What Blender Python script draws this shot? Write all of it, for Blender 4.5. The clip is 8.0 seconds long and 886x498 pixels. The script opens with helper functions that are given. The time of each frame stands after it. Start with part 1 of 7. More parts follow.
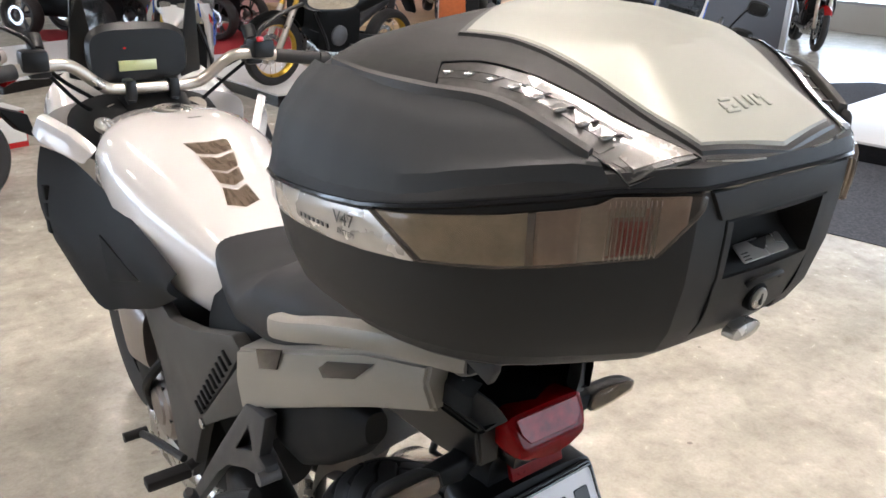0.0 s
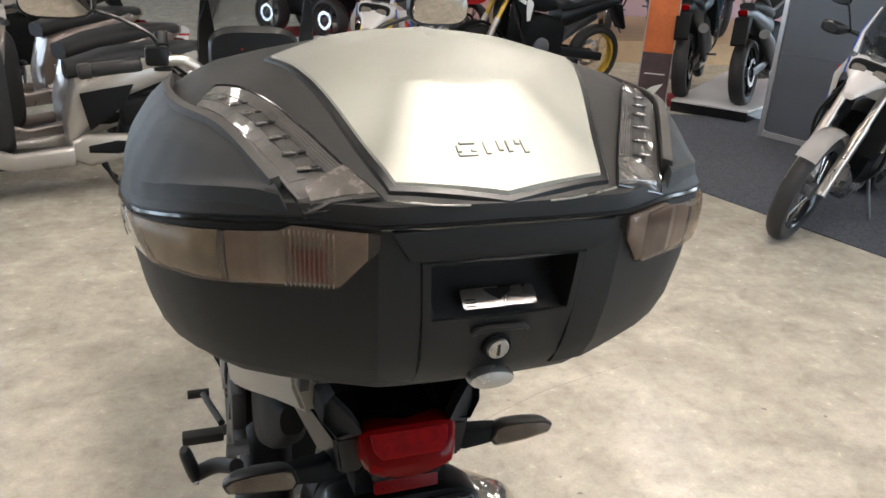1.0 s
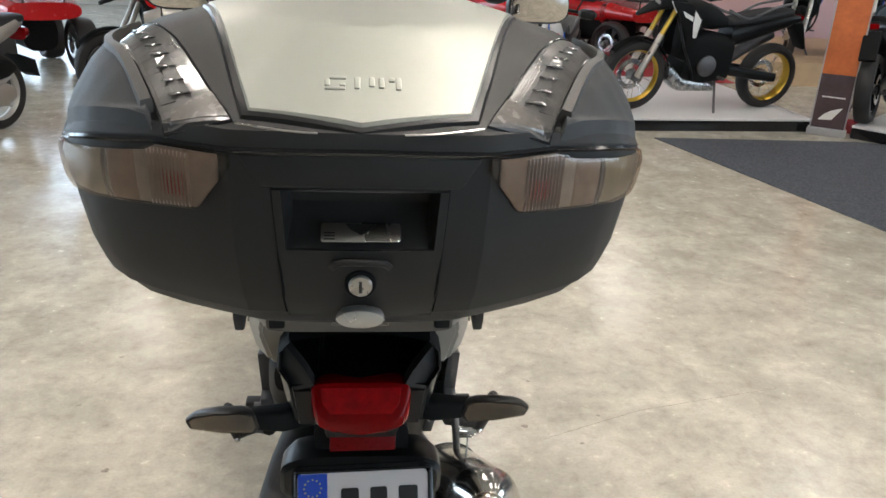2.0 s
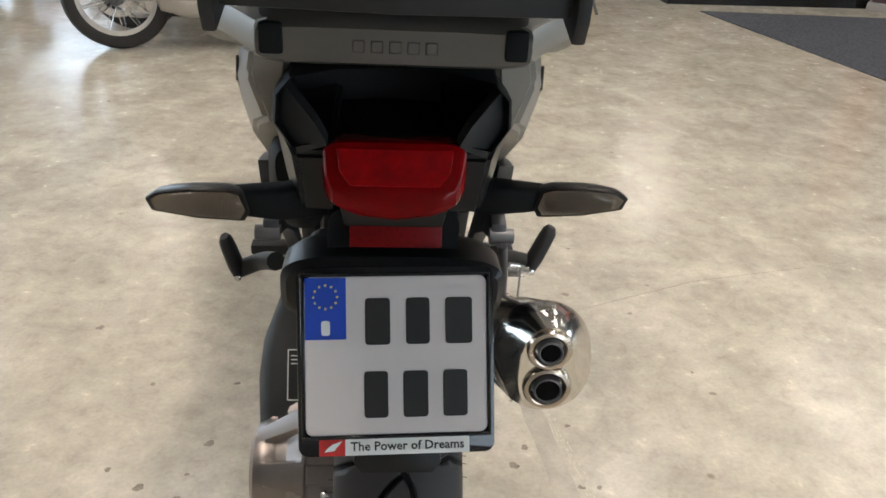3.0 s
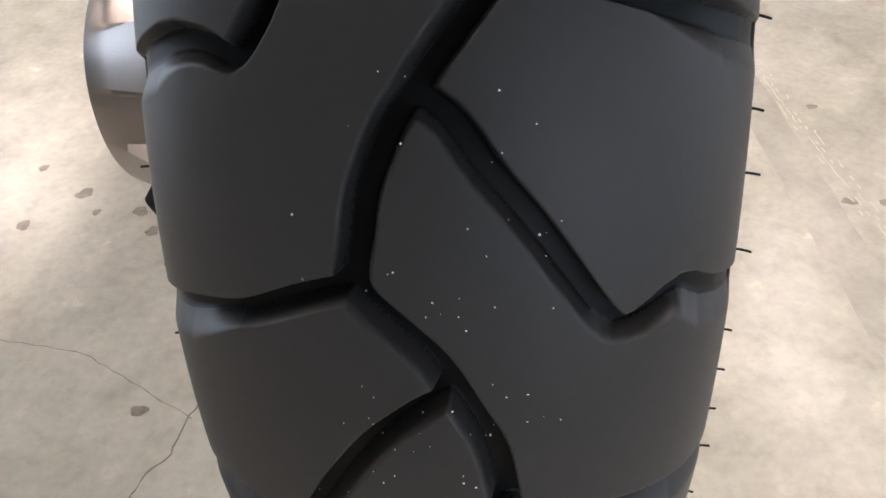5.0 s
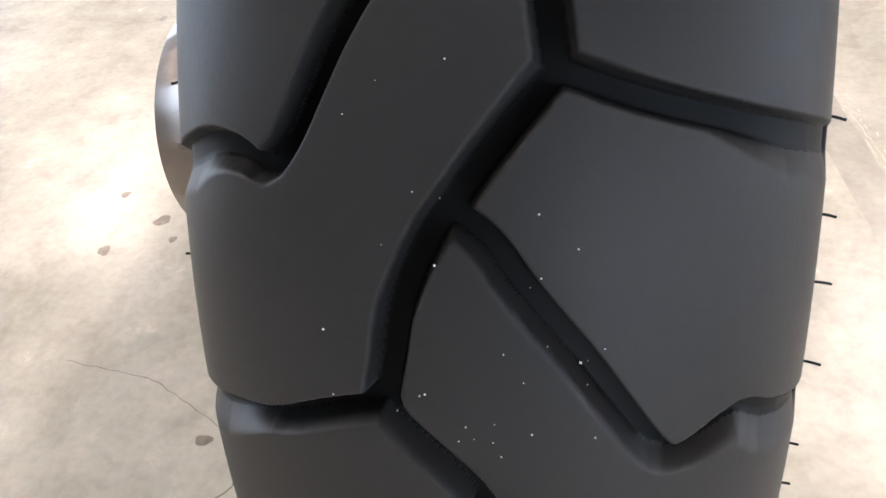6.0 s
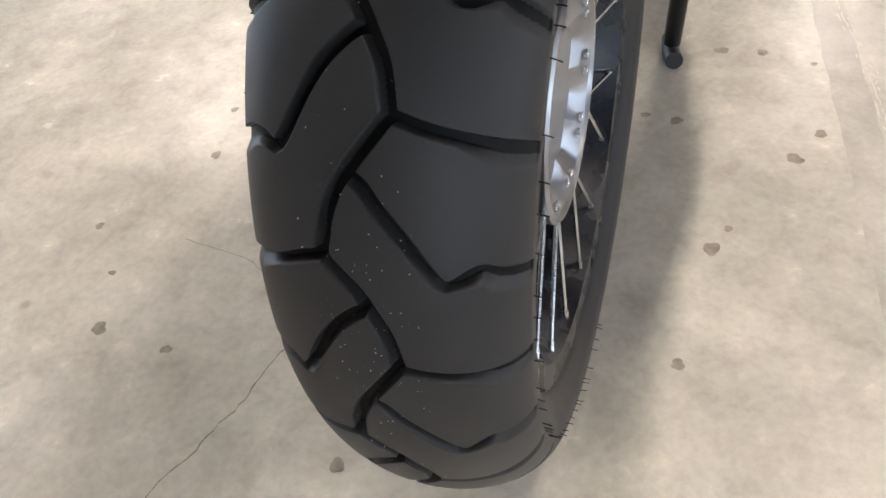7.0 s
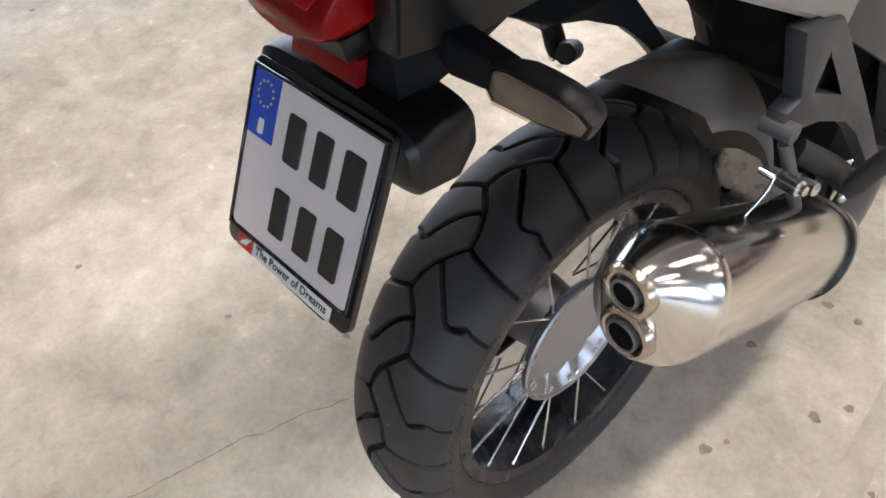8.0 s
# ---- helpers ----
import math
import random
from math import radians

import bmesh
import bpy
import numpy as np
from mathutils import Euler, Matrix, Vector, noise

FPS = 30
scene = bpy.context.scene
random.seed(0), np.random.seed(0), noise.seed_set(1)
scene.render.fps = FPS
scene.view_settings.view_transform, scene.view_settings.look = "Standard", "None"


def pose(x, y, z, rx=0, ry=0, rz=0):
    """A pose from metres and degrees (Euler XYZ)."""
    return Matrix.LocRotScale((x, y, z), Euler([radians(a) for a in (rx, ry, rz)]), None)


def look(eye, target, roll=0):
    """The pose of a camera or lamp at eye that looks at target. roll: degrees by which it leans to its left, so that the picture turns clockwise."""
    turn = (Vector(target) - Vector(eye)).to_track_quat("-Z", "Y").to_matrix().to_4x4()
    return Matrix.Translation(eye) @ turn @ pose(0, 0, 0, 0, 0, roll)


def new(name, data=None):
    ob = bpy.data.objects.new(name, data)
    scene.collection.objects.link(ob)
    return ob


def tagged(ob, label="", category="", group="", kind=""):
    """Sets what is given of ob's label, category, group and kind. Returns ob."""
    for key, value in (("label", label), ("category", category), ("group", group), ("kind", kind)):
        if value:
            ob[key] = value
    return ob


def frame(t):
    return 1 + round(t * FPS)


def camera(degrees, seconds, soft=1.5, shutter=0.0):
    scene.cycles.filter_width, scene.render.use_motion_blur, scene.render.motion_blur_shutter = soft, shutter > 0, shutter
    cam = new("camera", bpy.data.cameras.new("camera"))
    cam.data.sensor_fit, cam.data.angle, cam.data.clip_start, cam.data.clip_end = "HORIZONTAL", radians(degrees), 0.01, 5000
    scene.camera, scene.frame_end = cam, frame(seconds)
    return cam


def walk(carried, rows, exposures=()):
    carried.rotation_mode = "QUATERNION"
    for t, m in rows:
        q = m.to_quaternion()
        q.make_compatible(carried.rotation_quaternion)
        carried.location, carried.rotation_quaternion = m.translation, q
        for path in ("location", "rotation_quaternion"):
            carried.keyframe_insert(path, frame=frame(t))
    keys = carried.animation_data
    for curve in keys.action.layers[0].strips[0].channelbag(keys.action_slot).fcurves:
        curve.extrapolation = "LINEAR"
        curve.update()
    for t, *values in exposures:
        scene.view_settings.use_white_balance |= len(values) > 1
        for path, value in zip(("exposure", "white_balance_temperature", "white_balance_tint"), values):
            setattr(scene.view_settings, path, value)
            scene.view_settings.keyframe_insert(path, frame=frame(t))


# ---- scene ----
cam = camera(59.4, 8.0, soft=1.6)
PATH = [
    (0, (-0.586, -0.744, 1.535), (0.523, 0.74, 0.781), 2.0),
    (0.5, (-0.446, -0.916, 1.592), (0.376, 0.743, 0.837), 3.0),
    (1, (-0.244, -0.944, 1.573), (0.386, 0.798, 0.819), 3.3),
    (1.2, (-0.182, -0.963, 1.573), (0.347, 0.813, 0.82), 3.1),
    (2.3, (0.02, -1.025, 1.452), (0.181, 0.831, 0.724), 2.4),
    (2.5, (0.011, -0.988, 1.388), (0.171, 0.856, 0.631), 1.9),
    (3, (-0.011, -0.8, 1.25), (0.154, 0.946, 0.289), 3.5),
    (3.5, (0.013, -0.644, 1.083), (0.121, 0.965, -0.101), 4.4),
    (4, (0.025, -0.526, 0.85), (-0.016, 0.972, -0.474), 2.0),
    (4.5, (0.026, -0.396, 0.664), (-0.092, 1.035, -0.728), -1.8),
    (5, (0.034, -0.313, 0.622), (-0.125, 1.11, -0.775), -4.0),
    (5.2, (0.036, -0.298, 0.626), (-0.141, 1.135, -0.759), -4.5),
    (6.3, (0.0444, -0.2919, 0.633), (-0.3446, 1.135, -0.713), -7.5),
    (6.5, (0.0542, -0.3032, 0.6402), (-0.3488, 1.08, -0.7458), -7.5),
    (7, (0.163, -0.409, 0.767), (-0.413, 0.814, -0.707), -11.3),
    (7.5, (0.283, -0.447, 1.007), (-0.492, 0.597, -0.513), -11.3),
    (8, (0.459, -0.43, 1.23), (-0.637, 0.422, -0.21), -6.3),
]
walk(cam, [(t, look(eye, target, roll)) for t, eye, target, roll in PATH],
     exposures=[(0, -0.18, 6150, 12), (0.6, -0.36, 6170, 9), (1.2, -0.36, 6200, 9), (2.3, -0.38, 6050, 6), (3.0, -0.44, 6300, 8), (3.5, -0.48, 6700, 8), (4.2, -0.42, 6700, 9), (4.6, -0.36, 6300, 9),
                (5.2, 0.02, 6100, 14), (6.3, 0.24, 6050, 13), (6.6, 0.15, 6050, 13), (7.0, -0.18, 6150, 12), (7.6, -0.28, 6100, 14), (8, -0.28, 6050, 13)])

# ---- world and light ----
world = bpy.data.worlds.new("daylight")
scene.world = world
world.use_nodes = True
wn, wl = world.node_tree.nodes, world.node_tree.links
sky = wn.new("ShaderNodeTexSky")
sky.sky_type, sky.sun_disc, sky.sun_elevation, sky.sun_rotation = "NISHITA", False, radians(35), radians(-40)
wl.new(sky.outputs["Color"], wn["Background"].inputs["Color"])
wn["Background"].inputs["Strength"].default_value = 0.12
scene.view_settings.exposure = 0.0


def area(name, m, sx, sy, watts, colour):
    data = bpy.data.lights.new(name, "AREA")
    data.shape, data.size, data.size_y, data.energy, data.color = "RECTANGLE", sx, sy, watts, colour
    ob = new(name, data)
    ob.matrix_world = m
    return ob


# ---- materials ----
def material(name, colour, rough=0.5, metal=0.0, vary=0.12, scale=18.0, fine=240.0, bump=0.0, bump_scale=600.0,
             coat=0.0, coat_rough=0.1, glass=0.0, ior=1.45, rough_vary=0.08, spec=0.5, glow=0.0):
    m = bpy.data.materials.new(name)
    m.use_nodes = True
    n, l = m.node_tree.nodes, m.node_tree.links
    b = n["Principled BSDF"]
    co = n.new("ShaderNodeTexCoord")

    def noise_tex(s, detail):
        t = n.new("ShaderNodeTexNoise")
        t.inputs["Scale"].default_value, t.inputs["Detail"].default_value = s, detail
        l.new(co.outputs["Object"], t.inputs["Vector"])
        return t

    big, small = noise_tex(scale, 5), noise_tex(fine, 3)
    add = n.new("ShaderNodeMath")
    add.operation = "MULTIPLY_ADD"
    add.inputs[1].default_value = 0.35
    l.new(small.outputs["Fac"], add.inputs[0])
    l.new(big.outputs["Fac"], add.inputs[2])
    mix = n.new("ShaderNodeMapRange")
    mix.inputs["From Min"].default_value, mix.inputs["From Max"].default_value = 0.35, 1.0
    mix.inputs["To Min"].default_value, mix.inputs["To Max"].default_value = 1 - vary, 1 + vary
    l.new(add.outputs[0], mix.inputs["Value"])
    tint = n.new("ShaderNodeVectorMath")
    tint.operation = "SCALE"
    tint.inputs[0].default_value = colour
    l.new(mix.outputs[0], tint.inputs["Scale"])
    l.new(tint.outputs[0], b.inputs["Base Color"])
    rr = n.new("ShaderNodeMapRange")
    rr.inputs["To Min"].default_value, rr.inputs["To Max"].default_value = max(0.0, rough - rough_vary), rough + rough_vary
    l.new(big.outputs["Fac"], rr.inputs["Value"])
    l.new(rr.outputs[0], b.inputs["Roughness"])
    b.inputs["Metallic"].default_value = metal
    b.inputs["Specular IOR Level"].default_value = spec
    b.inputs["Coat Weight"].default_value, b.inputs["Coat Roughness"].default_value = coat, coat_rough
    b.inputs["Transmission Weight"].default_value, b.inputs["IOR"].default_value = glass, ior
    if bump:
        t = noise_tex(bump_scale, 2)
        bp = n.new("ShaderNodeBump")
        bp.inputs["Strength"].default_value, bp.inputs["Distance"].default_value = bump, 0.0006
        l.new(t.outputs["Fac"], bp.inputs["Height"])
        l.new(bp.outputs["Normal"], b.inputs["Normal"])
    if glow:
        b.inputs["Emission Color"].default_value, b.inputs["Emission Strength"].default_value = (*colour, 1), glow
    return m


def floor_material():
    m = bpy.data.materials.new("polished_concrete")
    m.use_nodes = True
    n, l = m.node_tree.nodes, m.node_tree.links
    b = n["Principled BSDF"]
    co = n.new("ShaderNodeTexCoord")

    def noise_tex(s, detail, rough=0.55, warp=0.0):
        t = n.new("ShaderNodeTexNoise")
        t.inputs["Scale"].default_value, t.inputs["Detail"].default_value = s, detail
        t.inputs["Roughness"].default_value, t.inputs["Distortion"].default_value = rough, warp
        l.new(co.outputs["Object"], t.inputs["Vector"])
        return t

    def ramp(source, stops):
        r = n.new("ShaderNodeValToRGB")
        while len(r.color_ramp.elements) < len(stops):
            r.color_ramp.elements.new(0.5)
        for e, (p, c) in zip(r.color_ramp.elements, stops):
            e.position, e.color = p, (*c, 1)
        l.new(source, r.inputs["Fac"])
        return r

    def blend(kind, fac, a, c):
        x = n.new("ShaderNodeMix")
        x.data_type, x.blend_type = "RGBA", kind
        x.inputs["Factor"].default_value = fac
        l.new(a, x.inputs["A"])
        l.new(c, x.inputs["B"])
        return x

    cloud, blotch, grain = noise_tex(4.2, 4, 0.50, 0.35), noise_tex(19, 6, 0.62, 0.2), noise_tex(95, 4)
    base = ramp(cloud.outputs["Fac"], [(0.34, (0.392, 0.366, 0.313)), (0.46, (0.438, 0.408, 0.348)), (0.55, (0.472, 0.440, 0.377)), (0.66, (0.525, 0.491, 0.424))])
    patch = ramp(blotch.outputs["Fac"], [(0.33, (0.85, 0.845, 0.835)), (0.45, (0.965, 0.965, 0.96)), (0.56, (1.0, 1.0, 1.0)), (0.66, (1.11, 1.105, 1.09))])
    speck = ramp(grain.outputs["Fac"], [(0.3, (0.90, 0.90, 0.89)), (0.6, (1.0, 1.0, 1.0))])
    drop = n.new("ShaderNodeTexVoronoi")
    drop.inputs["Scale"].default_value = 2.6
    l.new(co.outputs["Object"], drop.inputs["Vector"])
    dots = ramp(drop.outputs["Distance"], [(0.018, (0.50, 0.47, 0.42)), (0.035, (1.0, 1.0, 1.0))])
    one = blend("MULTIPLY", 1.0, base.outputs["Color"], patch.outputs["Color"])
    two = blend("MULTIPLY", 1.0, one.outputs["Result"], speck.outputs["Color"])
    # trowel smears and rubbed patches
    smear = noise_tex(8.5, 9, 0.66, 1.1)
    rub = ramp(smear.outputs["Fac"], [(0.34, (0.83, 0.825, 0.82)), (0.43, (0.93, 0.925, 0.92)), (0.49, (1.0, 1.0, 1.0)), (0.60, (1.03, 1.03, 1.03)), (0.66, (1.10, 1.10, 1.09))])
    two = blend("MULTIPLY", 0.60, two.outputs["Result"], rub.outputs["Color"])
    three = blend("MULTIPLY", 0.8, two.outputs["Result"], dots.outputs["Color"])
    l.new(three.outputs["Result"], b.inputs["Base Color"])
    rr = n.new("ShaderNodeMapRange")
    rr.inputs["From Min"].default_value, rr.inputs["From Max"].default_value = 0.3, 0.7
    rr.inputs["To Min"].default_value, rr.inputs["To Max"].default_value = 0.17, 0.28
    l.new(blotch.outputs["Fac"], rr.inputs["Value"])
    l.new(rr.outputs[0], b.inputs["Roughness"])
    bp = n.new("ShaderNodeBump")
    bp.inputs["Strength"].default_value, bp.inputs["Distance"].default_value = 0.12, 0.002
    l.new(blotch.outputs["Fac"], bp.inputs["Height"])
    l.new(bp.outputs["Normal"], b.inputs["Normal"])
    return m


M_FLOOR = floor_material()
M_JOINT = material("filled_joint", (0.39, 0.362, 0.313), 0.24, vary=0.26, scale=14, fine=120, rough_vary=0.05)
M_CARPET = material("grey_carpet", (0.078, 0.084, 0.100), 0.95, vary=0.55, scale=60, fine=420, bump=1.0, bump_scale=300, spec=0.10)
M_WALL = material("painted_wall", (0.50, 0.48, 0.44), 0.8, vary=0.06, scale=1.2)
M_PINK = material("pink_wall", (0.62, 0.42, 0.42), 0.8, vary=0.08, scale=1.5)
M_CEIL = material("ceiling_board", (0.26, 0.25, 0.24), 0.9, vary=0.06, scale=2)
M_CASE = material("matt_black_plastic", (0.0148, 0.0146, 0.0142), 0.52, vary=0.10, scale=9, bump=0.35, bump_scale=1500, spec=0.30)
M_CASE_GREY = material("grained_grey_plastic", (0.026, 0.0275, 0.029), 0.56, vary=0.10, scale=9, bump=0.35, bump_scale=1500, spec=0.34)
M_SATIN = material("satin_black_plastic", (0.006, 0.0063, 0.0066), 0.34, vary=0.12, scale=12, bump=0.15, bump_scale=900, spec=0.35)
M_GLOSS = material("gloss_black", (0.008, 0.008, 0.009), 0.12, vary=0.1, rough_vary=0.03)
M_DEEP = material("dull_black_plastic", (0.006, 0.0065, 0.007), 0.62, vary=0.2, scale=20, spec=0.15)
M_HANGER = material("dark_cast_metal", (0.045, 0.047, 0.052), 0.45, metal=0.5, vary=0.15, scale=30, bump=0.25, bump_scale=700)
M_STUD = material("clear_stud", (0.30, 0.285, 0.27), 0.20, metal=0.6, vary=0.2, coat=1.0)
M_SILVER = material("silver_lid_paint", (0.268, 0.273, 0.246), 0.46, metal=0.45, vary=0.03, scale=5, fine=900, coat=0.12, coat_rough=0.2, rough_vary=0.02)
M_STRIP = material("dark_smoked_lens", (0.036, 0.033, 0.030), 0.38, vary=0.45, scale=60, coat=0.6, coat_rough=0.05, rough_vary=0.04)
M_RIM = material("black_anodised_rim", (0.006, 0.0065, 0.009), 0.27, vary=0.12, scale=30, spec=0.32)
M_SMOKE = material("smoked_lens", (0.075, 0.062, 0.052), 0.13, vary=0.12, scale=10, coat=0.8, coat_rough=0.06, rough_vary=0.03)
_n, _l = M_SMOKE.node_tree.nodes, M_SMOKE.node_tree.links
_t, _x = _n.new("ShaderNodeBsdfTransparent"), _n.new("ShaderNodeMixShader")
_t.inputs["Color"].default_value, _x.inputs[0].default_value = (0.86, 0.78, 0.69, 1), 0.60
_l.new(_n["Principled BSDF"].outputs[0], _x.inputs[1])
_l.new(_t.outputs[0], _x.inputs[2])
_l.new(_x.outputs[0], _n["Material Output"].inputs["Surface"])
M_REDGLOW = [material("red_tinted_lens", c, 0.35, vary=0.2, scale=60, coat=0.3) for c in ((0.38, 0.22, 0.19), (0.40, 0.11, 0.09), (0.42, 0.05, 0.04))]
M_PALEIN = material("pale_inner_lens", (0.46, 0.42, 0.37), 0.35, vary=0.22, scale=30, fine=300, coat=0.4)
M_CLEAR = material("clear_lens_end", (0.11, 0.10, 0.09), 0.26, metal=0.1, vary=0.35, scale=90, coat=1.0)
# carrier paint, darkened for the shade it stands in below the case
M_SHADED_TAUPE = material("shaded_taupe_paint", (0.085, 0.075, 0.062), 0.48, metal=0.2, vary=0.08, scale=12)
M_OLIVEIN = material("olive_inner_lens", (0.42, 0.385, 0.29), 0.35, vary=0.25, scale=40, coat=0.4)
M_AMBERIN = material("amber_inner_lens", (0.38, 0.30, 0.25), 0.35, vary=0.22, scale=40, coat=0.4)
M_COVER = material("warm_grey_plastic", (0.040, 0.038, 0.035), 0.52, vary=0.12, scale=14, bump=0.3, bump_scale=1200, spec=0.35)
M_LENS = material("clear_amber_lens", (0.26, 0.24, 0.21), 0.14, metal=0.4, vary=0.45, scale=160, fine=300, coat=1.0, coat_rough=0.04)
M_RED = material("red_lens", (0.15, 0.0004, 0.0012), 0.10, vary=0.3, scale=30, coat=0.0, rough_vary=0.04, spec=0.16)
M_REDBRIGHT = material("bright_red_lens", (0.24, 0.0015, 0.003), 0.12, vary=0.35, scale=70, rough_vary=0.04, spec=0.25)
M_REDFLAT = material("red_reflector", (0.13, 0.002, 0.003), 0.30, vary=0.30, scale=220, spec=0.12)
M_PEARL = material("pearl_white_paint", (0.51, 0.492, 0.478), 0.22, vary=0.03, scale=4, coat=1.0, coat_rough=0.04, rough_vary=0.03)
M_GREYPAINT = material("warm_grey_paint", (0.225, 0.210, 0.184), 0.42, metal=0.25, vary=0.07, scale=12, bump=0.1)
M_DGREY = material("dark_grey_plastic", (0.018, 0.018, 0.0182), 0.55, vary=0.14, scale=14, bump=0.3, bump_scale=1200, spec=0.32)
M_SEAT = material("black_vinyl", (0.016, 0.0165, 0.018), 0.55, vary=0.14, scale=12, bump=0.5, bump_scale=1400, spec=0.30)
M_RUBBER = material("tyre_rubber", (0.0282, 0.0272, 0.0274), 0.50, vary=0.16, scale=22, fine=380, bump=0.07, bump_scale=700, rough_vary=0.08, spec=0.27)
# darker copy of the tyre rubber, for the shade down in the tread
M_GROOVE_SHADE = material("groove_shade_rubber", (0.006, 0.006, 0.0062), 0.45, vary=0.15, scale=40, spec=0.12)
M_DRIVE = material("bronze_grey_casting", (0.245, 0.215, 0.200), 0.33, metal=0.9, vary=0.08, scale=30, bump=0.15, bump_scale=500)
M_HUB = material("satin_cast_aluminium", (0.33, 0.335, 0.35), 0.32, metal=0.95, vary=0.06, scale=40)
M_FENDER = material("dusty_grey_plastic", (0.32, 0.295, 0.265), 0.5, vary=0.15, scale=16)
M_CHROME = material("polished_steel", (0.72, 0.69, 0.64), 0.16, metal=1.0, vary=0.05, scale=14, rough_vary=0.05)
M_TITAN = material("heat_tinted_steel", (0.46, 0.39, 0.32), 0.24, metal=1.0, vary=0.25, scale=60)
# near-black for hollows, in place of the shade inside them
M_HOLLOW = material("hollow_black", (0.004, 0.0035, 0.003), 0.8, vary=0.3, spec=0.08)
M_ALU = material("brushed_aluminium", (0.42, 0.41, 0.39), 0.28, metal=1.0, vary=0.10, scale=30, rough_vary=0.08, bump=0.15, bump_scale=400)
M_CAST = material("cast_grey_metal", (0.12, 0.12, 0.125), 0.45, metal=0.6, vary=0.15, scale=30, bump=0.25, bump_scale=700)
M_BARS = material("champagne_aluminium", (0.50, 0.46, 0.40), 0.30, metal=0.9, vary=0.06, scale=20)
M_STEEL = material("spoke_steel", (0.62, 0.62, 0.62), 0.22, metal=1.0, vary=0.05)
M_SCREEN = bpy.data.materials.new("tinted_screen")
M_SCREEN.use_nodes = True
_n, _l = M_SCREEN.node_tree.nodes, M_SCREEN.node_tree.links
_t, _x = _n.new("ShaderNodeBsdfTransparent"), _n.new("ShaderNodeMixShader")
_n["Principled BSDF"].inputs["Base Color"].default_value, _n["Principled BSDF"].inputs["Roughness"].default_value = (0.05, 0.055, 0.06, 1), 0.08
_t.inputs["Color"].default_value, _x.inputs[0].default_value = (0.55, 0.58, 0.60, 1), 0.6
_l.new(_n["Principled BSDF"].outputs[0], _x.inputs[1])
_l.new(_t.outputs[0], _x.inputs[2])
_l.new(_x.outputs[0], _n["Material Output"].inputs["Surface"])
M_PLATE = material("plate_white", (0.60, 0.552, 0.535), 0.34, vary=0.03, scale=14, bump=0.05, bump_scale=60, coat=0.4)
M_BLUE = material("plate_blue", (0.008, 0.055, 0.42), 0.35, vary=0.06, coat=0.3)
M_INK = material("black_ink", (0.012, 0.011, 0.010), 0.4, vary=0.1)
M_WHITE = material("white_print", (0.72, 0.72, 0.70), 0.4, vary=0.03)
M_REDPAINT = material("red_paint", (0.46, 0.012, 0.014), 0.25, vary=0.06, coat=1.0, coat_rough=0.05)
M_BLUEPAINT = material("blue_paint", (0.015, 0.08, 0.42), 0.28, vary=0.08, coat=1.0)
M_YELLOW = material("yellow_star", (0.65, 0.52, 0.12), 0.4, vary=0.05)
M_GOLD = material("gold_rim", (0.55, 0.36, 0.06), 0.3, metal=0.9, vary=0.1)
M_GLASS = bpy.data.materials.new("clear_screen")
M_GLASS.use_nodes = True
_n, _l = M_GLASS.node_tree.nodes, M_GLASS.node_tree.links
_g, _t, _x, _f = _n.new("ShaderNodeBsdfGlossy"), _n.new("ShaderNodeBsdfTransparent"), _n.new("ShaderNodeMixShader"), _n.new("ShaderNodeFresnel")
_g.inputs["Roughness"].default_value, _t.inputs["Color"].default_value = 0.03, (0.90, 0.93, 0.94, 1)
_l.new(_f.outputs[0], _x.inputs[0])
_l.new(_t.outputs[0], _x.inputs[1])
_l.new(_g.outputs[0], _x.inputs[2])
_l.new(_x.outputs[0], _n["Material Output"].inputs["Surface"])
M_LCD = material("lcd_panel", (0.42, 0.45, 0.22), 0.3, vary=0.08, coat=1.0)
M_BOWL = material("rippled_reflector", (0.26, 0.235, 0.21), 0.20, metal=0.8, vary=0.38, scale=140)
M_CLEARSHELL = bpy.data.materials.new("clear_moulded_lens")
M_CLEARSHELL.use_nodes = True
_n, _l = M_CLEARSHELL.node_tree.nodes, M_CLEARSHELL.node_tree.links
_t, _x = _n.new("ShaderNodeBsdfTransparent"), _n.new("ShaderNodeMixShader")
_n["Principled BSDF"].inputs["Base Color"].default_value, _n["Principled BSDF"].inputs["Roughness"].default_value = (0.03, 0.027, 0.024, 1), 0.06
_t.inputs["Color"].default_value, _x.inputs[0].default_value = (0.93, 0.90, 0.86, 1), 0.80
_l.new(_n["Principled BSDF"].outputs[0], _x.inputs[1])
_l.new(_t.outputs[0], _x.inputs[2])
_l.new(_x.outputs[0], _n["Material Output"].inputs["Surface"])
M_MIRROR = material("mirror_glass", (0.52, 0.50, 0.47), 0.03, metal=1.0, vary=0.02, rough_vary=0.0)
M_SILVERPAINT = material("silver_scooter_paint", (0.42, 0.40, 0.37), 0.26, metal=0.5, vary=0.05, coat=1.0, coat_rough=0.05)
M_SCOOT = material("taupe_scooter_paint", (0.30, 0.278, 0.252), 0.34, metal=0.25, vary=0.05, coat=0.6, coat_rough=0.08)
M_SCRATCH = material("pale_scratch", (0.49, 0.458, 0.395), 0.6, vary=0.1)
M_BROWN = material("bronze_paint", (0.17, 0.14, 0.12), 0.30, metal=0.4, vary=0.06, coat=1.0)
M_PALERIM = material("pale_alloy", (0.55, 0.53, 0.50), 0.4, metal=0.4, vary=0.05)
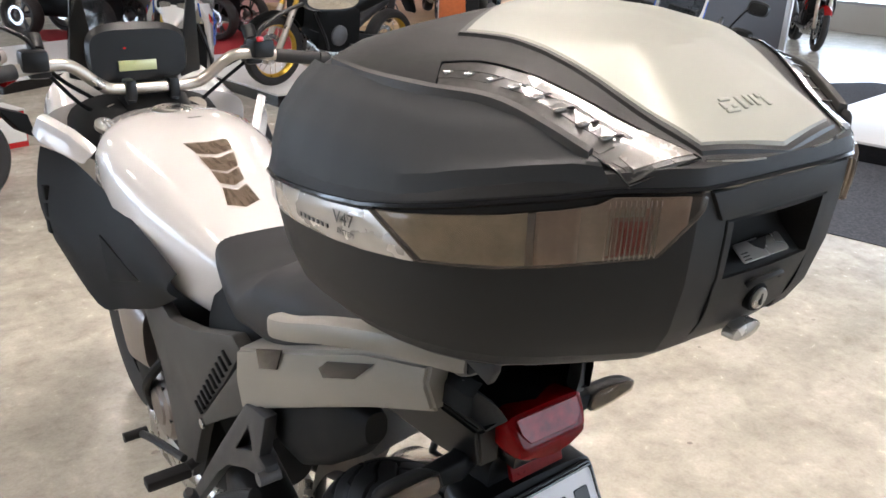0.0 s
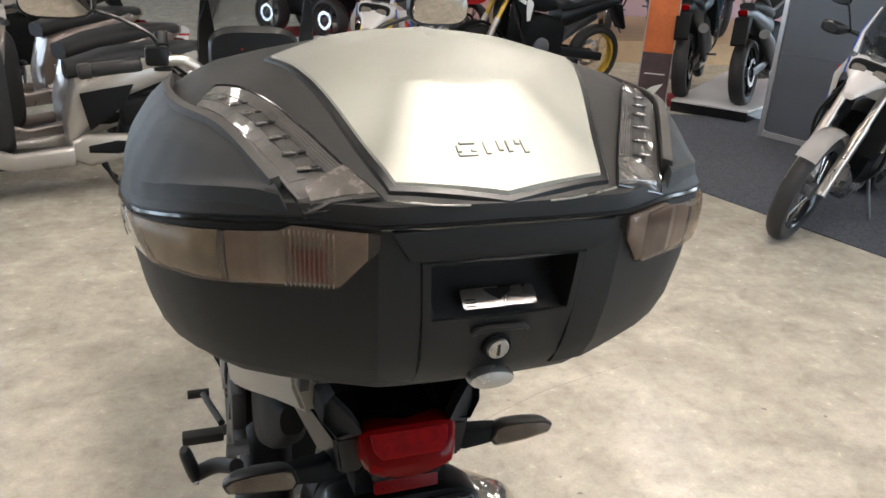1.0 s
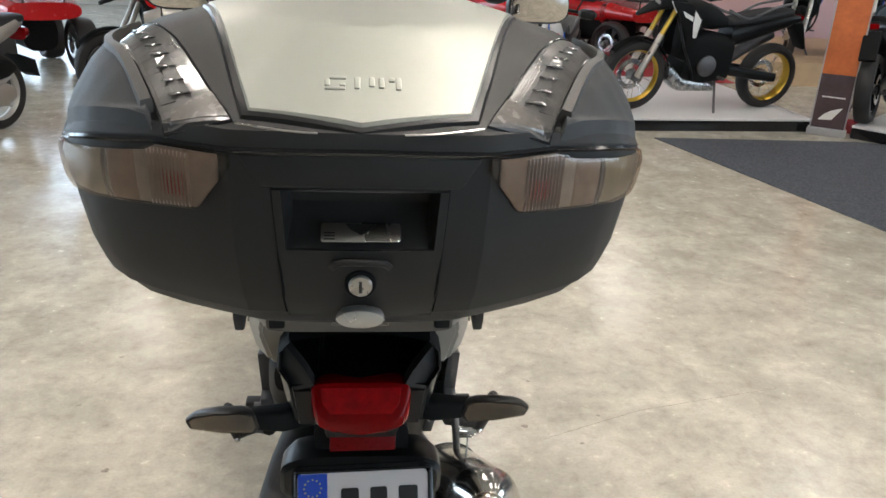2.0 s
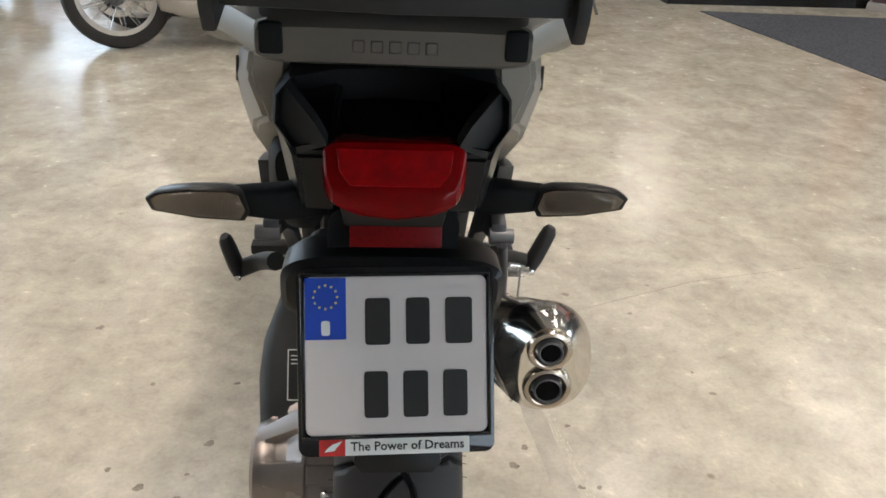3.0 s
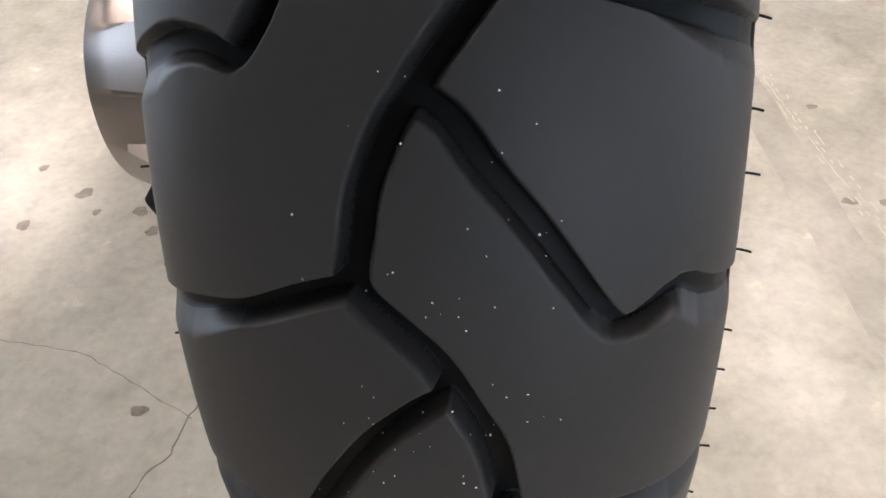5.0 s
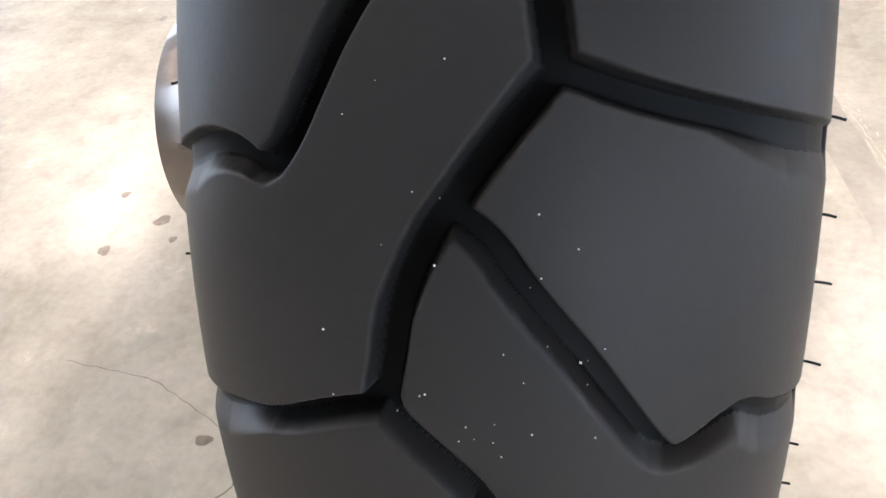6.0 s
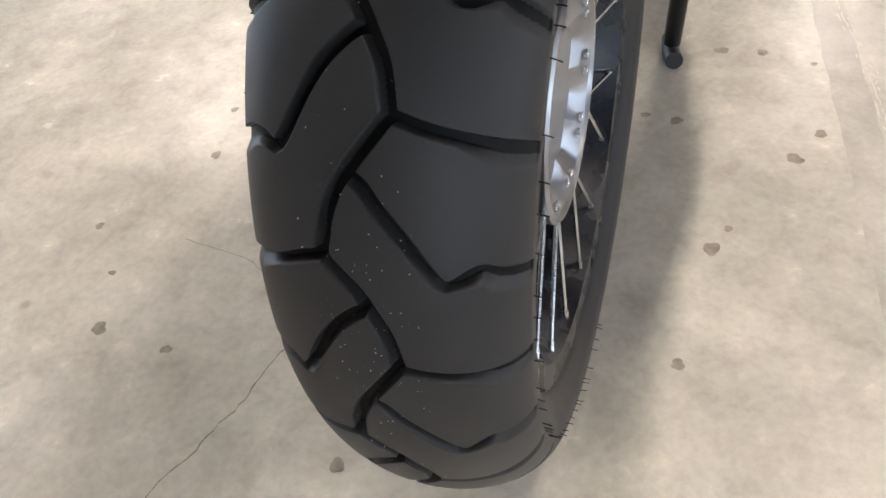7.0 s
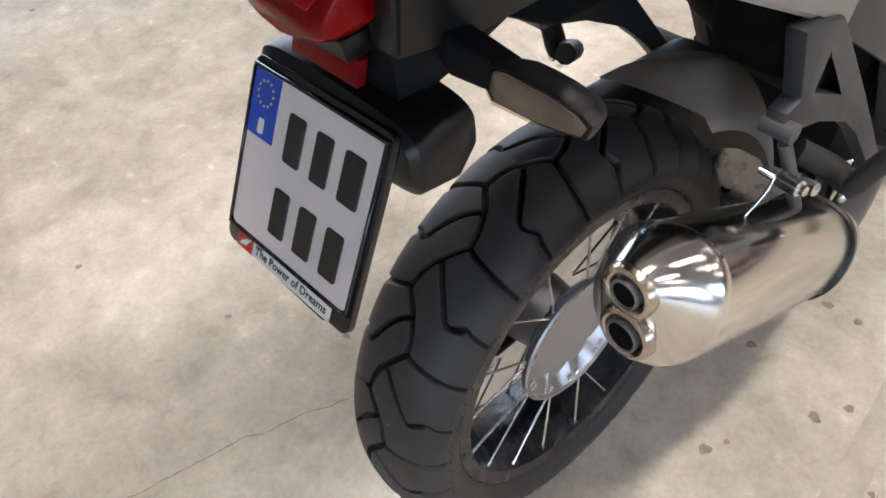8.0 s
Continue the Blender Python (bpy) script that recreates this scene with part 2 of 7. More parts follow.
M_WOOD = material("pale_plywood", (0.52, 0.37, 0.22), 0.5, vary=0.14, scale=6, fine=90)
M_STAGE = material("white_stage_board", (0.60, 0.60, 0.61), 0.35, vary=0.05, scale=3)
M_BANNER = material("printed_orange_banner", (0.50, 0.13, 0.035), 0.5, vary=0.35, scale=3.5, fine=30)
M_BANNERLOW = material("printed_dark_banner", (0.07, 0.045, 0.05), 0.5, vary=0.35, scale=6, fine=30)
M_PANEL = material("grey_fabric_panel", (0.075, 0.082, 0.098), 0.42, vary=0.12, scale=3, bump=0.4, bump_scale=500)
M_FRAME = material("brushed_frame", (0.42, 0.42, 0.43), 0.38, metal=0.6, vary=0.06)
M_DARKRED = material("red_fabric", (0.30, 0.012, 0.02), 0.8, vary=0.15)
M_TEAL = material("dark_teal_plastic", (0.03, 0.06, 0.075), 0.4, vary=0.2)
M_STAIN = material("oil_stain", (0.195, 0.170, 0.135), 0.30, vary=0.45, scale=60, fine=200)
M_CRACK = material("crack_line", (0.19, 0.165, 0.13), 0.8, vary=0.3)
M_TUBE = material("lamp_diffuser", (1.0, 0.93, 0.82), 0.5, vary=0.0, glow=6.0)
M_SKYPANE = material("bright_sky", (0.80, 0.90, 1.0), 0.5, vary=0.0, glow=6.0)


# ---- mesh helpers ----
def part(name, bm, mat, parent=None, label="", sharp=38.0, smooth=True):
    """One mesh object from bm, under parent."""
    bmesh.ops.recalc_face_normals(bm, faces=bm.faces[:])
    me = bpy.data.meshes.new(name)
    bm.to_mesh(me)
    bm.free()
    return mesh_part(name, me, mat, parent, label, sharp, smooth)


def mesh_part(name, me, mat, parent=None, label="", sharp=38.0, smooth=True):
    if mat and not me.materials:
        me.materials.append(mat)
    if smooth and me.polygons:
        me.polygons.foreach_set("use_smooth", [True] * len(me.polygons))
        me.set_sharp_from_angle(angle=radians(sharp))
    ob = new(name, me)
    if parent:
        ob.parent = parent
    if label:
        tagged(ob, label=label)
    return ob


def thing(name, label, category, m=None, group="", kind=""):
    ob = new(name)
    if m is not None:
        ob.matrix_world = m
    return tagged(ob, label, category, group, kind)


def V(*a):
    return Vector(a)


def add_box(bm, c, s, m=None, bevel=0.0, seg=2):
    mat4 = Matrix.Translation(c) @ (m.to_4x4() if m is not None else Matrix()) @ Matrix.Diagonal((*s, 1))
    vs = bmesh.ops.create_cube(bm, size=1, matrix=mat4)["verts"]
    if bevel:
        es = list({e for v in vs for e in v.link_edges})
        bmesh.ops.bevel(bm, geom=es, offset=bevel, segments=seg, profile=0.6, affect="EDGES")
    return bm


def basis(axis):
    z = Vector(axis).normalized()
    x = z.orthogonal().normalized()
    return x, z.cross(x), z


def add_loft(bm, rings, caps=True, closed=True):
    rows = [[bm.verts.new(p) for p in ring] for ring in rings]
    n = len(rows[0])
    for a, b in zip(rows, rows[1:]):
        for i in range(n if closed else n - 1):
            j = (i + 1) % n
            bm.faces.new((a[i], a[j], b[j], b[i]))
    if caps and closed:
        bm.faces.new(rows[0])
        bm.faces.new(rows[-1][::-1])
    return rows


def add_lathe(bm, profile, origin, axis, n=32, caps=True, flute=None):
    """profile: (radius, distance along the axis). flute(k) scales the radius round the axis."""
    x, y, z = basis(axis)
    o = Vector(origin)
    rings = []
    for r, h in profile:
        ring = []
        for k in range(n):
            a = 2 * math.pi * k / n
            rr = r * (flute(a, h) if flute else 1)
            ring.append(o + z * h + (x * math.cos(a) + y * math.sin(a)) * rr)
        rings.append(ring)
    add_loft(bm, rings, caps)
    return bm


def add_cyl(bm, a, b, r0, r1=None, n=20):
    a, b = Vector(a), Vector(b)
    r1 = r0 if r1 is None else r1
    return add_lathe(bm, [(r0, 0), (r1, (b - a).length)], a, b - a, n)


def smooth_path(pts, per=6):
    pts = [Vector(p) for p in pts]
    out = []
    for i in range(len(pts) - 1):
        p0, p1, p2, p3 = pts[max(i - 1, 0)], pts[i], pts[i + 1], pts[min(i + 2, len(pts) - 1)]
        for k in range(per):
            t = k / per
            out.append(0.5 * ((2 * p1) + (p2 - p0) * t + (2 * p0 - 5 * p1 + 4 * p2 - p3) * t * t + (3 * p1 - p0 - 3 * p2 + p3) * t ** 3))
    return out + [pts[-1]]


def add_tube(bm, pts, r, n=12, per=6, flat=1.0):
    path = smooth_path(pts, per) if per > 1 else [Vector(p) for p in pts]
    rings, up = [], None
    for i, p in enumerate(path):
        d = (path[min(i + 1, len(path) - 1)] - path[max(i - 1, 0)]).normalized()
        up = (up - d * up.dot(d)).normalized() if up is not None else d.orthogonal().normalized()
        side = d.cross(up)
        rad = r(i / (len(path) - 1)) if callable(r) else r
        rings.append([p + (up * math.cos(a) * flat + side * math.sin(a)) * rad for a in (2 * math.pi * k / n for k in range(n))])
    add_loft(bm, rings)
    return bm


def add_prism(bm, poly, offset, bevel=0.0, seg=2):
    """A closed polygon of 3D points, pushed along offset."""
    off = Vector(offset)
    a = [bm.verts.new(Vector(p)) for p in poly]
    b = [bm.verts.new(Vector(p) + off) for p in poly]
    n = len(a)
    fs = [bm.faces.new(a[::-1]), bm.faces.new(b)]
    for i in range(n):
        j = (i + 1) % n
        fs.append(bm.faces.new((a[i], a[j], b[j], b[i])))
    bmesh.ops.recalc_face_normals(bm, faces=fs)
    if bevel:
        es = list({e for f in fs for e in f.edges})
        bmesh.ops.bevel(bm, geom=es, offset=bevel, segments=seg, profile=0.6, affect="EDGES", clamp_overlap=True)
    return bm


def merge_prisms(bm, polys, offset, bevel):
    """Prisms that share edges, joined into one body and rounded."""
    for poly in polys:
        add_prism(bm, poly, offset)
    bmesh.ops.remove_doubles(bm, verts=bm.verts[:], dist=0.0002)
    inner = [f for f in bm.faces if len(f.verts) == 4 and sum(len(e.link_faces) > 2 for e in f.edges) >= 2]
    bmesh.ops.delete(bm, geom=inner, context="FACES")
    bmesh.ops.recalc_face_normals(bm, faces=bm.faces[:])
    es = [e for e in bm.edges if len(e.link_faces) == 2 and e.calc_face_angle(0) > 0.2]
    bmesh.ops.bevel(bm, geom=es, offset=bevel, segments=2, profile=0.6, affect="EDGES", clamp_overlap=True)
    return bm


def add_body(bm, stations, n=28, axis="y"):
    """Lofted body; a station: (along, centre x, half width, z low, z high, squareness)."""
    rings = []
    for s, cx, w, lo, hi, p in stations:
        ring = []
        for k in range(n):
            a = 2 * math.pi * k / n
            c, d = math.cos(a), math.sin(a)
            u = cx + w * math.copysign(abs(c) ** (2 / p), c)
            z = (lo + hi) / 2 + (hi - lo) / 2 * math.copysign(abs(d) ** (2 / p), d)
            ring.append(V(u, s, z) if axis == "y" else V(s, u, z))
        rings.append(ring)
    add_loft(bm, rings)
    return bm


def rounded(w, h, r, n=5):
    """Corners of a rounded rectangle, centred."""
    out = []
    for cx, cy, a0 in ((w / 2 - r, h / 2 - r, 0), (-w / 2 + r, h / 2 - r, 90), (-w / 2 + r, -h / 2 + r, 180), (w / 2 - r, -h / 2 + r, 270)):
        for k in range(n + 1):
            a = radians(a0 + 90 * k / n)
            out.append((cx + r * math.cos(a), cy + r * math.sin(a)))
    return out


def interp(x, xs, ys):
    return float(np.interp(x, xs, ys))


def text_mesh(body, size, depth, bold=0.0):
    cu = bpy.data.curves.new("lettering", "FONT")
    cu.body, cu.size, cu.extrude, cu.resolution_u, cu.align_x, cu.align_y = body, size, depth, 2, "CENTER", "CENTER"
    cu.offset = bold
    ob = new("lettering", cu)
    me = bpy.data.meshes.new_from_object(ob.evaluated_get(bpy.context.evaluated_depsgraph_get()))
    bpy.data.objects.remove(ob)
    return me

# ---- room ----
X0, X1, Y0, Y1, H = -13.0, 15.0, -7.0, 17.0, 4.6


def slab(name, lo, hi, mat, kind="structure", label="", category=""):
    bm = bmesh.new()
    add_box(bm, [(a + b) / 2 for a, b in zip(lo, hi)], [b - a for a, b in zip(lo, hi)])
    return tagged(part(name, bm, mat, None, smooth=False), label, category, kind=kind)


slab("floor", (X0, Y0, -0.12), (X1, Y1, 0), M_FLOOR, label="polished beige concrete showroom floor with stains", category="floor")
slab("ceiling", (X0 - 0.2, Y0 - 0.2, H), (X1 + 0.2, Y1 + 0.2, H + 0.15), M_CEIL, label="plain pale showroom ceiling", category="ceiling")


def window_wall(name, at, lo, hi, along, gaps, sill, head):
    """A wall with window openings; gaps: (from, to) along the wall."""
    bm = bmesh.new()

    def piece(a, b, z0, z1):
        if along == "x":
            add_box(bm, ((a + b) / 2, at, (z0 + z1) / 2), (b - a, 0.2, z1 - z0))
        else:
            add_box(bm, (at, (a + b) / 2, (z0 + z1) / 2), (0.2, b - a, z1 - z0))

    edge = lo
    for a, b in gaps:
        piece(edge, a, 0, H)
        piece(a, b, 0, sill)
        piece(a, b, head, H)
        edge = b
    piece(edge, hi, 0, H)
    return tagged(part(name, bm, M_WALL, None, smooth=False), "pale painted wall with wide window openings", "wall", kind="structure")


NORTH = [(-12.4, -9.2), (-8.9, -5.6)]
WEST = [(0.5, 5.0), (5.5, 10.0), (10.5, 15.5)]
SOUTH = [(2.5, 7.0), (7.6, 12.0)]
EAST = [(-6.2, -2.0), (-1.4, 2.8), (4.5, 9.3)]
window_wall("wall_south", Y0 - 0.1, X0, X1, "x", SOUTH, 0.5, 3.4)
window_wall("wall_north", Y1 + 0.1, X0, X1, "x", NORTH, 1.4, 4.3)
window_wall("wall_west", X0 - 0.1, Y0, Y1, "y", WEST, 0.5, 3.4)
window_wall("wall_east", X1 + 0.1, Y0, Y1, "y", EAST, 0.5, 3.4)
count = 0
for along, gaps, at, watts, mid in (("x", NORTH, Y1 + 0.1, 100, 2.85), ("x", SOUTH, Y0 - 0.1, 45, 1.95), ("y", WEST, X0 - 0.1, 95, 1.95), ("y", EAST, X1 + 0.1, 80, 1.95)):
    for a, b in gaps:
        count += 1
        bm = bmesh.new()
        for k in range(4):
            u = a + (b - a) * k / 3
            u = min(max(u, a + 0.03), b - 0.03)
            add_box(bm, (u, at, mid) if along == "x" else (at, u, mid), (0.06, 0.08, 2.9) if along == "x" else (0.08, 0.06, 2.9))
        for z in (mid - 1.42, mid + 1.42):
            add_box(bm, ((a + b) / 2, at, z) if along == "x" else (at, (a + b) / 2, z), (b - a, 0.078, 0.06) if along == "x" else (0.078, b - a, 0.06))
        tagged(part("window_%d" % count, bm, M_FRAME, None, smooth=False), "wide window with metal glazing bars", "window", kind="structure")
        if along == "x":
            area("window_light", look(((a + b) / 2, at - math.copysign(0.15, at), mid), ((a + b) / 2, 4, mid - 0.35)), b - a, 2.8, watts, (0.66, 0.82, 1.0))
        else:
            area("window_light", look((at - math.copysign(0.15, at), (a + b) / 2, 1.95), (0, (a + b) / 2, 1.6)), b - a, 2.8, watts, (0.66, 0.82, 1.0))
slab("backdrop_north", (X0 - 6, Y1 + 3, -1), (X1, Y1 + 3.1, 7), M_SKYPANE, label="bright overcast daylight beyond the windows", category="backdrop")
slab("backdrop_south", (X0, Y0 - 3.1, -1), (X1, Y0 - 3, 7), M_SKYPANE, label="bright overcast daylight beyond the windows", category="backdrop")
slab("backdrop_east", (X1 + 4, Y0, -1), (X1 + 4.1, Y1 + 4, 7), M_SKYPANE, label="bright overcast daylight beyond the windows", category="backdrop")
slab("backdrop_west", (X0 - 4.1, Y0, -1), (X0 - 4, Y1 + 4, 7), M_SKYPANE, label="bright overcast daylight beyond the windows", category="backdrop")

# ceiling lamps
LAMPS = [(-1.95, 0.1, 105), (1.05, -0.05, 255), (-1.6, 3.8, 58), (2.4, 4.0, 55), (5.4, 1.0, 66), (5.4, 5.6, 62), (-5.6, 1.0, 66), (-5.2, 6.0, 66), (1.4, 8.0, 55), (9.5, 8.0, 55), (9.5, 1.5, 60), (4.8, 12.0, 55), (-3.5, 11.5, 55)]
for x, y, w in LAMPS:
    bm = bmesh.new()
    add_box(bm, (0, 0, 0.04), (0.26, 2.5, 0.08), bevel=0.01)
    lamp = tagged(part("ceiling_light", bm, M_STAGE, None), "long white ceiling light with a glowing diffuser", "ceiling light", "ceiling lights of the hall")
    lamp.location = (x, y, H - 0.085)
    bm = bmesh.new()
    add_box(bm, (0, 0, -0.012), (0.2, 2.4, 0.02))
    part("diffuser", bm, M_TUBE, lamp)
    area("lamp_light", look((x, y, H - 0.12), (x, y, 0), 0), 0.2, 2.4, w, (1.0, 0.872, 0.75))

# carpet
bm = bmesh.new()
add_prism(bm, [(2.60, 5.60, 0), (2.62, 5.52, 0), (3.75, 1.15, 0), (4.6, -2.5, 0), (9.6, -2.5, 0), (9.4, 3.9, 0), (4.55, 5.62, 0)], (0, 0, 0.006))
tagged(part("carpet", bm, M_CARPET, None, smooth=False), "dark blue-grey speckled needle-felt carpet on the concrete", "carpet", kind="structure")

# stains and crack lines in the concrete
rng = random.Random(5)
bm = bmesh.new()
SPOTS = [(0.089, 0.540), (0.135, 0.532), (0.298, 0.471), (0.331, 0.528), (0.323, 0.693), (0.187, 0.716), (0.248, 0.716), (0.220, 0.325),
         (0.202, 0.287), (0.179, 0.106), (-0.439, -0.000), (-0.550, 0.011), (-0.589, 0.101), (-0.664, 0.180), (-0.160, -0.098), (-0.785, 0.008),
         (-0.659, -0.144), (0.406, 0.089), (-1.037, -0.310), (-0.560, 0.756), (-0.581, 0.468), (-0.503, 0.416), (-0.473, 0.380), (-0.557, 0.355),
         (-0.417, 0.382), (-0.390, 0.346), (-0.412, 0.452), (-0.284, 0.253), (-0.317, 0.093), (0.446, 0.600), (0.437, 0.405), (0.476, 0.403),
         (0.838, 1.251), (0.737, 1.089), (0.851, 0.720), (0.675, 0.356), (-0.356, 0.759), (-0.383, 0.546), (0.607, 0.289), (-0.954, 1.357),
         (0.632, 1.486), (0.563, 1.192)]
SPOTS += [(rng.uniform(-3, 3.2), rng.uniform(0.2, 5)) for k in range(46)]
done = []
for x, y in SPOTS:
    if any(abs(x - a) + abs(y - b) < 0.03 for a, b in done):
        continue
    done.append((x, y))
    r = rng.uniform(0.0045, 0.0105)
    ring = []
    f1, f2, f3 = rng.uniform(0, 6), rng.uniform(0, 6), rng.uniform(0, 6)
    for k in range(20):
        a = 2 * math.pi * k / 20
        q = r * (0.95 + 0.14 * math.sin(2 * a + f1) + 0.10 * math.sin(3 * a + f2) + 0.07 * math.sin(5 * a + f3))
        ring.append(bm.verts.new((x + q * math.cos(a) * 1.15, y + q * math.sin(a), 0.0012)))
    bm.faces.new(ring)
tagged(part("floor_stains", bm, M_STAIN, None, smooth=False), "small dark oil drops dried on the concrete", "stain", kind="stuff")
bm = bmesh.new()


def crack(pts, w, keep=1.0):
    path = []
    for a, b in zip(pts, pts[1:]):
        n = max(3, int(math.hypot(b[0] - a[0], b[1] - a[1]) / 0.008))
        for k in range(n):
            t = k / n
            path.append(V(a[0] + (b[0] - a[0]) * t + rng.uniform(-1, 1) * 0.0014, a[1] + (b[1] - a[1]) * t + rng.uniform(-1, 1) * 0.0014, 0.0016))
    for p, q in zip(path, path[1:]):
        if rng.random() > keep:
            continue
        s = (q - p).cross(V(0, 0, 1)).normalized() * w * rng.uniform(0.4, 1.0)
        bm.faces.new([bm.verts.new(v) for v in (p - s, p + s, q + s, q - s)])


crack([(-0.19, 0.30), (-0.246, 0.177), (-0.252, 0.141), (-0.267, 0.08), (-0.271, 0.047), (-0.287, 0.028), (-0.296, -0.012), (-0.306, -0.062), (-0.318, -0.081), (-0.331, -0.127), (-0.349, -0.155), (-0.364, -0.211), (-0.368, -0.243), (-0.388, -0.268), (-0.399, -0.325), (-0.415, -0.404), (-0.426, -0.465), (-0.50, -0.65), (-0.52, -1.0)], 0.0013)
crack([(0.62, 1.12), (1.0, 1.28), (1.6, 1.42)], 0.0012)
crack([(-0.262, 0.085), (-0.40, 0.16), (-0.52, 0.18)], 0.0006)
tagged(part("floor_cracks", bm, M_CRACK, None, smooth=False), "thin hairline cracks in the concrete floor", "crack", kind="stuff")

bm = bmesh.new()
for pts in ([(0.350, 0.95), (0.362, 0.849), (0.385, 0.748), (0.423, 0.531), (0.458, 0.348), (0.487, 0.27)],):
    crack(pts, 0.0011, 0.7)
    for off, keep in ((0.006, 0.35), (-0.007, 0.3), (0.014, 0.2)):
        crack([(x + off, y) for x, y in pts], 0.0014, keep)
tagged(part("floor_scratches", bm, M_SCRATCH, None, smooth=False), "pale dusty scratches in the concrete floor", "scratch", kind="stuff")
# darker filled joint across the concrete beside the motorcycle
bm = bmesh.new()
left, right = [], []
for k in range(31):
    t = k / 30
    x, y = 0.298 + 0.165 * t, 1.05 - 1.45 * t
    left.append(bm.verts.new((x + rng.uniform(-1, 1) * 0.0022, y, 0.0006)))
    right.append(bm.verts.new((x + 0.052 + rng.uniform(-1, 1) * 0.003, y, 0.0006)))
for k in range(30):
    bm.faces.new((left[k], left[k + 1], right[k + 1], right[k]))
tagged(part("floor_joint", bm, M_JOINT, None, smooth=False), "straight darker filled joint in the concrete floor", "floor joint", kind="structure")

# ---- top case ----
# Half outline of the case in plan at its parting line, from the back's middle to the front's.
OUT = [(0.0, -0.423), (0.04, -0.4228), (0.08, -0.4208), (0.105, -0.4180), (0.135, -0.4030), (0.165, -0.3865), (0.199, -0.367), (0.233, -0.342), (0.258, -0.31), (0.276, -0.276),
       (0.289, -0.235), (0.2965, -0.19), (0.299, -0.14), (0.296, -0.09), (0.285, -0.05), (0.263, -0.018), (0.228, 0.004), (0.17, 0.014), (0.09, 0.019), (0.0, 0.02)]
CASE_MID = -0.17


def outline_at(k):
    """A point of the whole outline by a fractional index; 0 is the back's middle, +19 the front's, minus on the left."""
    side = -1 if k < 0 else 1
    k = min(abs(k), len(OUT) - 1)
    i = min(int(k), len(OUT) - 2)
    t = k - i
    return side * (OUT[i][0] * (1 - t) + OUT[i + 1][0] * t), OUT[i][1] * (1 - t) + OUT[i + 1][1] * t


def seam_z(k):
    return interp(abs(k), [0, 5, 7, 10, 14, 19], [1.369, 1.367, 1.358, 1.335, 1.315, 1.31])


def shell_shape(z):
    """Scale in x, back's y and front's y of the lower shell at height z, against the outline."""
    zs = [1.183, 1.188, 1.197, 1.214, 1.2145, 1.24, 1.285, 1.325, 1.372]
    return (interp(z, zs, [0.79, 0.825, 0.865, 0.90, 0.925, 0.955, 0.982, 0.997, 1.0]),
            interp(z, zs, [-0.352, -0.362, -0.376, -0.392, -0.396, -0.409, -0.419, -0.422, -0.423]),
            interp(z, zs, [-0.05, -0.04, -0.03, -0.012, -0.006, 0.008, 0.016, 0.019, 0.02]))


def shell_point(k, z, out=0.0):
    x, y = outline_at(k)
    sx, yb, yf = shell_shape(z)
    t = (y + 0.423) / 0.443
    p = V(x * sx, yb + (yf - yb) * t, z)
    if out:
        d = V(x, (y + 0.17) * 0.9, 0).normalized()
        p += d * out
    return p


def lid_z(x, y):
    """Height of the lid over a point in plan."""
    ang = math.atan2(y - CASE_MID, x)
    d = math.hypot(x, y - CASE_MID)
    a0 = math.atan2(abs(x), -(y - CASE_MID))  # 0 at the back, pi at the front
    k = interp(a0, LID_ANG, list(range(len(OUT))))
    ox, oy = outline_at(k)
    r = min(d / math.hypot(ox, oy - CASE_MID), 1.0)
    e = seam_z(k)
    back = interp(r, [0, 0.25, 0.50, 0.54, 0.95, 0.985, 1.0], [1.477, 1.4665, 1.4500, 1.4445, 1.388, 1.381, e + 0.002])
    sides = interp(r, [0, 0.3, 0.53, 0.70, 0.80, 0.90, 0.96, 1.0], [1.480, 1.470, 1.4545, 1.440, 1.424, 1.394, 1.366, e + 0.002])
    front = interp(r, [0, 0.2, 0.4, 0.7, 0.85, 0.95, 1.0], [1.482, 1.475, 1.462, 1.43, 1.40, 1.36, e + 0.002])
    c = -math.sin(ang)
    if c > 0:
        w = interp(a0, [0, 0.50, 0.78, 1.15], [1, 1, 0.55, 0])
        return back * w + sides * (1 - w)
    w = c * c
    return front * w + sides * (1 - w)


LID_ANG = [math.atan2(x, -(y - CASE_MID)) for x, y in OUT]


def resample(line, n):
    d = [0.0]
    for (ax, ay), (bx, by) in zip(line, line[1:]):
        d.append(d[-1] + math.hypot(bx - ax, by - ay))
    at = np.linspace(0, d[-1], n)
    return list(zip(np.interp(at, d, [p[0] for p in line]), np.interp(at, d, [p[1] for p in line])))


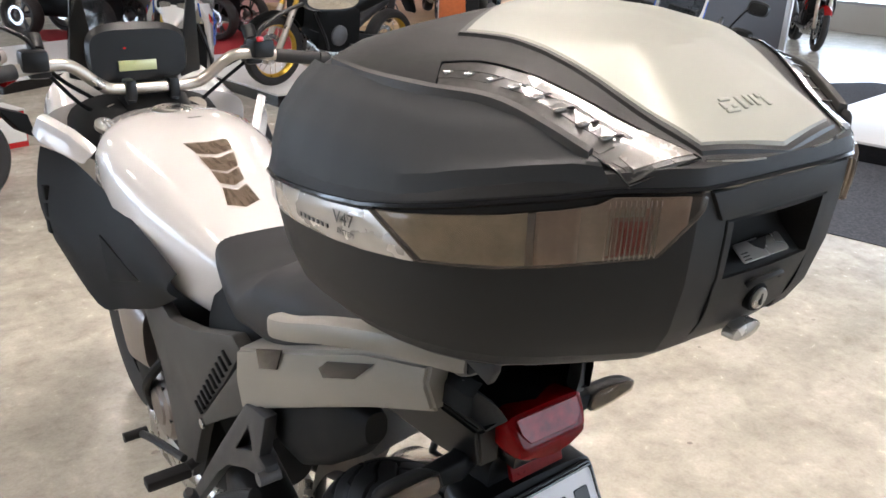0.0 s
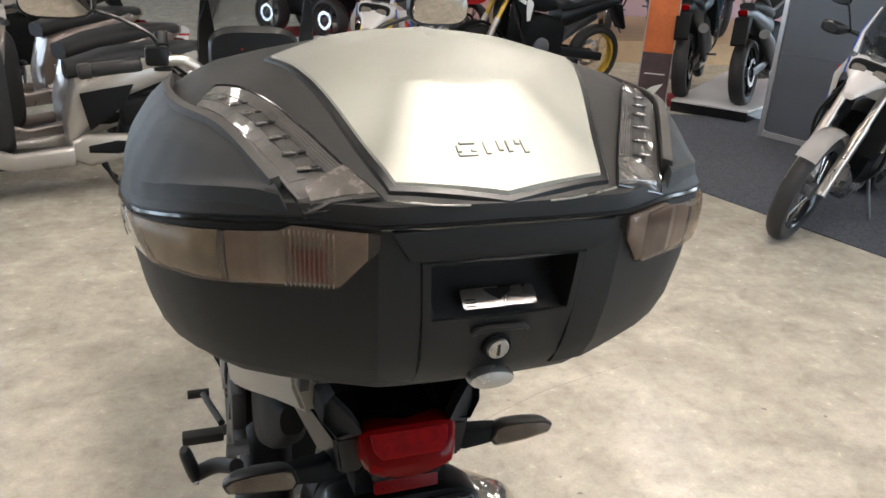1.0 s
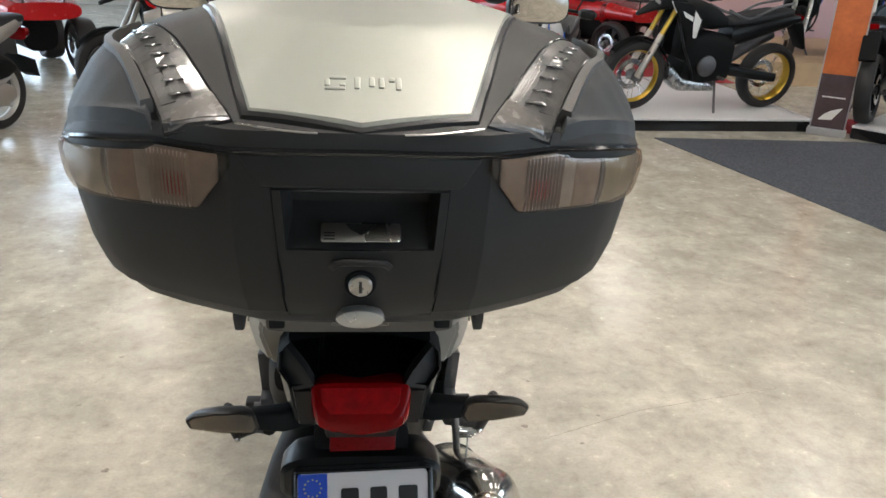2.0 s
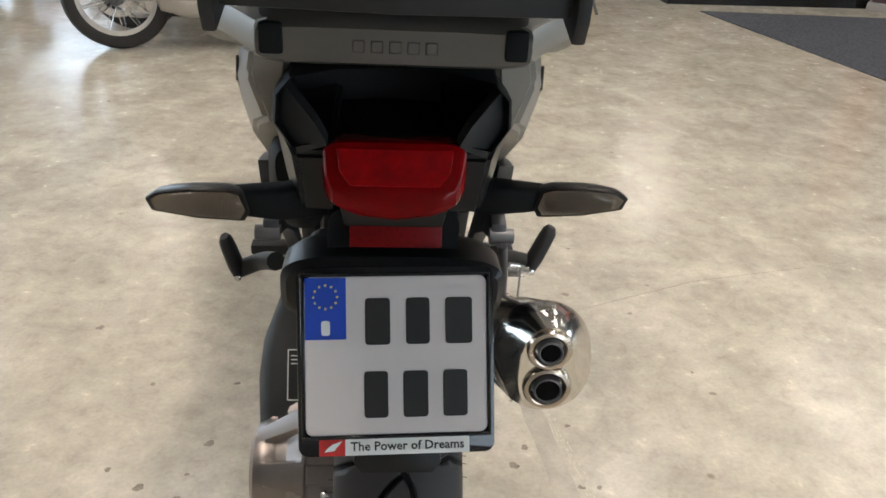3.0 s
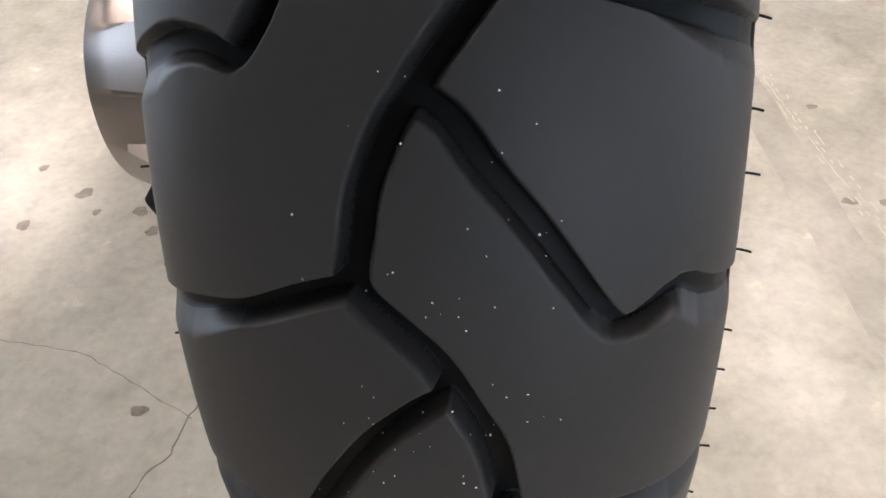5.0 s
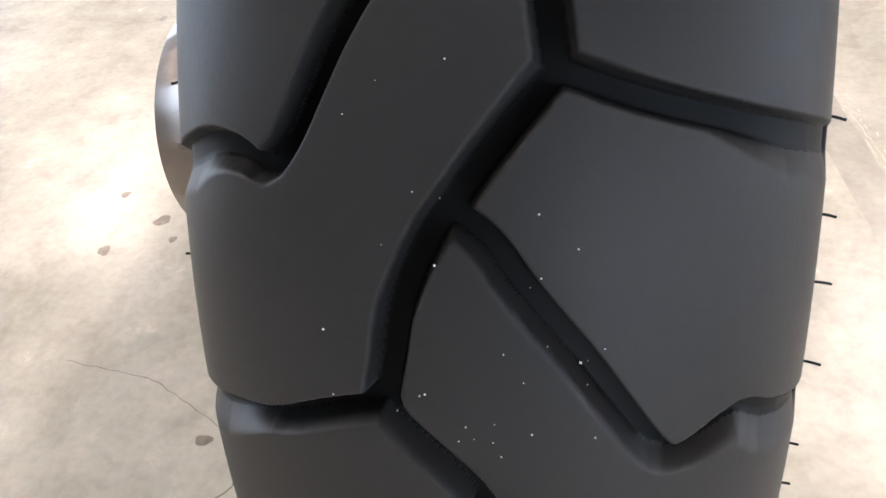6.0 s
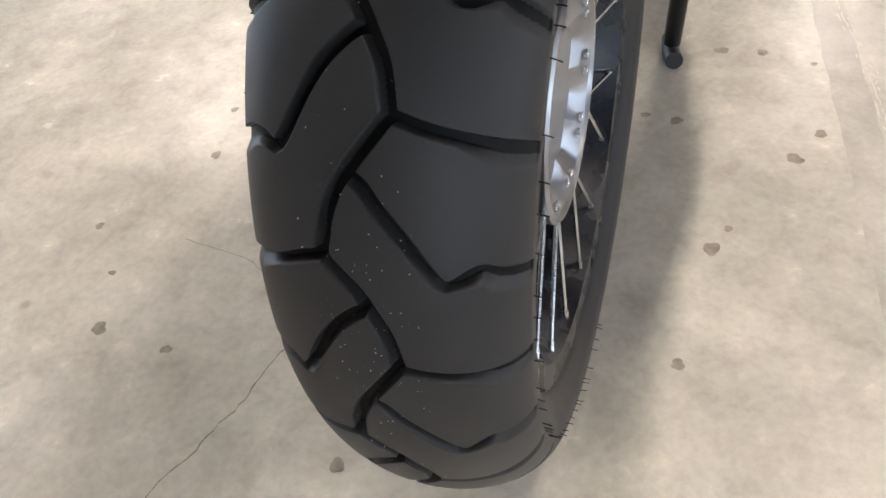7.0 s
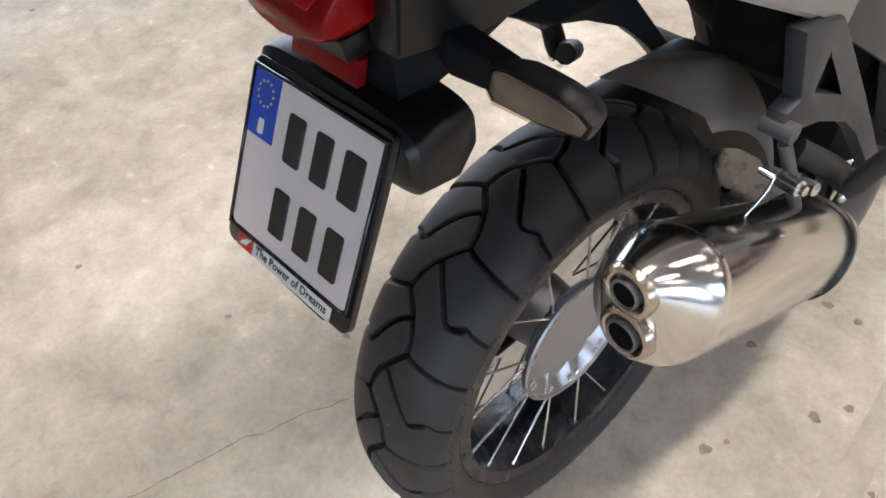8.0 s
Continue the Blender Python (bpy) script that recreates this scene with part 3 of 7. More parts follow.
def lid_grid(bm, grid, lift, thick, cham):
    """A shell over a grid of points in plan: flat inside, chamfered over its border of width cham."""
    n, m = len(grid), len(grid[0])
    rows = []
    for i in range(n):
        row = []
        for j in range(m):
            x, y = grid[i][j]
            row.append(V(x, y, lid_z(x, y) + lift))
        rows.append(row)

    def toward(p, q):
        d = q - p
        return p + d * min(0.45, cham / max(d.length, 1e-6))

    # push the first inner lines to the chamfer's width
    for i in range(n):
        a, b = toward(rows[i][0], rows[i][2]), toward(rows[i][-1], rows[i][-3])
        rows[i][1], rows[i][-2] = a, b
    for j in range(m):
        a, b = toward(rows[0][j], rows[2][j]), toward(rows[-1][j], rows[-3][j])
        rows[1][j], rows[-2][j] = a, b
    for i in range(n):
        for j in range(m):
            if i in (0, n - 1) or j in (0, m - 1):
                rows[i][j].z -= thick
            else:
                p = rows[i][j]
                p.z = lid_z(p.x, p.y) + lift
    vs = [[bm.verts.new(p) for p in row] for row in rows]
    for a, b in zip(vs, vs[1:]):
        for j in range(m - 1):
            bm.faces.new((a[j], a[j + 1], b[j + 1], b[j]))
    return bm


def lid_strip(bm, one, two, lift, thick, cham, n=34, m=12):
    a, b = resample(one, n), resample(two, n)
    return lid_grid(bm, [[(p[0] + (q[0] - p[0]) * t, p[1] + (q[1] - p[1]) * t) for t in np.linspace(0, 1, m)] for p, q in zip(a, b)], lift, thick, cham)


def shell_patch(bm, edge_lo, edge_hi, k0, k1, lift, n=30, rows=6, thick=0.006, skew0=0.0, skew1=0.0):
    """A band on the lower shell between two height functions of k."""
    grid = []
    for i in range(n + 1):
        k = k0 + (k1 - k0) * i / n
        col = []
        for j in range(rows + 1):
            t = j / rows
            z = edge_lo(k) + (edge_hi(k) - edge_lo(k)) * t
            k = k0 + (k1 - k0) * i / n + (skew0 + (skew1 - skew0) * i / n) * t
            o = lift if 0 < j < rows and 0 < i < n else lift - 0.0018
            col.append(shell_point(k, z, o))
        grid.append(col)
    vs = [[bm.verts.new(p) for p in col] for col in grid]
    for i in range(n):
        for j in range(rows):
            bm.faces.new((vs[i][j], vs[i + 1][j], vs[i + 1][j + 1], vs[i][j + 1]))
    rim = [vs[i][0] for i in range(n + 1)] + [vs[n][j] for j in range(1, rows + 1)] + [vs[i][rows] for i in range(n - 1, -1, -1)] + [vs[0][j] for j in range(rows - 1, 0, -1)]
    c = V(0, -0.17, 1.33)
    inner = [bm.verts.new(v.co + (V(c.x - v.co.x, c.y - v.co.y, 0)).normalized() * thick) for v in rim]
    for i in range(len(rim)):
        j = (i + 1) % len(rim)
        bm.faces.new((rim[i], inner[i], inner[j], rim[j]))
    return bm


def build_case():
    case = thing("top_case", "matt black top case with a silver lid panel on the rack", "top case", pose(0, 0, 0))
    # lower shell: columns round the outline, rows up to the parting line
    ks = [k for k in np.arange(-19, 19, 0.5) if abs(k) > 2] + [-2.0, -1.75, 1.75, 2.0]
    ks = sorted(set([float(k) for k in ks] + [float(k) for k in np.arange(-1.5, 1.6, 0.5)]))
    ks = [k for k in ks if k > -19]  # the front's middle once
    zs = [1.183, 1.1845, 1.188, 1.197, 1.207, 1.2138, 1.2147, 1.225, 1.24, 1.262, 1.285, 1.305, 1.325, 1.336, 1.345]
    bm = bmesh.new()
    rows = []
    for z in zs:
        rows.append([bm.verts.new(shell_point(k, z)) for k in ks])
    rows.append([bm.verts.new(shell_point(k, max(seam_z(k) - 0.004, 1.346 if abs(k) < 7 else 0))) if seam_z(k) > 1.35 else bm.verts.new(shell_point(k, seam_z(k) - 0.004)) for k in ks])
    for i, r in enumerate(rows[:-1]):
        for j, v in enumerate(r):
            top = seam_z(ks[j]) - 0.004
            if v.co.z > top - 0.001:
                v.co.z = top - 0.001 * (len(rows) - i)
    n = len(ks)
    for a, (p, q) in enumerate(zip(rows, rows[1:])):
        for i in range(n):
            j = (i + 1) % n
            if abs(ks[i]) <= 1.75 and abs(ks[j]) <= 1.75 and 4 <= a <= 12:
                continue
            bm.faces.new((p[i], p[j], q[j], q[i]))
    bm.faces.new(rows[0])
    bm.faces.new(rows[-1][::-1])
    part("lower_shell", bm, M_CASE, case, sharp=17)
    # rear centre panel with the handle pocket
    bm = bmesh.new()
    xs = [-0.0705, -0.0695, -0.063, -0.058, -0.03, 0, 0.03, 0.058, 0.063, 0.0695, 0.0705]
    zz = [1.2075, 1.209, 1.23, 1.262, 1.283, 1.2835, 1.302, 1.315, 1.3345, 1.335, 1.3365]

    def py(x, z):
        s = shell_shape(z)
        y = s[1] - 0.001 + (abs(x) / 0.07) ** 2 * 0.0035
        return y

    taper = lambda z: interp(z, [1.207, 1.336], [0.9, 1.02])
    grid = []
    for j, z in enumerate(zz):
        row = []
        for i, x in enumerate(xs):
            edge = i in (0, len(xs) - 1) or j in (0, len(zz) - 1)
            y = py(x, z) - (0 if edge else 0.0022)
            if 3 <= i <= 7 and 5 <= j <= 8:
                y += [0.0, 0.024, 0.034, 0.030][j - 5] + 0.004
            row.append(bm.verts.new((x * taper(z), y, z)))
        grid.append(row)
    for a, b in zip(grid, grid[1:]):
        for i in range(len(xs) - 1):
            bm.faces.new((a[i], a[i + 1], b[i + 1], b[i]))
    panel = part("rear_panel", bm, M_CASE, case, sharp=25)
    # seams each side of the panel
    for s in (-1, 1):
        bm = bmesh.new()
        add_tube(bm, [(s * 0.0700 * taper(z), py(0.07, z) - 0.0008, z) for z in (1.2075, 1.24, 1.28, 1.3365)], 0.0011, 6)
        part("seam", bm, M_DEEP, panel)
    # brow above the pocket
    bm = bmesh.new()
    add_prism(bm, [shell_point(k, z, 0.004) for k, z in ((-2.0, 1.338), (2.0, 1.338), (2.6, 1.363), (-2.6, 1.363))], (0, 0.012, 0), 0.002)
    part("brow", bm, M_CASE, case)
    # badge plate in the pocket
    bm = bmesh.new()
    t = Matrix.Rotation(radians(38), 3, "X")
    add_prism(bm, [t @ V(x, y, 0) + V(0, -0.4115, 1.2955) for x, y in rounded(0.066, 0.0185, 0.003)], t @ V(0, 0, 0.0015), 0.0004, 1)
    badge = part("badge", bm, M_ALU, panel, "silver badge plate with a dark shield mark")
    bm = bmesh.new()
    add_prism(bm, [t @ V(x, y, 0.0016) + V(0, -0.4115, 1.2955) for x, y in ((-0.013, 0.008), (0.013, 0.008), (0.008, 0.002), (0.0, -0.003), (-0.008, 0.002))], t @ V(0, 0, 0.0004))
    part("shield_mark", bm, M_INK, case)
    bm = bmesh.new()
    for k in range(3):
        add_box(bm, t @ V(-0.026, -0.001 - k * 0.003, 0.0017) + V(0, -0.4115, 1.2955), (0.009, 0.001, 0.0004), t)
    part("badge_lines", bm, M_INK, case)
    # arc ledge, lock and button
    bm = bmesh.new()
    add_tube(bm, [(-0.024, -0.4195, 1.268), (-0.018, -0.4235, 1.273), (0, -0.4255, 1.2745), (0.018, -0.4235, 1.273), (0.024, -0.4195, 1.268)], 0.0032, 8)
    part("ledge", bm, M_CASE, panel)
    bm = bmesh.new()
    add_lathe(bm, [(0.0135, 0), (0.0135, 0.006), (0.0125, 0.0075), (0.0105, 0.0075)], (0, -0.411, 1.2515), (0, -1, -0.08), 28)
    lock = part("lock_collar", bm, M_DEEP, panel)
    bm = bmesh.new()
    add_lathe(bm, [(0.0100, 0), (0.0100, 0.009), (0.0088, 0.0105)], (0, -0.411, 1.2515), (0, -1, -0.08), 28)
    barrel = part("lock_barrel", bm, M_ALU, case, "steel key lock")
    bm = bmesh.new()
    add_box(bm, (0, -0.4217, 1.2507), (0.0025, 0.001, 0.0105))
    part("key_slot", bm, M_INK, case)
    bm = bmesh.new()
    rings = []
    for s, o in ((1.0, 0.0), (1.0, 0.009), (0.93, 0.0115), (0.6, 0.0125), (0.15, 0.013)):
        rings.append([V(0.0215 * s * math.cos(a), -0.403 - o - 0.09 * (0.0092 * s * math.sin(a)), 1.2165 + 0.0092 * s * math.sin(a)) for a in np.linspace(0, 2 * math.pi, 33)[:-1]])
    add_loft(bm, rings)
    part("release_button", bm, M_SILVERPAINT, case, "oval silver release button")
    # lid
    bm = bmesh.new()
    rs = [1.0, 0.985, 0.965, 0.95, 0.93, 0.90, 0.86, 0.82, 0.76, 0.70, 0.62, 0.55, 0.53, 0.50, 0.45, 0.35, 0.25, 0.12]
    rings = [[V(*(lambda o: (o[0], o[1], seam_z(k) - 0.002))(outline_at(k))) for k in ks]]
    for r in rs:
        ring = []
        for k in ks:
            ox, oy = outline_at(k)
            x, y = ox * r, CASE_MID + (oy - CASE_MID) * r
            ring.append(V(x, y, lid_z(x, y) - (0.0015 if r < 0.97 else 0)))
        rings.append(ring)
    rows = add_loft(bm, rings, caps=False)
    bm.faces.new(rows[-1])
    bm.faces.new(rows[0])
    lid = part("lid", bm, M_CASE, case, sharp=22)
    # dark seal along the parting line
    bm = bmesh.new()
    add_tube(bm, [V(*outline_at(k), seam_z(k) - 0.002) for k in np.arange(-16, 16.1, 0.5)], 0.0028, 6, per=1)
    part("seal", bm, M_GLOSS, case)
    # silver panel with its groove and raised mark
    def silver_xy(u, t, grow=0.0):
        y0, y1 = -0.4165 + 0.0155 * abs(u) - grow, -0.122 - 0.066 * abs(u) ** 1.7 + grow
        return u * (0.091 + grow + (0.157 - 0.091) * t), y0 + (y1 - y0) * t

    bm = bmesh.new()
    lid_grid(bm, [[silver_xy(u, t) for u in np.linspace(-1, 1, 31)] for t in np.linspace(0, 1, 34)], 0.0026, 0.0045, 0.0040)
    part("silver_panel", bm, M_SILVER, lid, "satin silver painted lid panel", sharp=7)
    bm = bmesh.new()
    lid_grid(bm, [[silver_xy(u, t, 0.0042) for u in np.linspace(-1, 1, 31)] for t in np.linspace(0, 1, 34)], 0.0010, 0.003, 0.002)
    part("panel_frame", bm, M_SATIN, lid, sharp=16)
    tt = Matrix.Rotation(radians(26), 3, "X")

    def mark(x, y, w, h):
        bm = bmesh.new()
        add_box(bm, V(x, y, lid_z(x, y) + 0.0027), (w, h, 0.0026), tt, 0.0012, 2)
        part("raised_mark", bm, M_SILVER, lid)

    for x, y, w, h in ((-0.026, -0.3775, 0.017, 0.004), (-0.0325, -0.3715, 0.0045, 0.0085), (-0.024, -0.3655, 0.014, 0.004), (-0.020, -0.3735, 0.005, 0.004),
                       (-0.008, -0.371, 0.0048, 0.016), (0.004, -0.3695, 0.0048, 0.013), (0.012, -0.3705, 0.0048, 0.014), (0.026, -0.371, 0.0048, 0.016), (0.0205, -0.3665, 0.005, 0.006)):
        mark(x + 0.004, y, w, h)
    # fine bright tube below the panel, in place of a highlight on the edge
    for s in (-1, 1):
        bm = bmesh.new()
        add_tube(bm, [(s * x, y - 0.001, lid_z(x, y) + 0.0012) for x, y in ((0.034, -0.4195), (0.06, -0.4180), (0.098, -0.4105))], 0.0008, 6)
        part("lip_highlight", bm, M_ALU, lid)
    for s in (-1, 1):
        # smoked lamp strip with small studs and ribs
        IN, OUTER = [(0.2065, -0.2265), (0.166, -0.290), (0.132, -0.350), (0.1005, -0.4085)], [(0.2285, -0.2475), (0.199, -0.304), (0.1695, -0.362), (0.157, -0.3915)]
        bm = bmesh.new()
        lid_strip(bm, [(s * x, y) for x, y in IN], [(s * x, y) for x, y in OUTER], 0.0012, 0.004, 0.0010)
        part("lamp_strip", bm, M_STRIP, lid, "smoked reflector strip with small studs", sharp=16)
        bm = bmesh.new()
        edge = [V(s * x, y, lid_z(x, y) + 0.001) for x, y in resample(IN, 14) + resample(OUTER, 14)[::-1]]
        add_tube(bm, edge + edge[:1], 0.0013, 6, per=1)
        part("strip_edge", bm, M_GLOSS, lid)
        for i in range(8):
            t = i / 7
            x, y = 0.2120 - 0.0600 * t, -0.2420 - 0.1180 * t
            w = 0.0060 + 0.0030 * t
            bm = bmesh.new()
            top = V(s * x, y, lid_z(x, y) + 0.0012)
            add_prism(bm, [top + V(s * dx * w, dy * w, dz) for dx, dy, dz in ((-0.6, -0.5, 0.0002), (0.7, -0.45, -0.0010), (0.55, 0.5, -0.0002), (-0.45, 0.45, 0.0010))], (0, -0.0004, 0.0014), 0.0005, 2)
            part("stud", bm, M_STUD, lid)
            bm = bmesh.new()
            add_prism(bm, [top + V(s * dx * w, dy * w, dz) for dx, dy, dz in ((-1.5, -0.7, 0.0016), (-0.8, -0.9, 0.0008), (-0.7, 0.1, 0.0010), (-1.3, 0.2, 0.0016))], (0, 0, 0.0010), 0.0004, 1)
            part("stud_shade", bm, M_GLOSS, lid)
        for i in range(4):
            bm = bmesh.new()
            o = 0.0026 + 0.0024 * i
            add_tube(bm, [(s * (x + o * 0.9), y - o * 0.35, lid_z(x + o * 0.9, y - o * 0.35) + 0.0014) for x, y in resample([(0.168, -0.288), (0.132, -0.350), (0.108, -0.394)], 12)[i:]], 0.00055, 5, per=1)
            part("rib", bm, M_STUD, lid)
        # raised side panel
        bm = bmesh.new()
        lid_strip(bm, [(s * x, y) for x, y in ((0.1745, -0.360), (0.205, -0.3005), (0.234, -0.245), (0.2475, -0.18), (0.246, -0.10), (0.228, -0.035), (0.20, -0.01))],
                  [(s * x, y) for x, y in ((0.1665, -0.3855), (0.196, -0.3655), (0.232, -0.3375), (0.2565, -0.3055), (0.2745, -0.2735), (0.2868, -0.2335), (0.2945, -0.189), (0.2965, -0.14), (0.2935, -0.09), (0.2815, -0.048), (0.258, -0.017))],
                  0.0110, 0.0135, 0.0080, 44, 16)
        part("side_panel", bm, M_CASE_GREY, lid, "matt charcoal side panel", sharp=18)
        # bevel along the panel's upper edge; its lighter grey paints the light caught there
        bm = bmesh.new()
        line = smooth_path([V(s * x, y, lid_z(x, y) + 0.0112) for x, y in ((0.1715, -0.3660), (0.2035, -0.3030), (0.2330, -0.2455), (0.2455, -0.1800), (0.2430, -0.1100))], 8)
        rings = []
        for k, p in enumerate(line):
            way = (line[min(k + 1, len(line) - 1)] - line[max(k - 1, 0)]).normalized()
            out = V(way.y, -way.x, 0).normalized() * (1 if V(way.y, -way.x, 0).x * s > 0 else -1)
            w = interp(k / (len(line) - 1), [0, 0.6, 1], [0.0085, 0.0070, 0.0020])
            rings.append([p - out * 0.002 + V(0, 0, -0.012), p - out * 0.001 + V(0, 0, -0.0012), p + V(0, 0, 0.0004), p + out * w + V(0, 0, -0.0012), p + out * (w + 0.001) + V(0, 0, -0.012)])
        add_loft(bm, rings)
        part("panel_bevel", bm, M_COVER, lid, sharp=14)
        # moulded facets below the clear strip
        rng = random.Random(21)
        for i in range(17):
            t = (i + 0.5) / 17
            a, b = resample(IN, 18)[i], resample(OUTER, 18)[i]
            a2, b2 = resample(IN, 18)[i + 1], resample(OUTER, 18)[i + 1]
            for j in range(3):
                f0, f1 = 0.10 + 0.28 * j, 0.10 + 0.28 * (j + 1) - 0.02
                quad4 = [(a[0] + (b[0] - a[0]) * f0, a[1] + (b[1] - a[1]) * f0), (a[0] + (b[0] - a[0]) * f1, a[1] + (b[1] - a[1]) * f1),
                         (a2[0] + (b2[0] - a2[0]) * f1, a2[1] + (b2[1] - a2[1]) * f1), (a2[0] + (b2[0] - a2[0]) * f0, a2[1] + (b2[1] - a2[1]) * f0)]
                if rng.random() < 0.15:
                    continue
                bm = bmesh.new()
                add_prism(bm, [V(s * x, y, lid_z(x, y) + 0.0008 + rng.uniform(0.0, 0.0005)) for x, y in quad4], (0, 0, 0.0007))
                part("lens_facet", bm, M_STRIP, lid)
        bm = bmesh.new()
        lid_strip(bm, [(s * x, y) for x, y in resample([(0.122, -0.3680), (0.1030, -0.4050)], 6)], [(s * x, y) for x, y in resample([(0.1540, -0.3760), (0.1520, -0.3900)], 6)], 0.0024, 0.002, 0.0008, 8, 8)
        part("strip_end", bm, M_CLEAR, lid, "clear lower end of the strip", sharp=14)
        # wrap-round smoked reflector on the lower shell
        bm = bmesh.new()
        lo = lambda k: interp(abs(k), [2.9, 3.9, 4.6, 8, 10.6], [1.352, 1.313, 1.3115, 1.301, 1.292])
        hi = lambda k: interp(abs(k), [2.9, 5, 5.3, 7, 10.6], [1.362, 1.362, 1.356, 1.347, 1.326])
        shell_patch(bm, lo, hi, s * 2.9, s * 8.7, 0.0080, thick=0.010, skew1=s * 1.0)
        wrap = part("wrap_reflector", bm, M_SMOKE, case, "smoked wrap-round reflector", sharp=20)
        for k0, k1, m, low, lift in ((3.25, 4.2, M_AMBERIN, 0.001, 0.0040), (4.2, 5.6, M_PALEIN, 0.001, 0.0040), (5.6, 6.4, M_AMBERIN, 0.001, 0.0040), (6.4, 6.55, M_STUD, 0.001, 0.0044), (6.55, 8.6, M_OLIVEIN, 0.001, 0.0040),
                                     (4.00, 5.05, M_REDGLOW[0], 0.003, 0.0046), (4.12, 4.90, M_REDGLOW[1], 0.004, 0.0050), (4.25, 4.75, M_REDGLOW[2], 0.006, 0.0054)):
            bm = bmesh.new()
            shell_patch(bm, lambda k: lo(k) + low, lambda k: hi(k) - low * (3 if m in M_REDGLOW else 1), s * k0, s * k1, lift, 14, 4, 0.002, skew1=s * (1.0 if k1 > 8 else 0.0))
            part("inner_lens", bm, m, wrap)
        # upright fins, added so that the red field shows from the side only
        for k in np.arange(3.98, 5.10, 0.11):
            k = float(k)
            a, b = shell_point(s * k, lo(k) + 0.002, 0.0045), shell_point(s * k, hi(k) - 0.002, 0.0045)
            c, d = shell_point(s * k, hi(k) - 0.002, 0.0076), shell_point(s * k, lo(k) + 0.002, 0.0076)
            bm = bmesh.new()
            add_prism(bm, [a, b, c, d], (shell_point(s * (k + 0.01), lo(k), 0.0045) - shell_point(s * k, lo(k), 0.0045)).normalized() * 0.0005)
            part("lens_fin", bm, M_AMBERIN, wrap)
        bm = bmesh.new()
        shell_patch(bm, lambda k: interp(abs(k), [8.6, 16], [1.297, 1.275]), lambda k: interp(abs(k), [8.6, 10, 14, 16], [1.334, 1.328, 1.31, 1.308]), s * 8.75, s * 16.5, 0.0035, skew0=s * 1.0)
        trim = part("side_trim", bm, M_SILVERPAINT, case, "silver-grey side trim with dark print", sharp=20)
        # dark print on the trim
        p, q = shell_point(s * 10.5, 1.3125, 0.0045), shell_point(s * 10.6, 1.3125, 0.0045)
        along = (q - p) * s
        along = V(along.x, along.y, 0).normalized()
        out = along.cross(V(0, 0, 1))
        up = V(0, 0, 1)
        rot = Matrix((along, up, out)).transposed().to_4x4()
        for body, size, dk, z in (("V47", 0.0165, 10.42, 1.3150), ("SYSTEM", 0.0066, 10.40, 1.3030)):
            me = text_mesh(body, size, 0.0001)
            me.transform(Matrix.Translation(shell_point(s * dk, z, 0.0052)) @ rot)
            mesh_part("side_print", me, M_INK, trim, smooth=False)
        bm = bmesh.new()
        for i in range(7):
            add_box(bm, shell_point(s * (10.98 + 0.15 * i), 1.3020 - 0.0004 * i, 0.0036), (0.0012, 0.0030, 0.0034))
        part("print_bars", bm, M_INK, trim)
    return case


build_case()

# ---- the motorcycle on its centre stand ----
AXLE, TYRE_R = V(0.017, 0.088, 0.378), 0.313
TYRE_W, TYRE_D = 0.0785, 0.052
PERIOD = 24.83
GROOVES = [
    [(24.83, .018), (22.2, .007), (20.3, -.0005), (18.5, -.007), (16, -.0127), (13.9, -.0148), (12, -.016), (10.3, -.0075), (8.7, .001), (6.4, .008), (3.8, .0145), (0, .018)],
    [(0, .018), (-1.0, .034), (-1.9, .056), (-2.6, .080)],
    [(12, -.016), (11.3, -.0286), (10.1, -.0435), (9.5, -.0575), (8.2, -.080)],
    [(19.5, .0005), (18.6, .0062), (16.8, .013), (14.4, .0235), (11.8, .033), (9.8, .041), (9.7, .0475), (10.9, .058), (10.2, .066), (9.2, .080)],
    [(6.9, .0045), (6.2, -.0020), (4.3, -.0133), (1.4, -.0243), (-1, -.0312), (-2.6, -.036), (-3.7, -.042), (-3.0, -.0493), (-2.8, -.0605), (-4.2, -.080)],
]


def tyre_drop(x):
    u = np.clip(np.abs(x) / TYRE_W, 0, 0.9995)
    return TYRE_D * (1 - np.sqrt(1 - u * u))


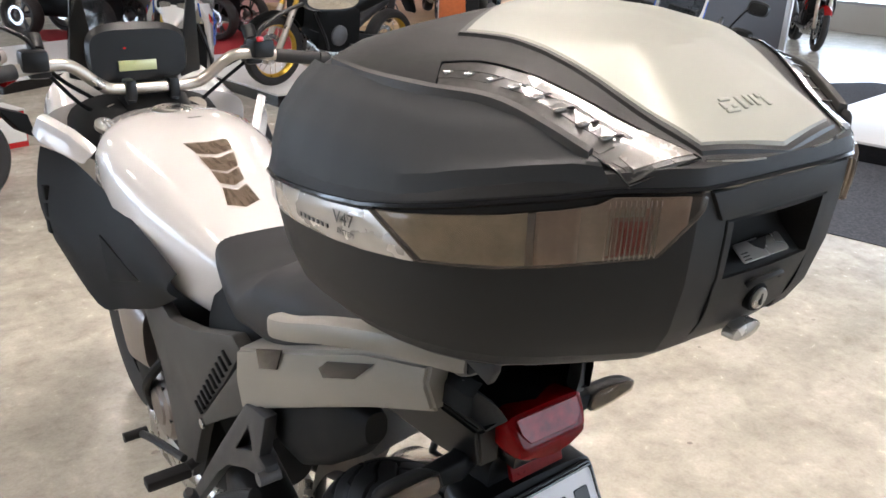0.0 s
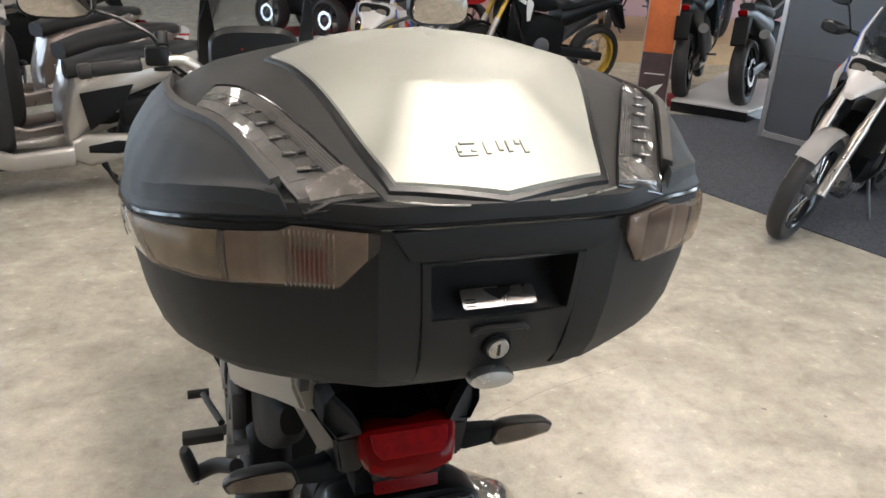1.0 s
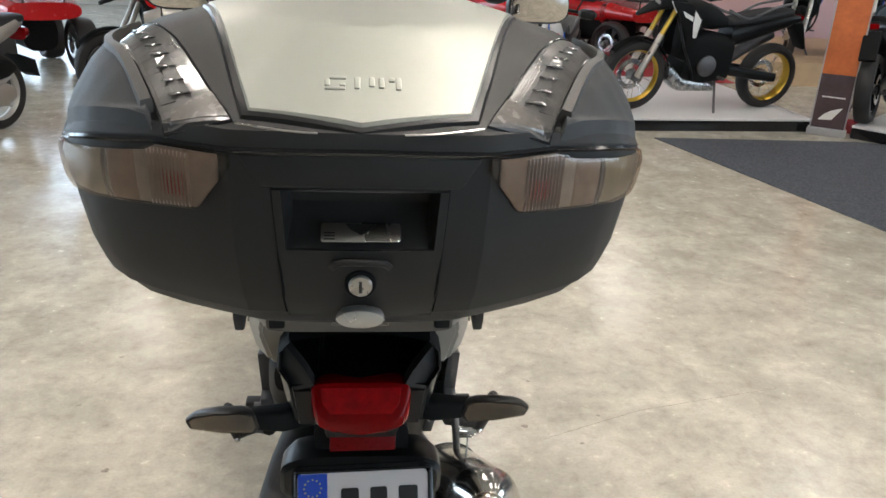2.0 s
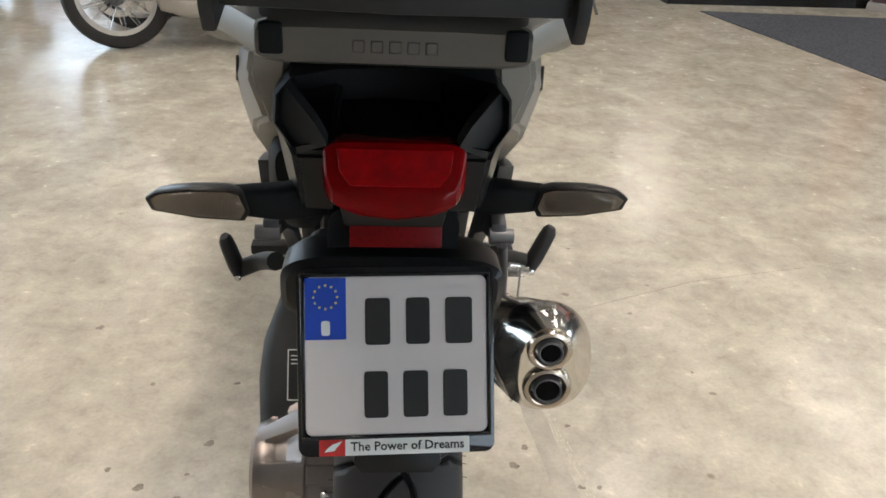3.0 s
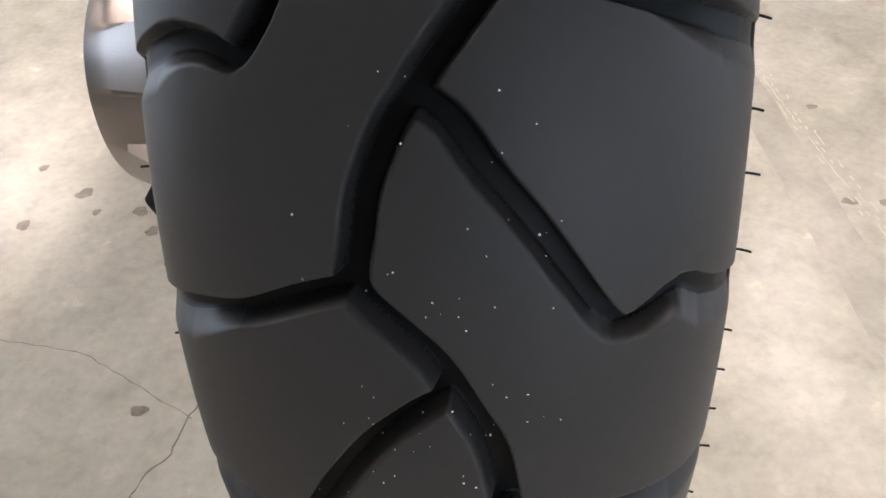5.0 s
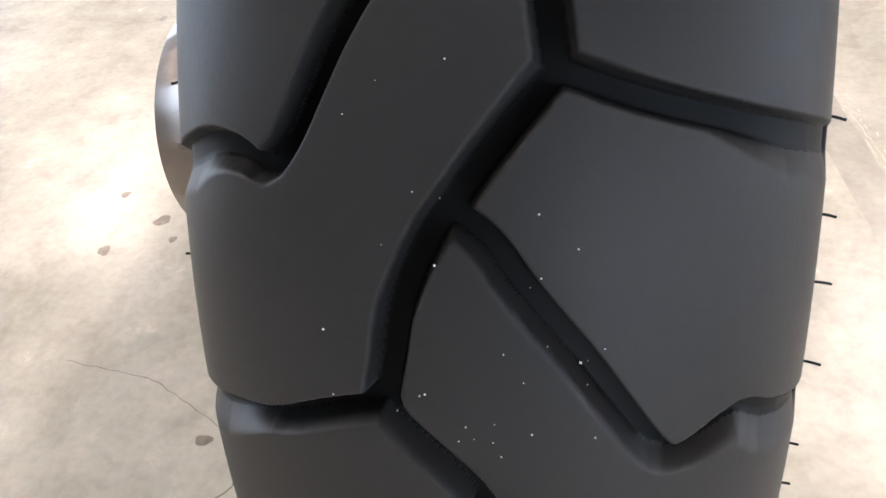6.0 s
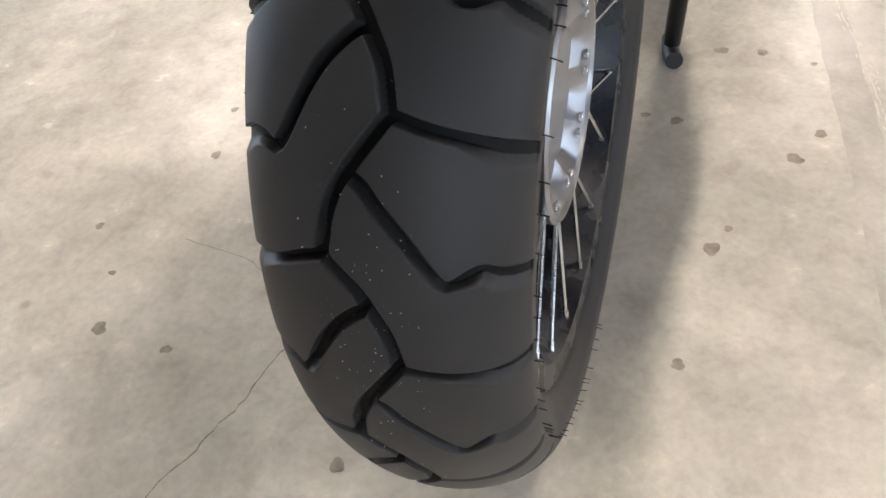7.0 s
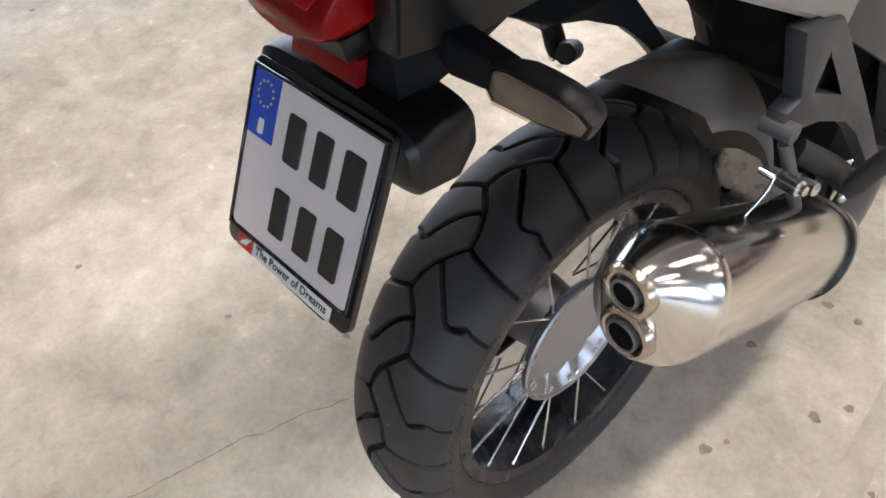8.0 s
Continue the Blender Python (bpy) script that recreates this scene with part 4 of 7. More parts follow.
def tread_tyre():
    """Tyre with its grooves cut into the surface; angle 0 is rearmost, growing upwards."""
    ang = np.concatenate([np.arange(-180, -55, 1.0), np.arange(-55, -18, 0.22), np.arange(-18, 44, 0.068), np.arange(44, 118, 0.19), np.arange(118, 180, 1.0)])
    na = len(ang)
    xs = np.sin(np.linspace(-1, 1, 401) * math.pi / 2 * 0.9) / math.sin(math.pi / 2 * 0.9) * 0.0777
    a, x = np.meshgrid(ang, xs, indexing="ij")
    s_all = (TYRE_R) * np.radians(a)
    best = np.full(a.shape, 1.0)
    base = 10.7
    for m in range(-8, 8):
        lo, hi = base + m * PERIOD - 6, base + m * PERIOD + PERIOD + 2
        rows = np.where((ang > lo) & (ang < hi))[0]
        if len(rows) == 0:
            continue
        sub = best[rows]
        ss, xx = s_all[rows], x[rows]
        arc = np.arcsin(np.clip(xx / TYRE_W, -1, 1)) * TYRE_W * 0.85
        for g, line in enumerate(GROOVES):
            curve = smooth_path([V(t * TYRE_R / 57.3, c, 0) for t, c in line], 3)
            pts = [(p.x + math.radians(base + m * PERIOD) * TYRE_R, math.asin(max(-1, min(1, p.y / TYRE_W))) * TYRE_W * 0.85) for p in curve]
            for (s0, c0), (s1, c1) in zip(pts, pts[1:]):
                ds, dc = s1 - s0, c1 - c0
                u = np.clip(((ss - s0) * ds + (arc - c0) * dc) / (ds * ds + dc * dc + 1e-12), 0, 1)
                d = np.hypot(ss - s0 - u * ds, arc - c0 - u * dc)
                # towards the shoulders the lower bank of a groove runs out in a long ramp
                out = np.clip((np.abs(arc) - 0.042) / 0.022, 0, 1) * (ss < s0 + u * ds) * (abs(dc) > 0.6 * abs(ds))
                sub = np.minimum(sub, (d - 0.0023) / (0.0015 + 0.0080 * out))
        best[rows] = sub
    t = np.clip(best, 0, 1)
    depth = 0.0090 * (1 - t * t * (3 - 2 * t)) * (1 - 0.4 * np.clip((np.abs(x) - 0.045) / 0.025, 0, 1)) * np.clip((0.0785 - np.abs(x)) / 0.002, 0.4, 1)
    r = TYRE_R - tyre_drop(x) - depth
    rad = np.radians(a)
    px, py, pz = AXLE.x + x, AXLE.y - r * np.cos(rad), AXLE.z + r * np.sin(rad)
    # sidewalls
    side = [(0.0772, 0.057), (0.0745, 0.063), (0.0712, 0.069), (0.0690, 0.0735), (0.0672, 0.0760), (0.0658, 0.0785), (0.0600, 0.0815), (0.0520, 0.0840)]
    cols = [np.stack([px, py, pz], -1)]
    for sgn, front in ((1, False), (-1, True)):
        add = []
        for w, d in side:
            rr = np.full(na, TYRE_R - d)
            q = np.radians(ang)
            add.append(np.stack([np.full(na, AXLE.x + sgn * w), AXLE.y - rr * np.cos(q), AXLE.z + rr * np.sin(q)], -1))
        blk = np.stack(add, 1)
        cols = cols + [blk] if not front else [blk[:, ::-1]] + cols
    grid = np.concatenate(cols, 1)
    nc = grid.shape[1]
    idx = np.arange(na * nc).reshape(na, nc)
    nxt = np.roll(idx, -1, 0)
    faces = np.stack([idx[:, :-1], idx[:, 1:], nxt[:, 1:], nxt[:, :-1]], -1).reshape(-1, 4)
    me = bpy.data.meshes.new("tyre")
    me.from_pydata(grid.reshape(-1, 3).tolist(), [], faces.tolist())
    me.update()
    # faces down in the grooves take a near-black rubber that paints their shade
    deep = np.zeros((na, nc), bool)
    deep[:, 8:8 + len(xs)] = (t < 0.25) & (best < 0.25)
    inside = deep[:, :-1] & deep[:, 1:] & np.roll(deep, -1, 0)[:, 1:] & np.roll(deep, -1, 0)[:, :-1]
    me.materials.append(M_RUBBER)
    me.materials.append(M_GROOVE_SHADE)
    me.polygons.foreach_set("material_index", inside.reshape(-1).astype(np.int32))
    return me


def spoke_set(parent, axle, r_hub, r_rim, x_hubs, x_rim, n, r_wire, mat, lean=14):
    """Wire spokes, each its own part, on shared meshes is not needed: each has its own angle."""
    for k in range(n):
        s = 1 if k % 2 else -1
        b = 2 * math.pi * k / n
        a = b + radians(lean) * (1 if (k // 2) % 2 else -1)
        bm = bmesh.new()
        p = axle + V(x_hubs[0] if s < 0 else x_hubs[1], r_hub * math.cos(a), r_hub * math.sin(a))
        q = axle + V(s * x_rim, r_rim * math.cos(b), r_rim * math.sin(b))
        add_cyl(bm, p, q, r_wire, n=7)
        add_cyl(bm, q + (p - q).normalized() * 0.012, q, r_wire * 1.5, n=7)
        part("spoke", bm, mat, parent)


def build_bike():
    bike = thing("motorcycle", "pearl white adventure motorcycle on its centre stand on the concrete", "motorcycle", pose(0, 0, 0))
    A = AXLE
    # rear wheel
    bm = bmesh.new()
    prof = [(0.213, -0.062), (0.231, -0.064), (0.2360, -0.061), (0.2360, -0.056), (0.2255, -0.053), (0.2145, -0.038), (0.202, -0.018), (0.202, 0.018), (0.2145, 0.038), (0.2255, 0.053), (0.2360, 0.056), (0.2360, 0.061), (0.231, 0.064), (0.213, 0.062), (0.196, 0.035), (0.186, 0.014), (0.186, -0.014), (0.196, -0.035), (0.213, -0.062)]
    add_lathe(bm, prof, A, (1, 0, 0), 96, caps=False)
    wheel = part("rear_wheel", bm, M_RIM, bike, "black wire-spoke rim with a road tyre", sharp=30)
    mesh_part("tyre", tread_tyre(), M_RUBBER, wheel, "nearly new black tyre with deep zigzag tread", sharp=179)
    # rubber hairs along both shoulders
    bm = bmesh.new()
    rng = random.Random(11)
    for s in (-1, 1):
        for k in range(64):
            t = radians(-85 + k * 3.0 + rng.uniform(-1.1, 1.1))
            if rng.random() < 0.25:
                continue
            rr = TYRE_R - 0.050
            p = A + V(s * 0.0775, -rr * math.cos(t), rr * math.sin(t))
            ln = rng.uniform(0.0040, 0.0066)
            d = V(s, rng.uniform(-0.15, 0.15), rng.uniform(-0.2, 0.15)).normalized()
            add_tube(bm, [p, p + d * ln * 0.5, p + d * ln + V(0, 0, -0.0005)], 0.00038, 5, per=2)
    tagged(part("tyre_hairs", bm, M_DEEP, wheel), kind="stuff")
    # light dust grains on the tread
    bm = bmesh.new()
    for k in range(120):
        t, c = radians(rng.gauss(12, 13)), rng.gauss(0.002, 0.017)
        rr = TYRE_R - float(tyre_drop(c))
        m = Matrix.Translation(A + V(c, -rr * math.cos(t), rr * math.sin(t)))
        bmesh.ops.create_icosphere(bm, subdivisions=1, radius=rng.uniform(0.00010, 0.00032), matrix=m)
    tagged(part("dust", bm, M_WHITE, wheel), kind="stuff")
    # hub: finned disc towards the right
    bm = bmesh.new()
    add_lathe(bm, [(0.03, -0.06), (0.05, -0.055), (0.055, -0.03), (0.05, 0.0), (0.055, 0.03)], A, (1, 0, 0), 32)
    part("hub_core", bm, M_CAST, wheel)
    bm = bmesh.new()
    nf = 10

    rings = []
    n = 120
    for r, h, amp in ((0.094, 0.034, 0), (0.1025, 0.042, 0), (0.103, 0.049, 0), (0.1005, 0.0515, 0), (0.0985, 0.0510, 0), (0.0965, 0.0485, 0.10), (0.0850, 0.0430, 0.35), (0.068, 0.0340, 1.0), (0.050, 0.0230, 1.0), (0.040, 0.0170, 0.4), (0.035, 0.0150, 0), (0.022, 0.0140, 0), (0.010, 0.0140, 0)):
        ring = []
        for k in range(n):
            a = 2 * math.pi * k / n
            w = abs((a * nf / (2 * math.pi)) % 1.0 - 0.5) * 2 * 0.0125 * amp
            ring.append(A + V(h - w, r * math.cos(a), r * math.sin(a)))
        rings.append(ring)
    add_loft(bm, rings)
    hub = part("hub_disc", bm, M_HUB, wheel, "finned cast aluminium hub disc", sharp=22)
    for k in range(nf * 2):
        a = 2 * math.pi * (k // 2 + 0.5 + (0.13 if k % 2 else -0.13)) / nf
        bm = bmesh.new()
        c = A + V(0.0440, 0.0900 * math.cos(a), 0.0900 * math.sin(a))
        add_lathe(bm, [(0.0048, 0), (0.0048, 0.0028), (0.003, 0.0032), (0.0025, 0.0012)], c, (1, 0, 0), 10)
        part("bolt", bm, M_STEEL, wheel)
    spoke_set(wheel, A, 0.096, 0.2135, (-0.04, 0.045), 0.0555, 36, 0.0019, M_STEEL, 9)
    # final drive, swinging arm and guard, on the left
    bm = bmesh.new()
    rings = []
    for r, h, amp, dent in ((0.085, -0.078, 0, 0), (0.107, -0.081, 0.3, 0), (0.1095, -0.086, 1, 0), (0.1095, -0.122, 1, 0), (0.108, -0.1245, 0.4, 0), (0.1095, -0.127, 0.3, 0), (0.108, -0.131, 0.2, 0.0), (0.103, -0.140, 0, 0.5), (0.094, -0.155, 0, 1.0), (0.084, -0.172, 0, 0.9), (0.074, -0.188, 0, 0.2), (0.070, -0.195, 0, 0), (0.066, -0.204, 0, 0), (0.056, -0.210, 0, 0), (0.02, -0.212, 0, 0)):
        ring = []
        for k in range(280):
            a = 2 * math.pi * k / 280
            q, w = (a * 14 / (2 * math.pi)) % 1.0, (a * 7 / (2 * math.pi) + 0.2) % 1.0
            rib = min(1.0, max(0.0, (0.30 - abs(q - 0.5)) / 0.05))
            pit = min(1.0, max(0.0, (0.27 - abs(w - 0.5)) / 0.05))
            rr = r + 0.0060 * amp * rib - 0.0150 * dent * pit
            ring.append(A + V(h, rr * math.cos(a), rr * math.sin(a)))
        rings.append(ring)
    add_loft(bm, rings)
    drive = part("final_drive", bm, M_DRIVE, bike, "ribbed aluminium shaft-drive housing", sharp=20)
    for k in range(7):
        a = radians(-78 + 51.4 * k)
        bm = bmesh.new()
        c = A + V(-0.098, -0.1115 * math.cos(a), 0.1115 * math.sin(a))
        add_lathe(bm, [(0.0062, 0), (0.0062, 0.0052), (0.0045, 0.0066), (0.0035, 0.0045), (0.001, 0.0045)], c, V(0, -math.cos(a), math.sin(a)), 12)
        part("bolt", bm, M_STEEL, drive)
    bm = bmesh.new()
    add_prism(bm, [A + V(x, y, z) for x, y, z in ((-0.080, -0.03, -0.142), (-0.150, -0.03, -0.134), (-0.215, -0.03, -0.092), (-0.220, -0.03, -0.078), (-0.150, -0.03, -0.121), (-0.080, -0.03, -0.129))], (0, 0.09, 0), 0.003)
    part("drive_guard", bm, M_SATIN, bike)
    bm = bmesh.new()
    add_body(bm, [(0.110, -0.132, 0.044, 0.33, 0.425, 3), (0.145, -0.138, 0.054, 0.32, 0.452, 3.4), (0.205, -0.141, 0.058, 0.32, 0.507, 3.6), (0.26, -0.140, 0.060, 0.33, 0.528, 3.4), (0.36, -0.128, 0.060, 0.36, 0.538, 3.2), (0.55, -0.10, 0.055, 0.40, 0.55, 3)])
    arm = part("swinging_arm", bm, M_DGREY, bike, "dark grey shaft-drive swinging arm")
    bm = bmesh.new()
    o, e1, e2 = V(-0.150, 0.204, 0.5125), V(0.046, 0, 0), V(0.003, -0.058, -0.0525)
    for a, b in (((0, 0), (1, 0)), ((1, 0), (1, 1)), ((1, 1), (0, 1)), ((0, 1), (0, 0)), ((0.45, 0), (0.45, 1)), ((0.45, 0.5), (1, 0.5)), ((0.1, 0.12), (0.4, 0.12)), ((0.1, 0.2), (0.4, 0.2)), ((0.1, 0.28), (0.4, 0.28))):
        p, q = o + e1 * a[0] + e2 * a[1], o + e1 * b[0] + e2 * b[1]
        add_cyl(bm, p, q, 0.0009, n=6)
    part("sticker_lines", bm, M_WHITE, arm, "white printed label frame")
    # fender over the front half of the tyre, rising to the frame
    bm = bmesh.new()
    rings = []
    for t in np.linspace(0, 1, 18):
        ring = []
        for c in np.linspace(-0.62, 1, 25):
            q = radians(107.5 + 4.0 * max(0.0, c) + 62 * t)
            lift = interp(t, [0, 0.05, 0.12, 0.25, 1], [0.0, 0.010, 0.030, 0.052, 0.060])
            roof = max(0.0, 1 - (abs(c - 0.35) / (0.65 if c > 0.35 else 1.35)) ** 1.4)
            r = 0.345 - 0.010 * max(0.0, -c) + 0.006 * (1 - c * c) + lift * roof - 0.012 * max(0.0, abs(c) - 0.86) / 0.14
            ring.append(A + V(0.020 + c * (0.082 if c < 0 else 0.094), -r * math.cos(q), r * math.sin(q)))
        rings.append(ring)
    add_loft(bm, rings, caps=False, closed=False)
    bmesh.ops.solidify(bm, geom=bm.faces[:], thickness=0.004)
    part("tyre_fender", bm, M_FENDER, bike, "taupe plastic inner fender")
    # black block, also standing in for the dark void behind the fender
    bm = bmesh.new()
    add_body(bm, [(0.40, -0.01, 0.12, 0.76, 0.90, 3), (0.50, -0.01, 0.13, 0.62, 0.92, 3), (0.66, 0, 0.13, 0.45, 0.90, 3)])
    part("rear_frame_block", bm, M_DEEP, bike)
    # solid near-black block added to read as the shaded void above the fender
    bm = bmesh.new()
    add_body(bm, [(0.272, 0.112, 0.036, 0.752, 0.84, 2.6), (0.285, 0.112, 0.050, 0.728, 0.86, 3), (0.34, 0.110, 0.056, 0.690, 0.88, 3), (0.42, 0.10, 0.056, 0.66, 0.90, 3)])
    part("void_block", bm, M_HOLLOW, bike)
    bm = bmesh.new()
    add_body(bm, [(0.030, -0.112, 0.018, 0.870, 0.920, 2.6), (0.060, -0.114, 0.028, 0.832, 0.925, 3), (0.13, -0.118, 0.032, 0.775, 0.910, 3), (0.21, -0.120, 0.034, 0.725, 0.875, 3), (0.29, -0.120, 0.030, 0.715, 0.840, 3)])
    part("side_box", bm, M_DEEP, bike)
    # mudguard tongue below the plate
    bm = bmesh.new()
    add_prism(bm, [V(-0.032, -0.215, 0.80), V(0.052, -0.215, 0.80), V(0.052, -0.2465, 0.709), V(0.044, -0.250, 0.7005), V(-0.024, -0.250, 0.7005), V(-0.032, -0.2465, 0.709)], (0, 0.008, 0.004), 0.002)
    part("mud_flap", bm, M_SATIN, bike)
    # number plate and its holder
    d = V(0.004, -0.0685, -0.129).normalized()
    across = V(0.168, 0.0025, 0.0038).normalized()
    nrm = across.cross(-d).normalized()
    o = V(-0.0790, -0.1865, 0.8805)
    P = lambda u, v, w=0.0: o + across * u + d * v + nrm * w
    W, HH = 0.168, 0.146
    bm = bmesh.new()
    add_prism(bm, [P(W / 2 + x, 0.0785 + y, -0.010) for x, y in rounded(W + 0.014, HH + 0.029, 0.010)], nrm * 0.007, 0.002)
    holder = part("plate_holder", bm, M_GLOSS, bike, "glossy black plate frame")
    bm = bmesh.new()
    for x0, y0, x1, y1 in ((-0.0035, -0.0035, W + 0.0035, 0.0), (-0.0035, HH, W + 0.0035, HH + 0.0035), (-0.0035, 0, 0, HH), (W, 0, W + 0.0035, HH)):
        add_prism(bm, [P(x0, y0, -0.003), P(x1, y0, -0.003), P(x1, y1, -0.003), P(x0, y1, -0.003)], nrm * 0.004, 0.0008, 1)
    part("frame_lip", bm, M_GLOSS, holder)
    bm = bmesh.new()
    add_prism(bm, [P(W / 2 + x, HH / 2 + y, -0.003) for x, y in rounded(W, HH, 0.007)], nrm * 0.0022, 0.0006, 1)
    plate = part("number_plate", bm, M_PLATE, bike, "white square number plate with a blue field")
    bm = bmesh.new()
    add_prism(bm, [P(x, y, -0.0008) for x, y in ((0.0008, 0.0008), (0.0382, 0.0008), (0.0382, 0.0575), (0.0008, 0.0575))], nrm * 0.0006)
    part("blue_field", bm, M_BLUE, plate)
    bm = bmesh.new()
    for k in range(12):
        a = 2 * math.pi * k / 12
        bmesh.ops.create_cone(bm, cap_ends=True, segments=5, radius1=0.0013, radius2=0.0013, depth=0.0004, matrix=Matrix.Translation(P(0.0195 + 0.0108 * math.cos(a), 0.0185 + 0.0108 * math.sin(a), 0.0001)) @ nrm.to_track_quat("Z", "Y").to_matrix().to_4x4())
    part("star_ring", bm, M_YELLOW, plate)
    bm = bmesh.new()
    add_prism(bm, [P(0.0195 + x, 0.047 + y, -0.0002) for x, y in rounded(0.008, 0.0135, 0.002, 2)], nrm * 0.0005)
    part("letter_bar", bm, M_WHITE, plate)
    for row, v in ((((0.054, 0.080), (0.0915, 0.1165), (0.128, 0.156)), 0.0415), (((0.0525, 0.0775), (0.0885, 0.1145), (0.1255, 0.151)), 0.109)):
        for a, b in row:
            bm = bmesh.new()
            add_prism(bm, [P((a + b) / 2 + x, v + y, -0.0012) for x, y in rounded(b - a - 0.003, 0.043, 0.003, 3)], nrm * 0.0017, 0.0005, 1)
            part("plate_bar", bm, M_INK, plate)
    bm = bmesh.new()
    add_prism(bm, [P(x, y, -0.004) for x, y in ((0.036, 0.1492), (0.151, 0.1492), (0.151, 0.1652), (0.036, 0.1652))], nrm * 0.002)
    strip = part("dealer_strip", bm, M_WHITE, holder, "white strip with black lettering")
    bm = bmesh.new()
    add_prism(bm, [P(x, y, -0.004) for x, y in ((0.012, 0.1492), (0.036, 0.1492), (0.036, 0.1652), (0.012, 0.1652))], nrm * 0.0021)
    part("red_square", bm, M_REDPAINT, holder)
    bm = bmesh.new()
    add_prism(bm, [P(x, y, -0.0016) for x, y in ((0.017, 0.1615), (0.026, 0.1600), (0.033, 0.1515), (0.029, 0.1530), (0.025, 0.1540), (0.020, 0.1575))], nrm * 0.0003)
    part("wing_mark", bm, M_WHITE, holder)
    me = text_mesh("The Power of Dreams", 0.0116, 0.0001, 0.00022)
    rot = Matrix((across, -d, nrm)).transposed().to_4x4()
    me.transform(Matrix.Translation(P(0.0935, 0.1572, -0.0016)) @ rot)
    mesh_part("strip_lettering", me, M_INK, holder, smooth=False)
    # rounded holder shoulders behind the plate
    bm = bmesh.new()
    add_body(bm, [(-0.175, 0.003, 0.100, 0.835, 0.885, 4), (-0.168, 0.003, 0.106, 0.822, 0.893, 4), (-0.13, 0.003, 0.106, 0.815, 0.893, 4), (-0.105, 0.003, 0.096, 0.828, 0.885, 4)], 40)
    part("shoulder_block", bm, M_SATIN, bike)
    bm = bmesh.new()
    add_body(bm, [(-0.150, 0.003, 0.062, 0.868, 0.935, 5), (-0.09, 0.003, 0.066, 0.884, 0.96, 5), (0.0, 0.003, 0.075, 0.925, 0.97, 5), (0.12, 0.003, 0.085, 0.95, 0.99, 4)])
    part("tail_underside", bm, M_DEEP, bike)
    # tail light and reflector
    bm = bmesh.new()
    rings = []
    for y, w, zl, zh in ((-0.120, 0.060, 0.960, 1.000), (-0.165, 0.0625, 0.957, 1.0085), (-0.1755, 0.0625, 0.956, 1.0085), (-0.1775, 0.0615, 0.956, 1.0065), (-0.188, 0.0585, 0.956, 0.988), (-0.195, 0.053, 0.957, 0.976), (-0.199, 0.042, 0.960, 0.969)):
        ring = []
        for a in np.linspace(0, 2 * math.pi, 37)[:-1]:
            c, s = math.cos(a), math.sin(a)
            x = w * math.copysign(abs(c) ** 0.33, c)
            zz = (zl + zh) / 2 + (zh - zl) / 2 * math.copysign(abs(s) ** 0.33, s)
            if s < 0:
                zz -= 0.012 * (1 - (x / w) ** 2) * abs(s)
            ring.append(V(x + 0.002, y, zz))
        rings.append(ring)
    add_loft(bm, rings)
    light = part("tail_light", bm, M_RED, bike, "glossy deep red tail light lens", sharp=30)
    bm = bmesh.new()
    add_prism(bm, [V(x + 0.002, y, z) for x, y, z in ((-0.050, -0.1795, 1.0045), (0.050, -0.1795, 1.0045), (0.0475, -0.1893, 0.9872), (0.038, -0.1955, 0.9765), (-0.038, -0.1955, 0.9765), (-0.0475, -0.1893, 0.9872))], V(0, -0.0013, 0.0007), 0.0006, 1)
    part("lens_inlay", bm, M_REDBRIGHT, light, "brighter red inner lens field")
    bm = bmesh.new()
    add_prism(bm, [V(-0.046, -0.182, 0.950), V(0.050, -0.182, 0.950), V(0.046, -0.176, 0.928), V(-0.042, -0.176, 0.928)], (0, 0.03, 0), 0.003)
    part("light_base", bm, M_SATIN, bike)
    bm = bmesh.new()
    add_prism(bm, [V(-0.038, -0.166, 0.925), V(0.047, -0.166, 0.926), V(0.047, -0.173, 0.906), V(-0.038, -0.173, 0.905)], (0, 0.008, 0), 0.001)
    part("rear_reflector", bm, M_REDFLAT, bike, "flat red rectangular reflector")
    # tail cowl: an open shell with a dark hollow, between the painted sides
    HOOD = [(0.0, 1.069), (0.05, 1.066), (0.086, 1.058), (0.099, 1.043), (0.101, 1.018), (0.086, 1.000), (0.068, 1.004), (0.0, 1.008)]
    hood = HOOD + [(-x, z) for x, z in HOOD[-2:0:-1]]
    bm = bmesh.new()
    rings = []
    for y, f in ((-0.156, 0.985), (-0.160, 1.0), (-0.154, 1.03), (-0.08, 1.05), (0.05, 1.07), (0.25, 1.10)):
        drop = interp(y, [-0.16, 0.25], [0.0, 0.03])
        rings.append([V(x * f, y - (0.010 if z < 1.01 else 0.0), 1.036 + (z - 1.036) * f - drop) for x, z in hood])
    for y, f in ((0.24, 0.95), (-0.09, 0.93)):
        rings.insert(0, [V(x * f, y, 1.036 + (z - 1.036) * f - interp(y, [-0.16, 0.25], [0.0, 0.03])) for x, z in hood])
    rings = rings[1:2] + [[p.copy() for p in rings[1]]] + rings[2:]
    for p in rings[0]:
        p.x, p.z = p.x * 0.02, 1.036 + (p.z - 1.036) * 0.02
    add_loft(bm, rings)
    part("tail_cowl", bm, M_DEEP, bike, sharp=25)
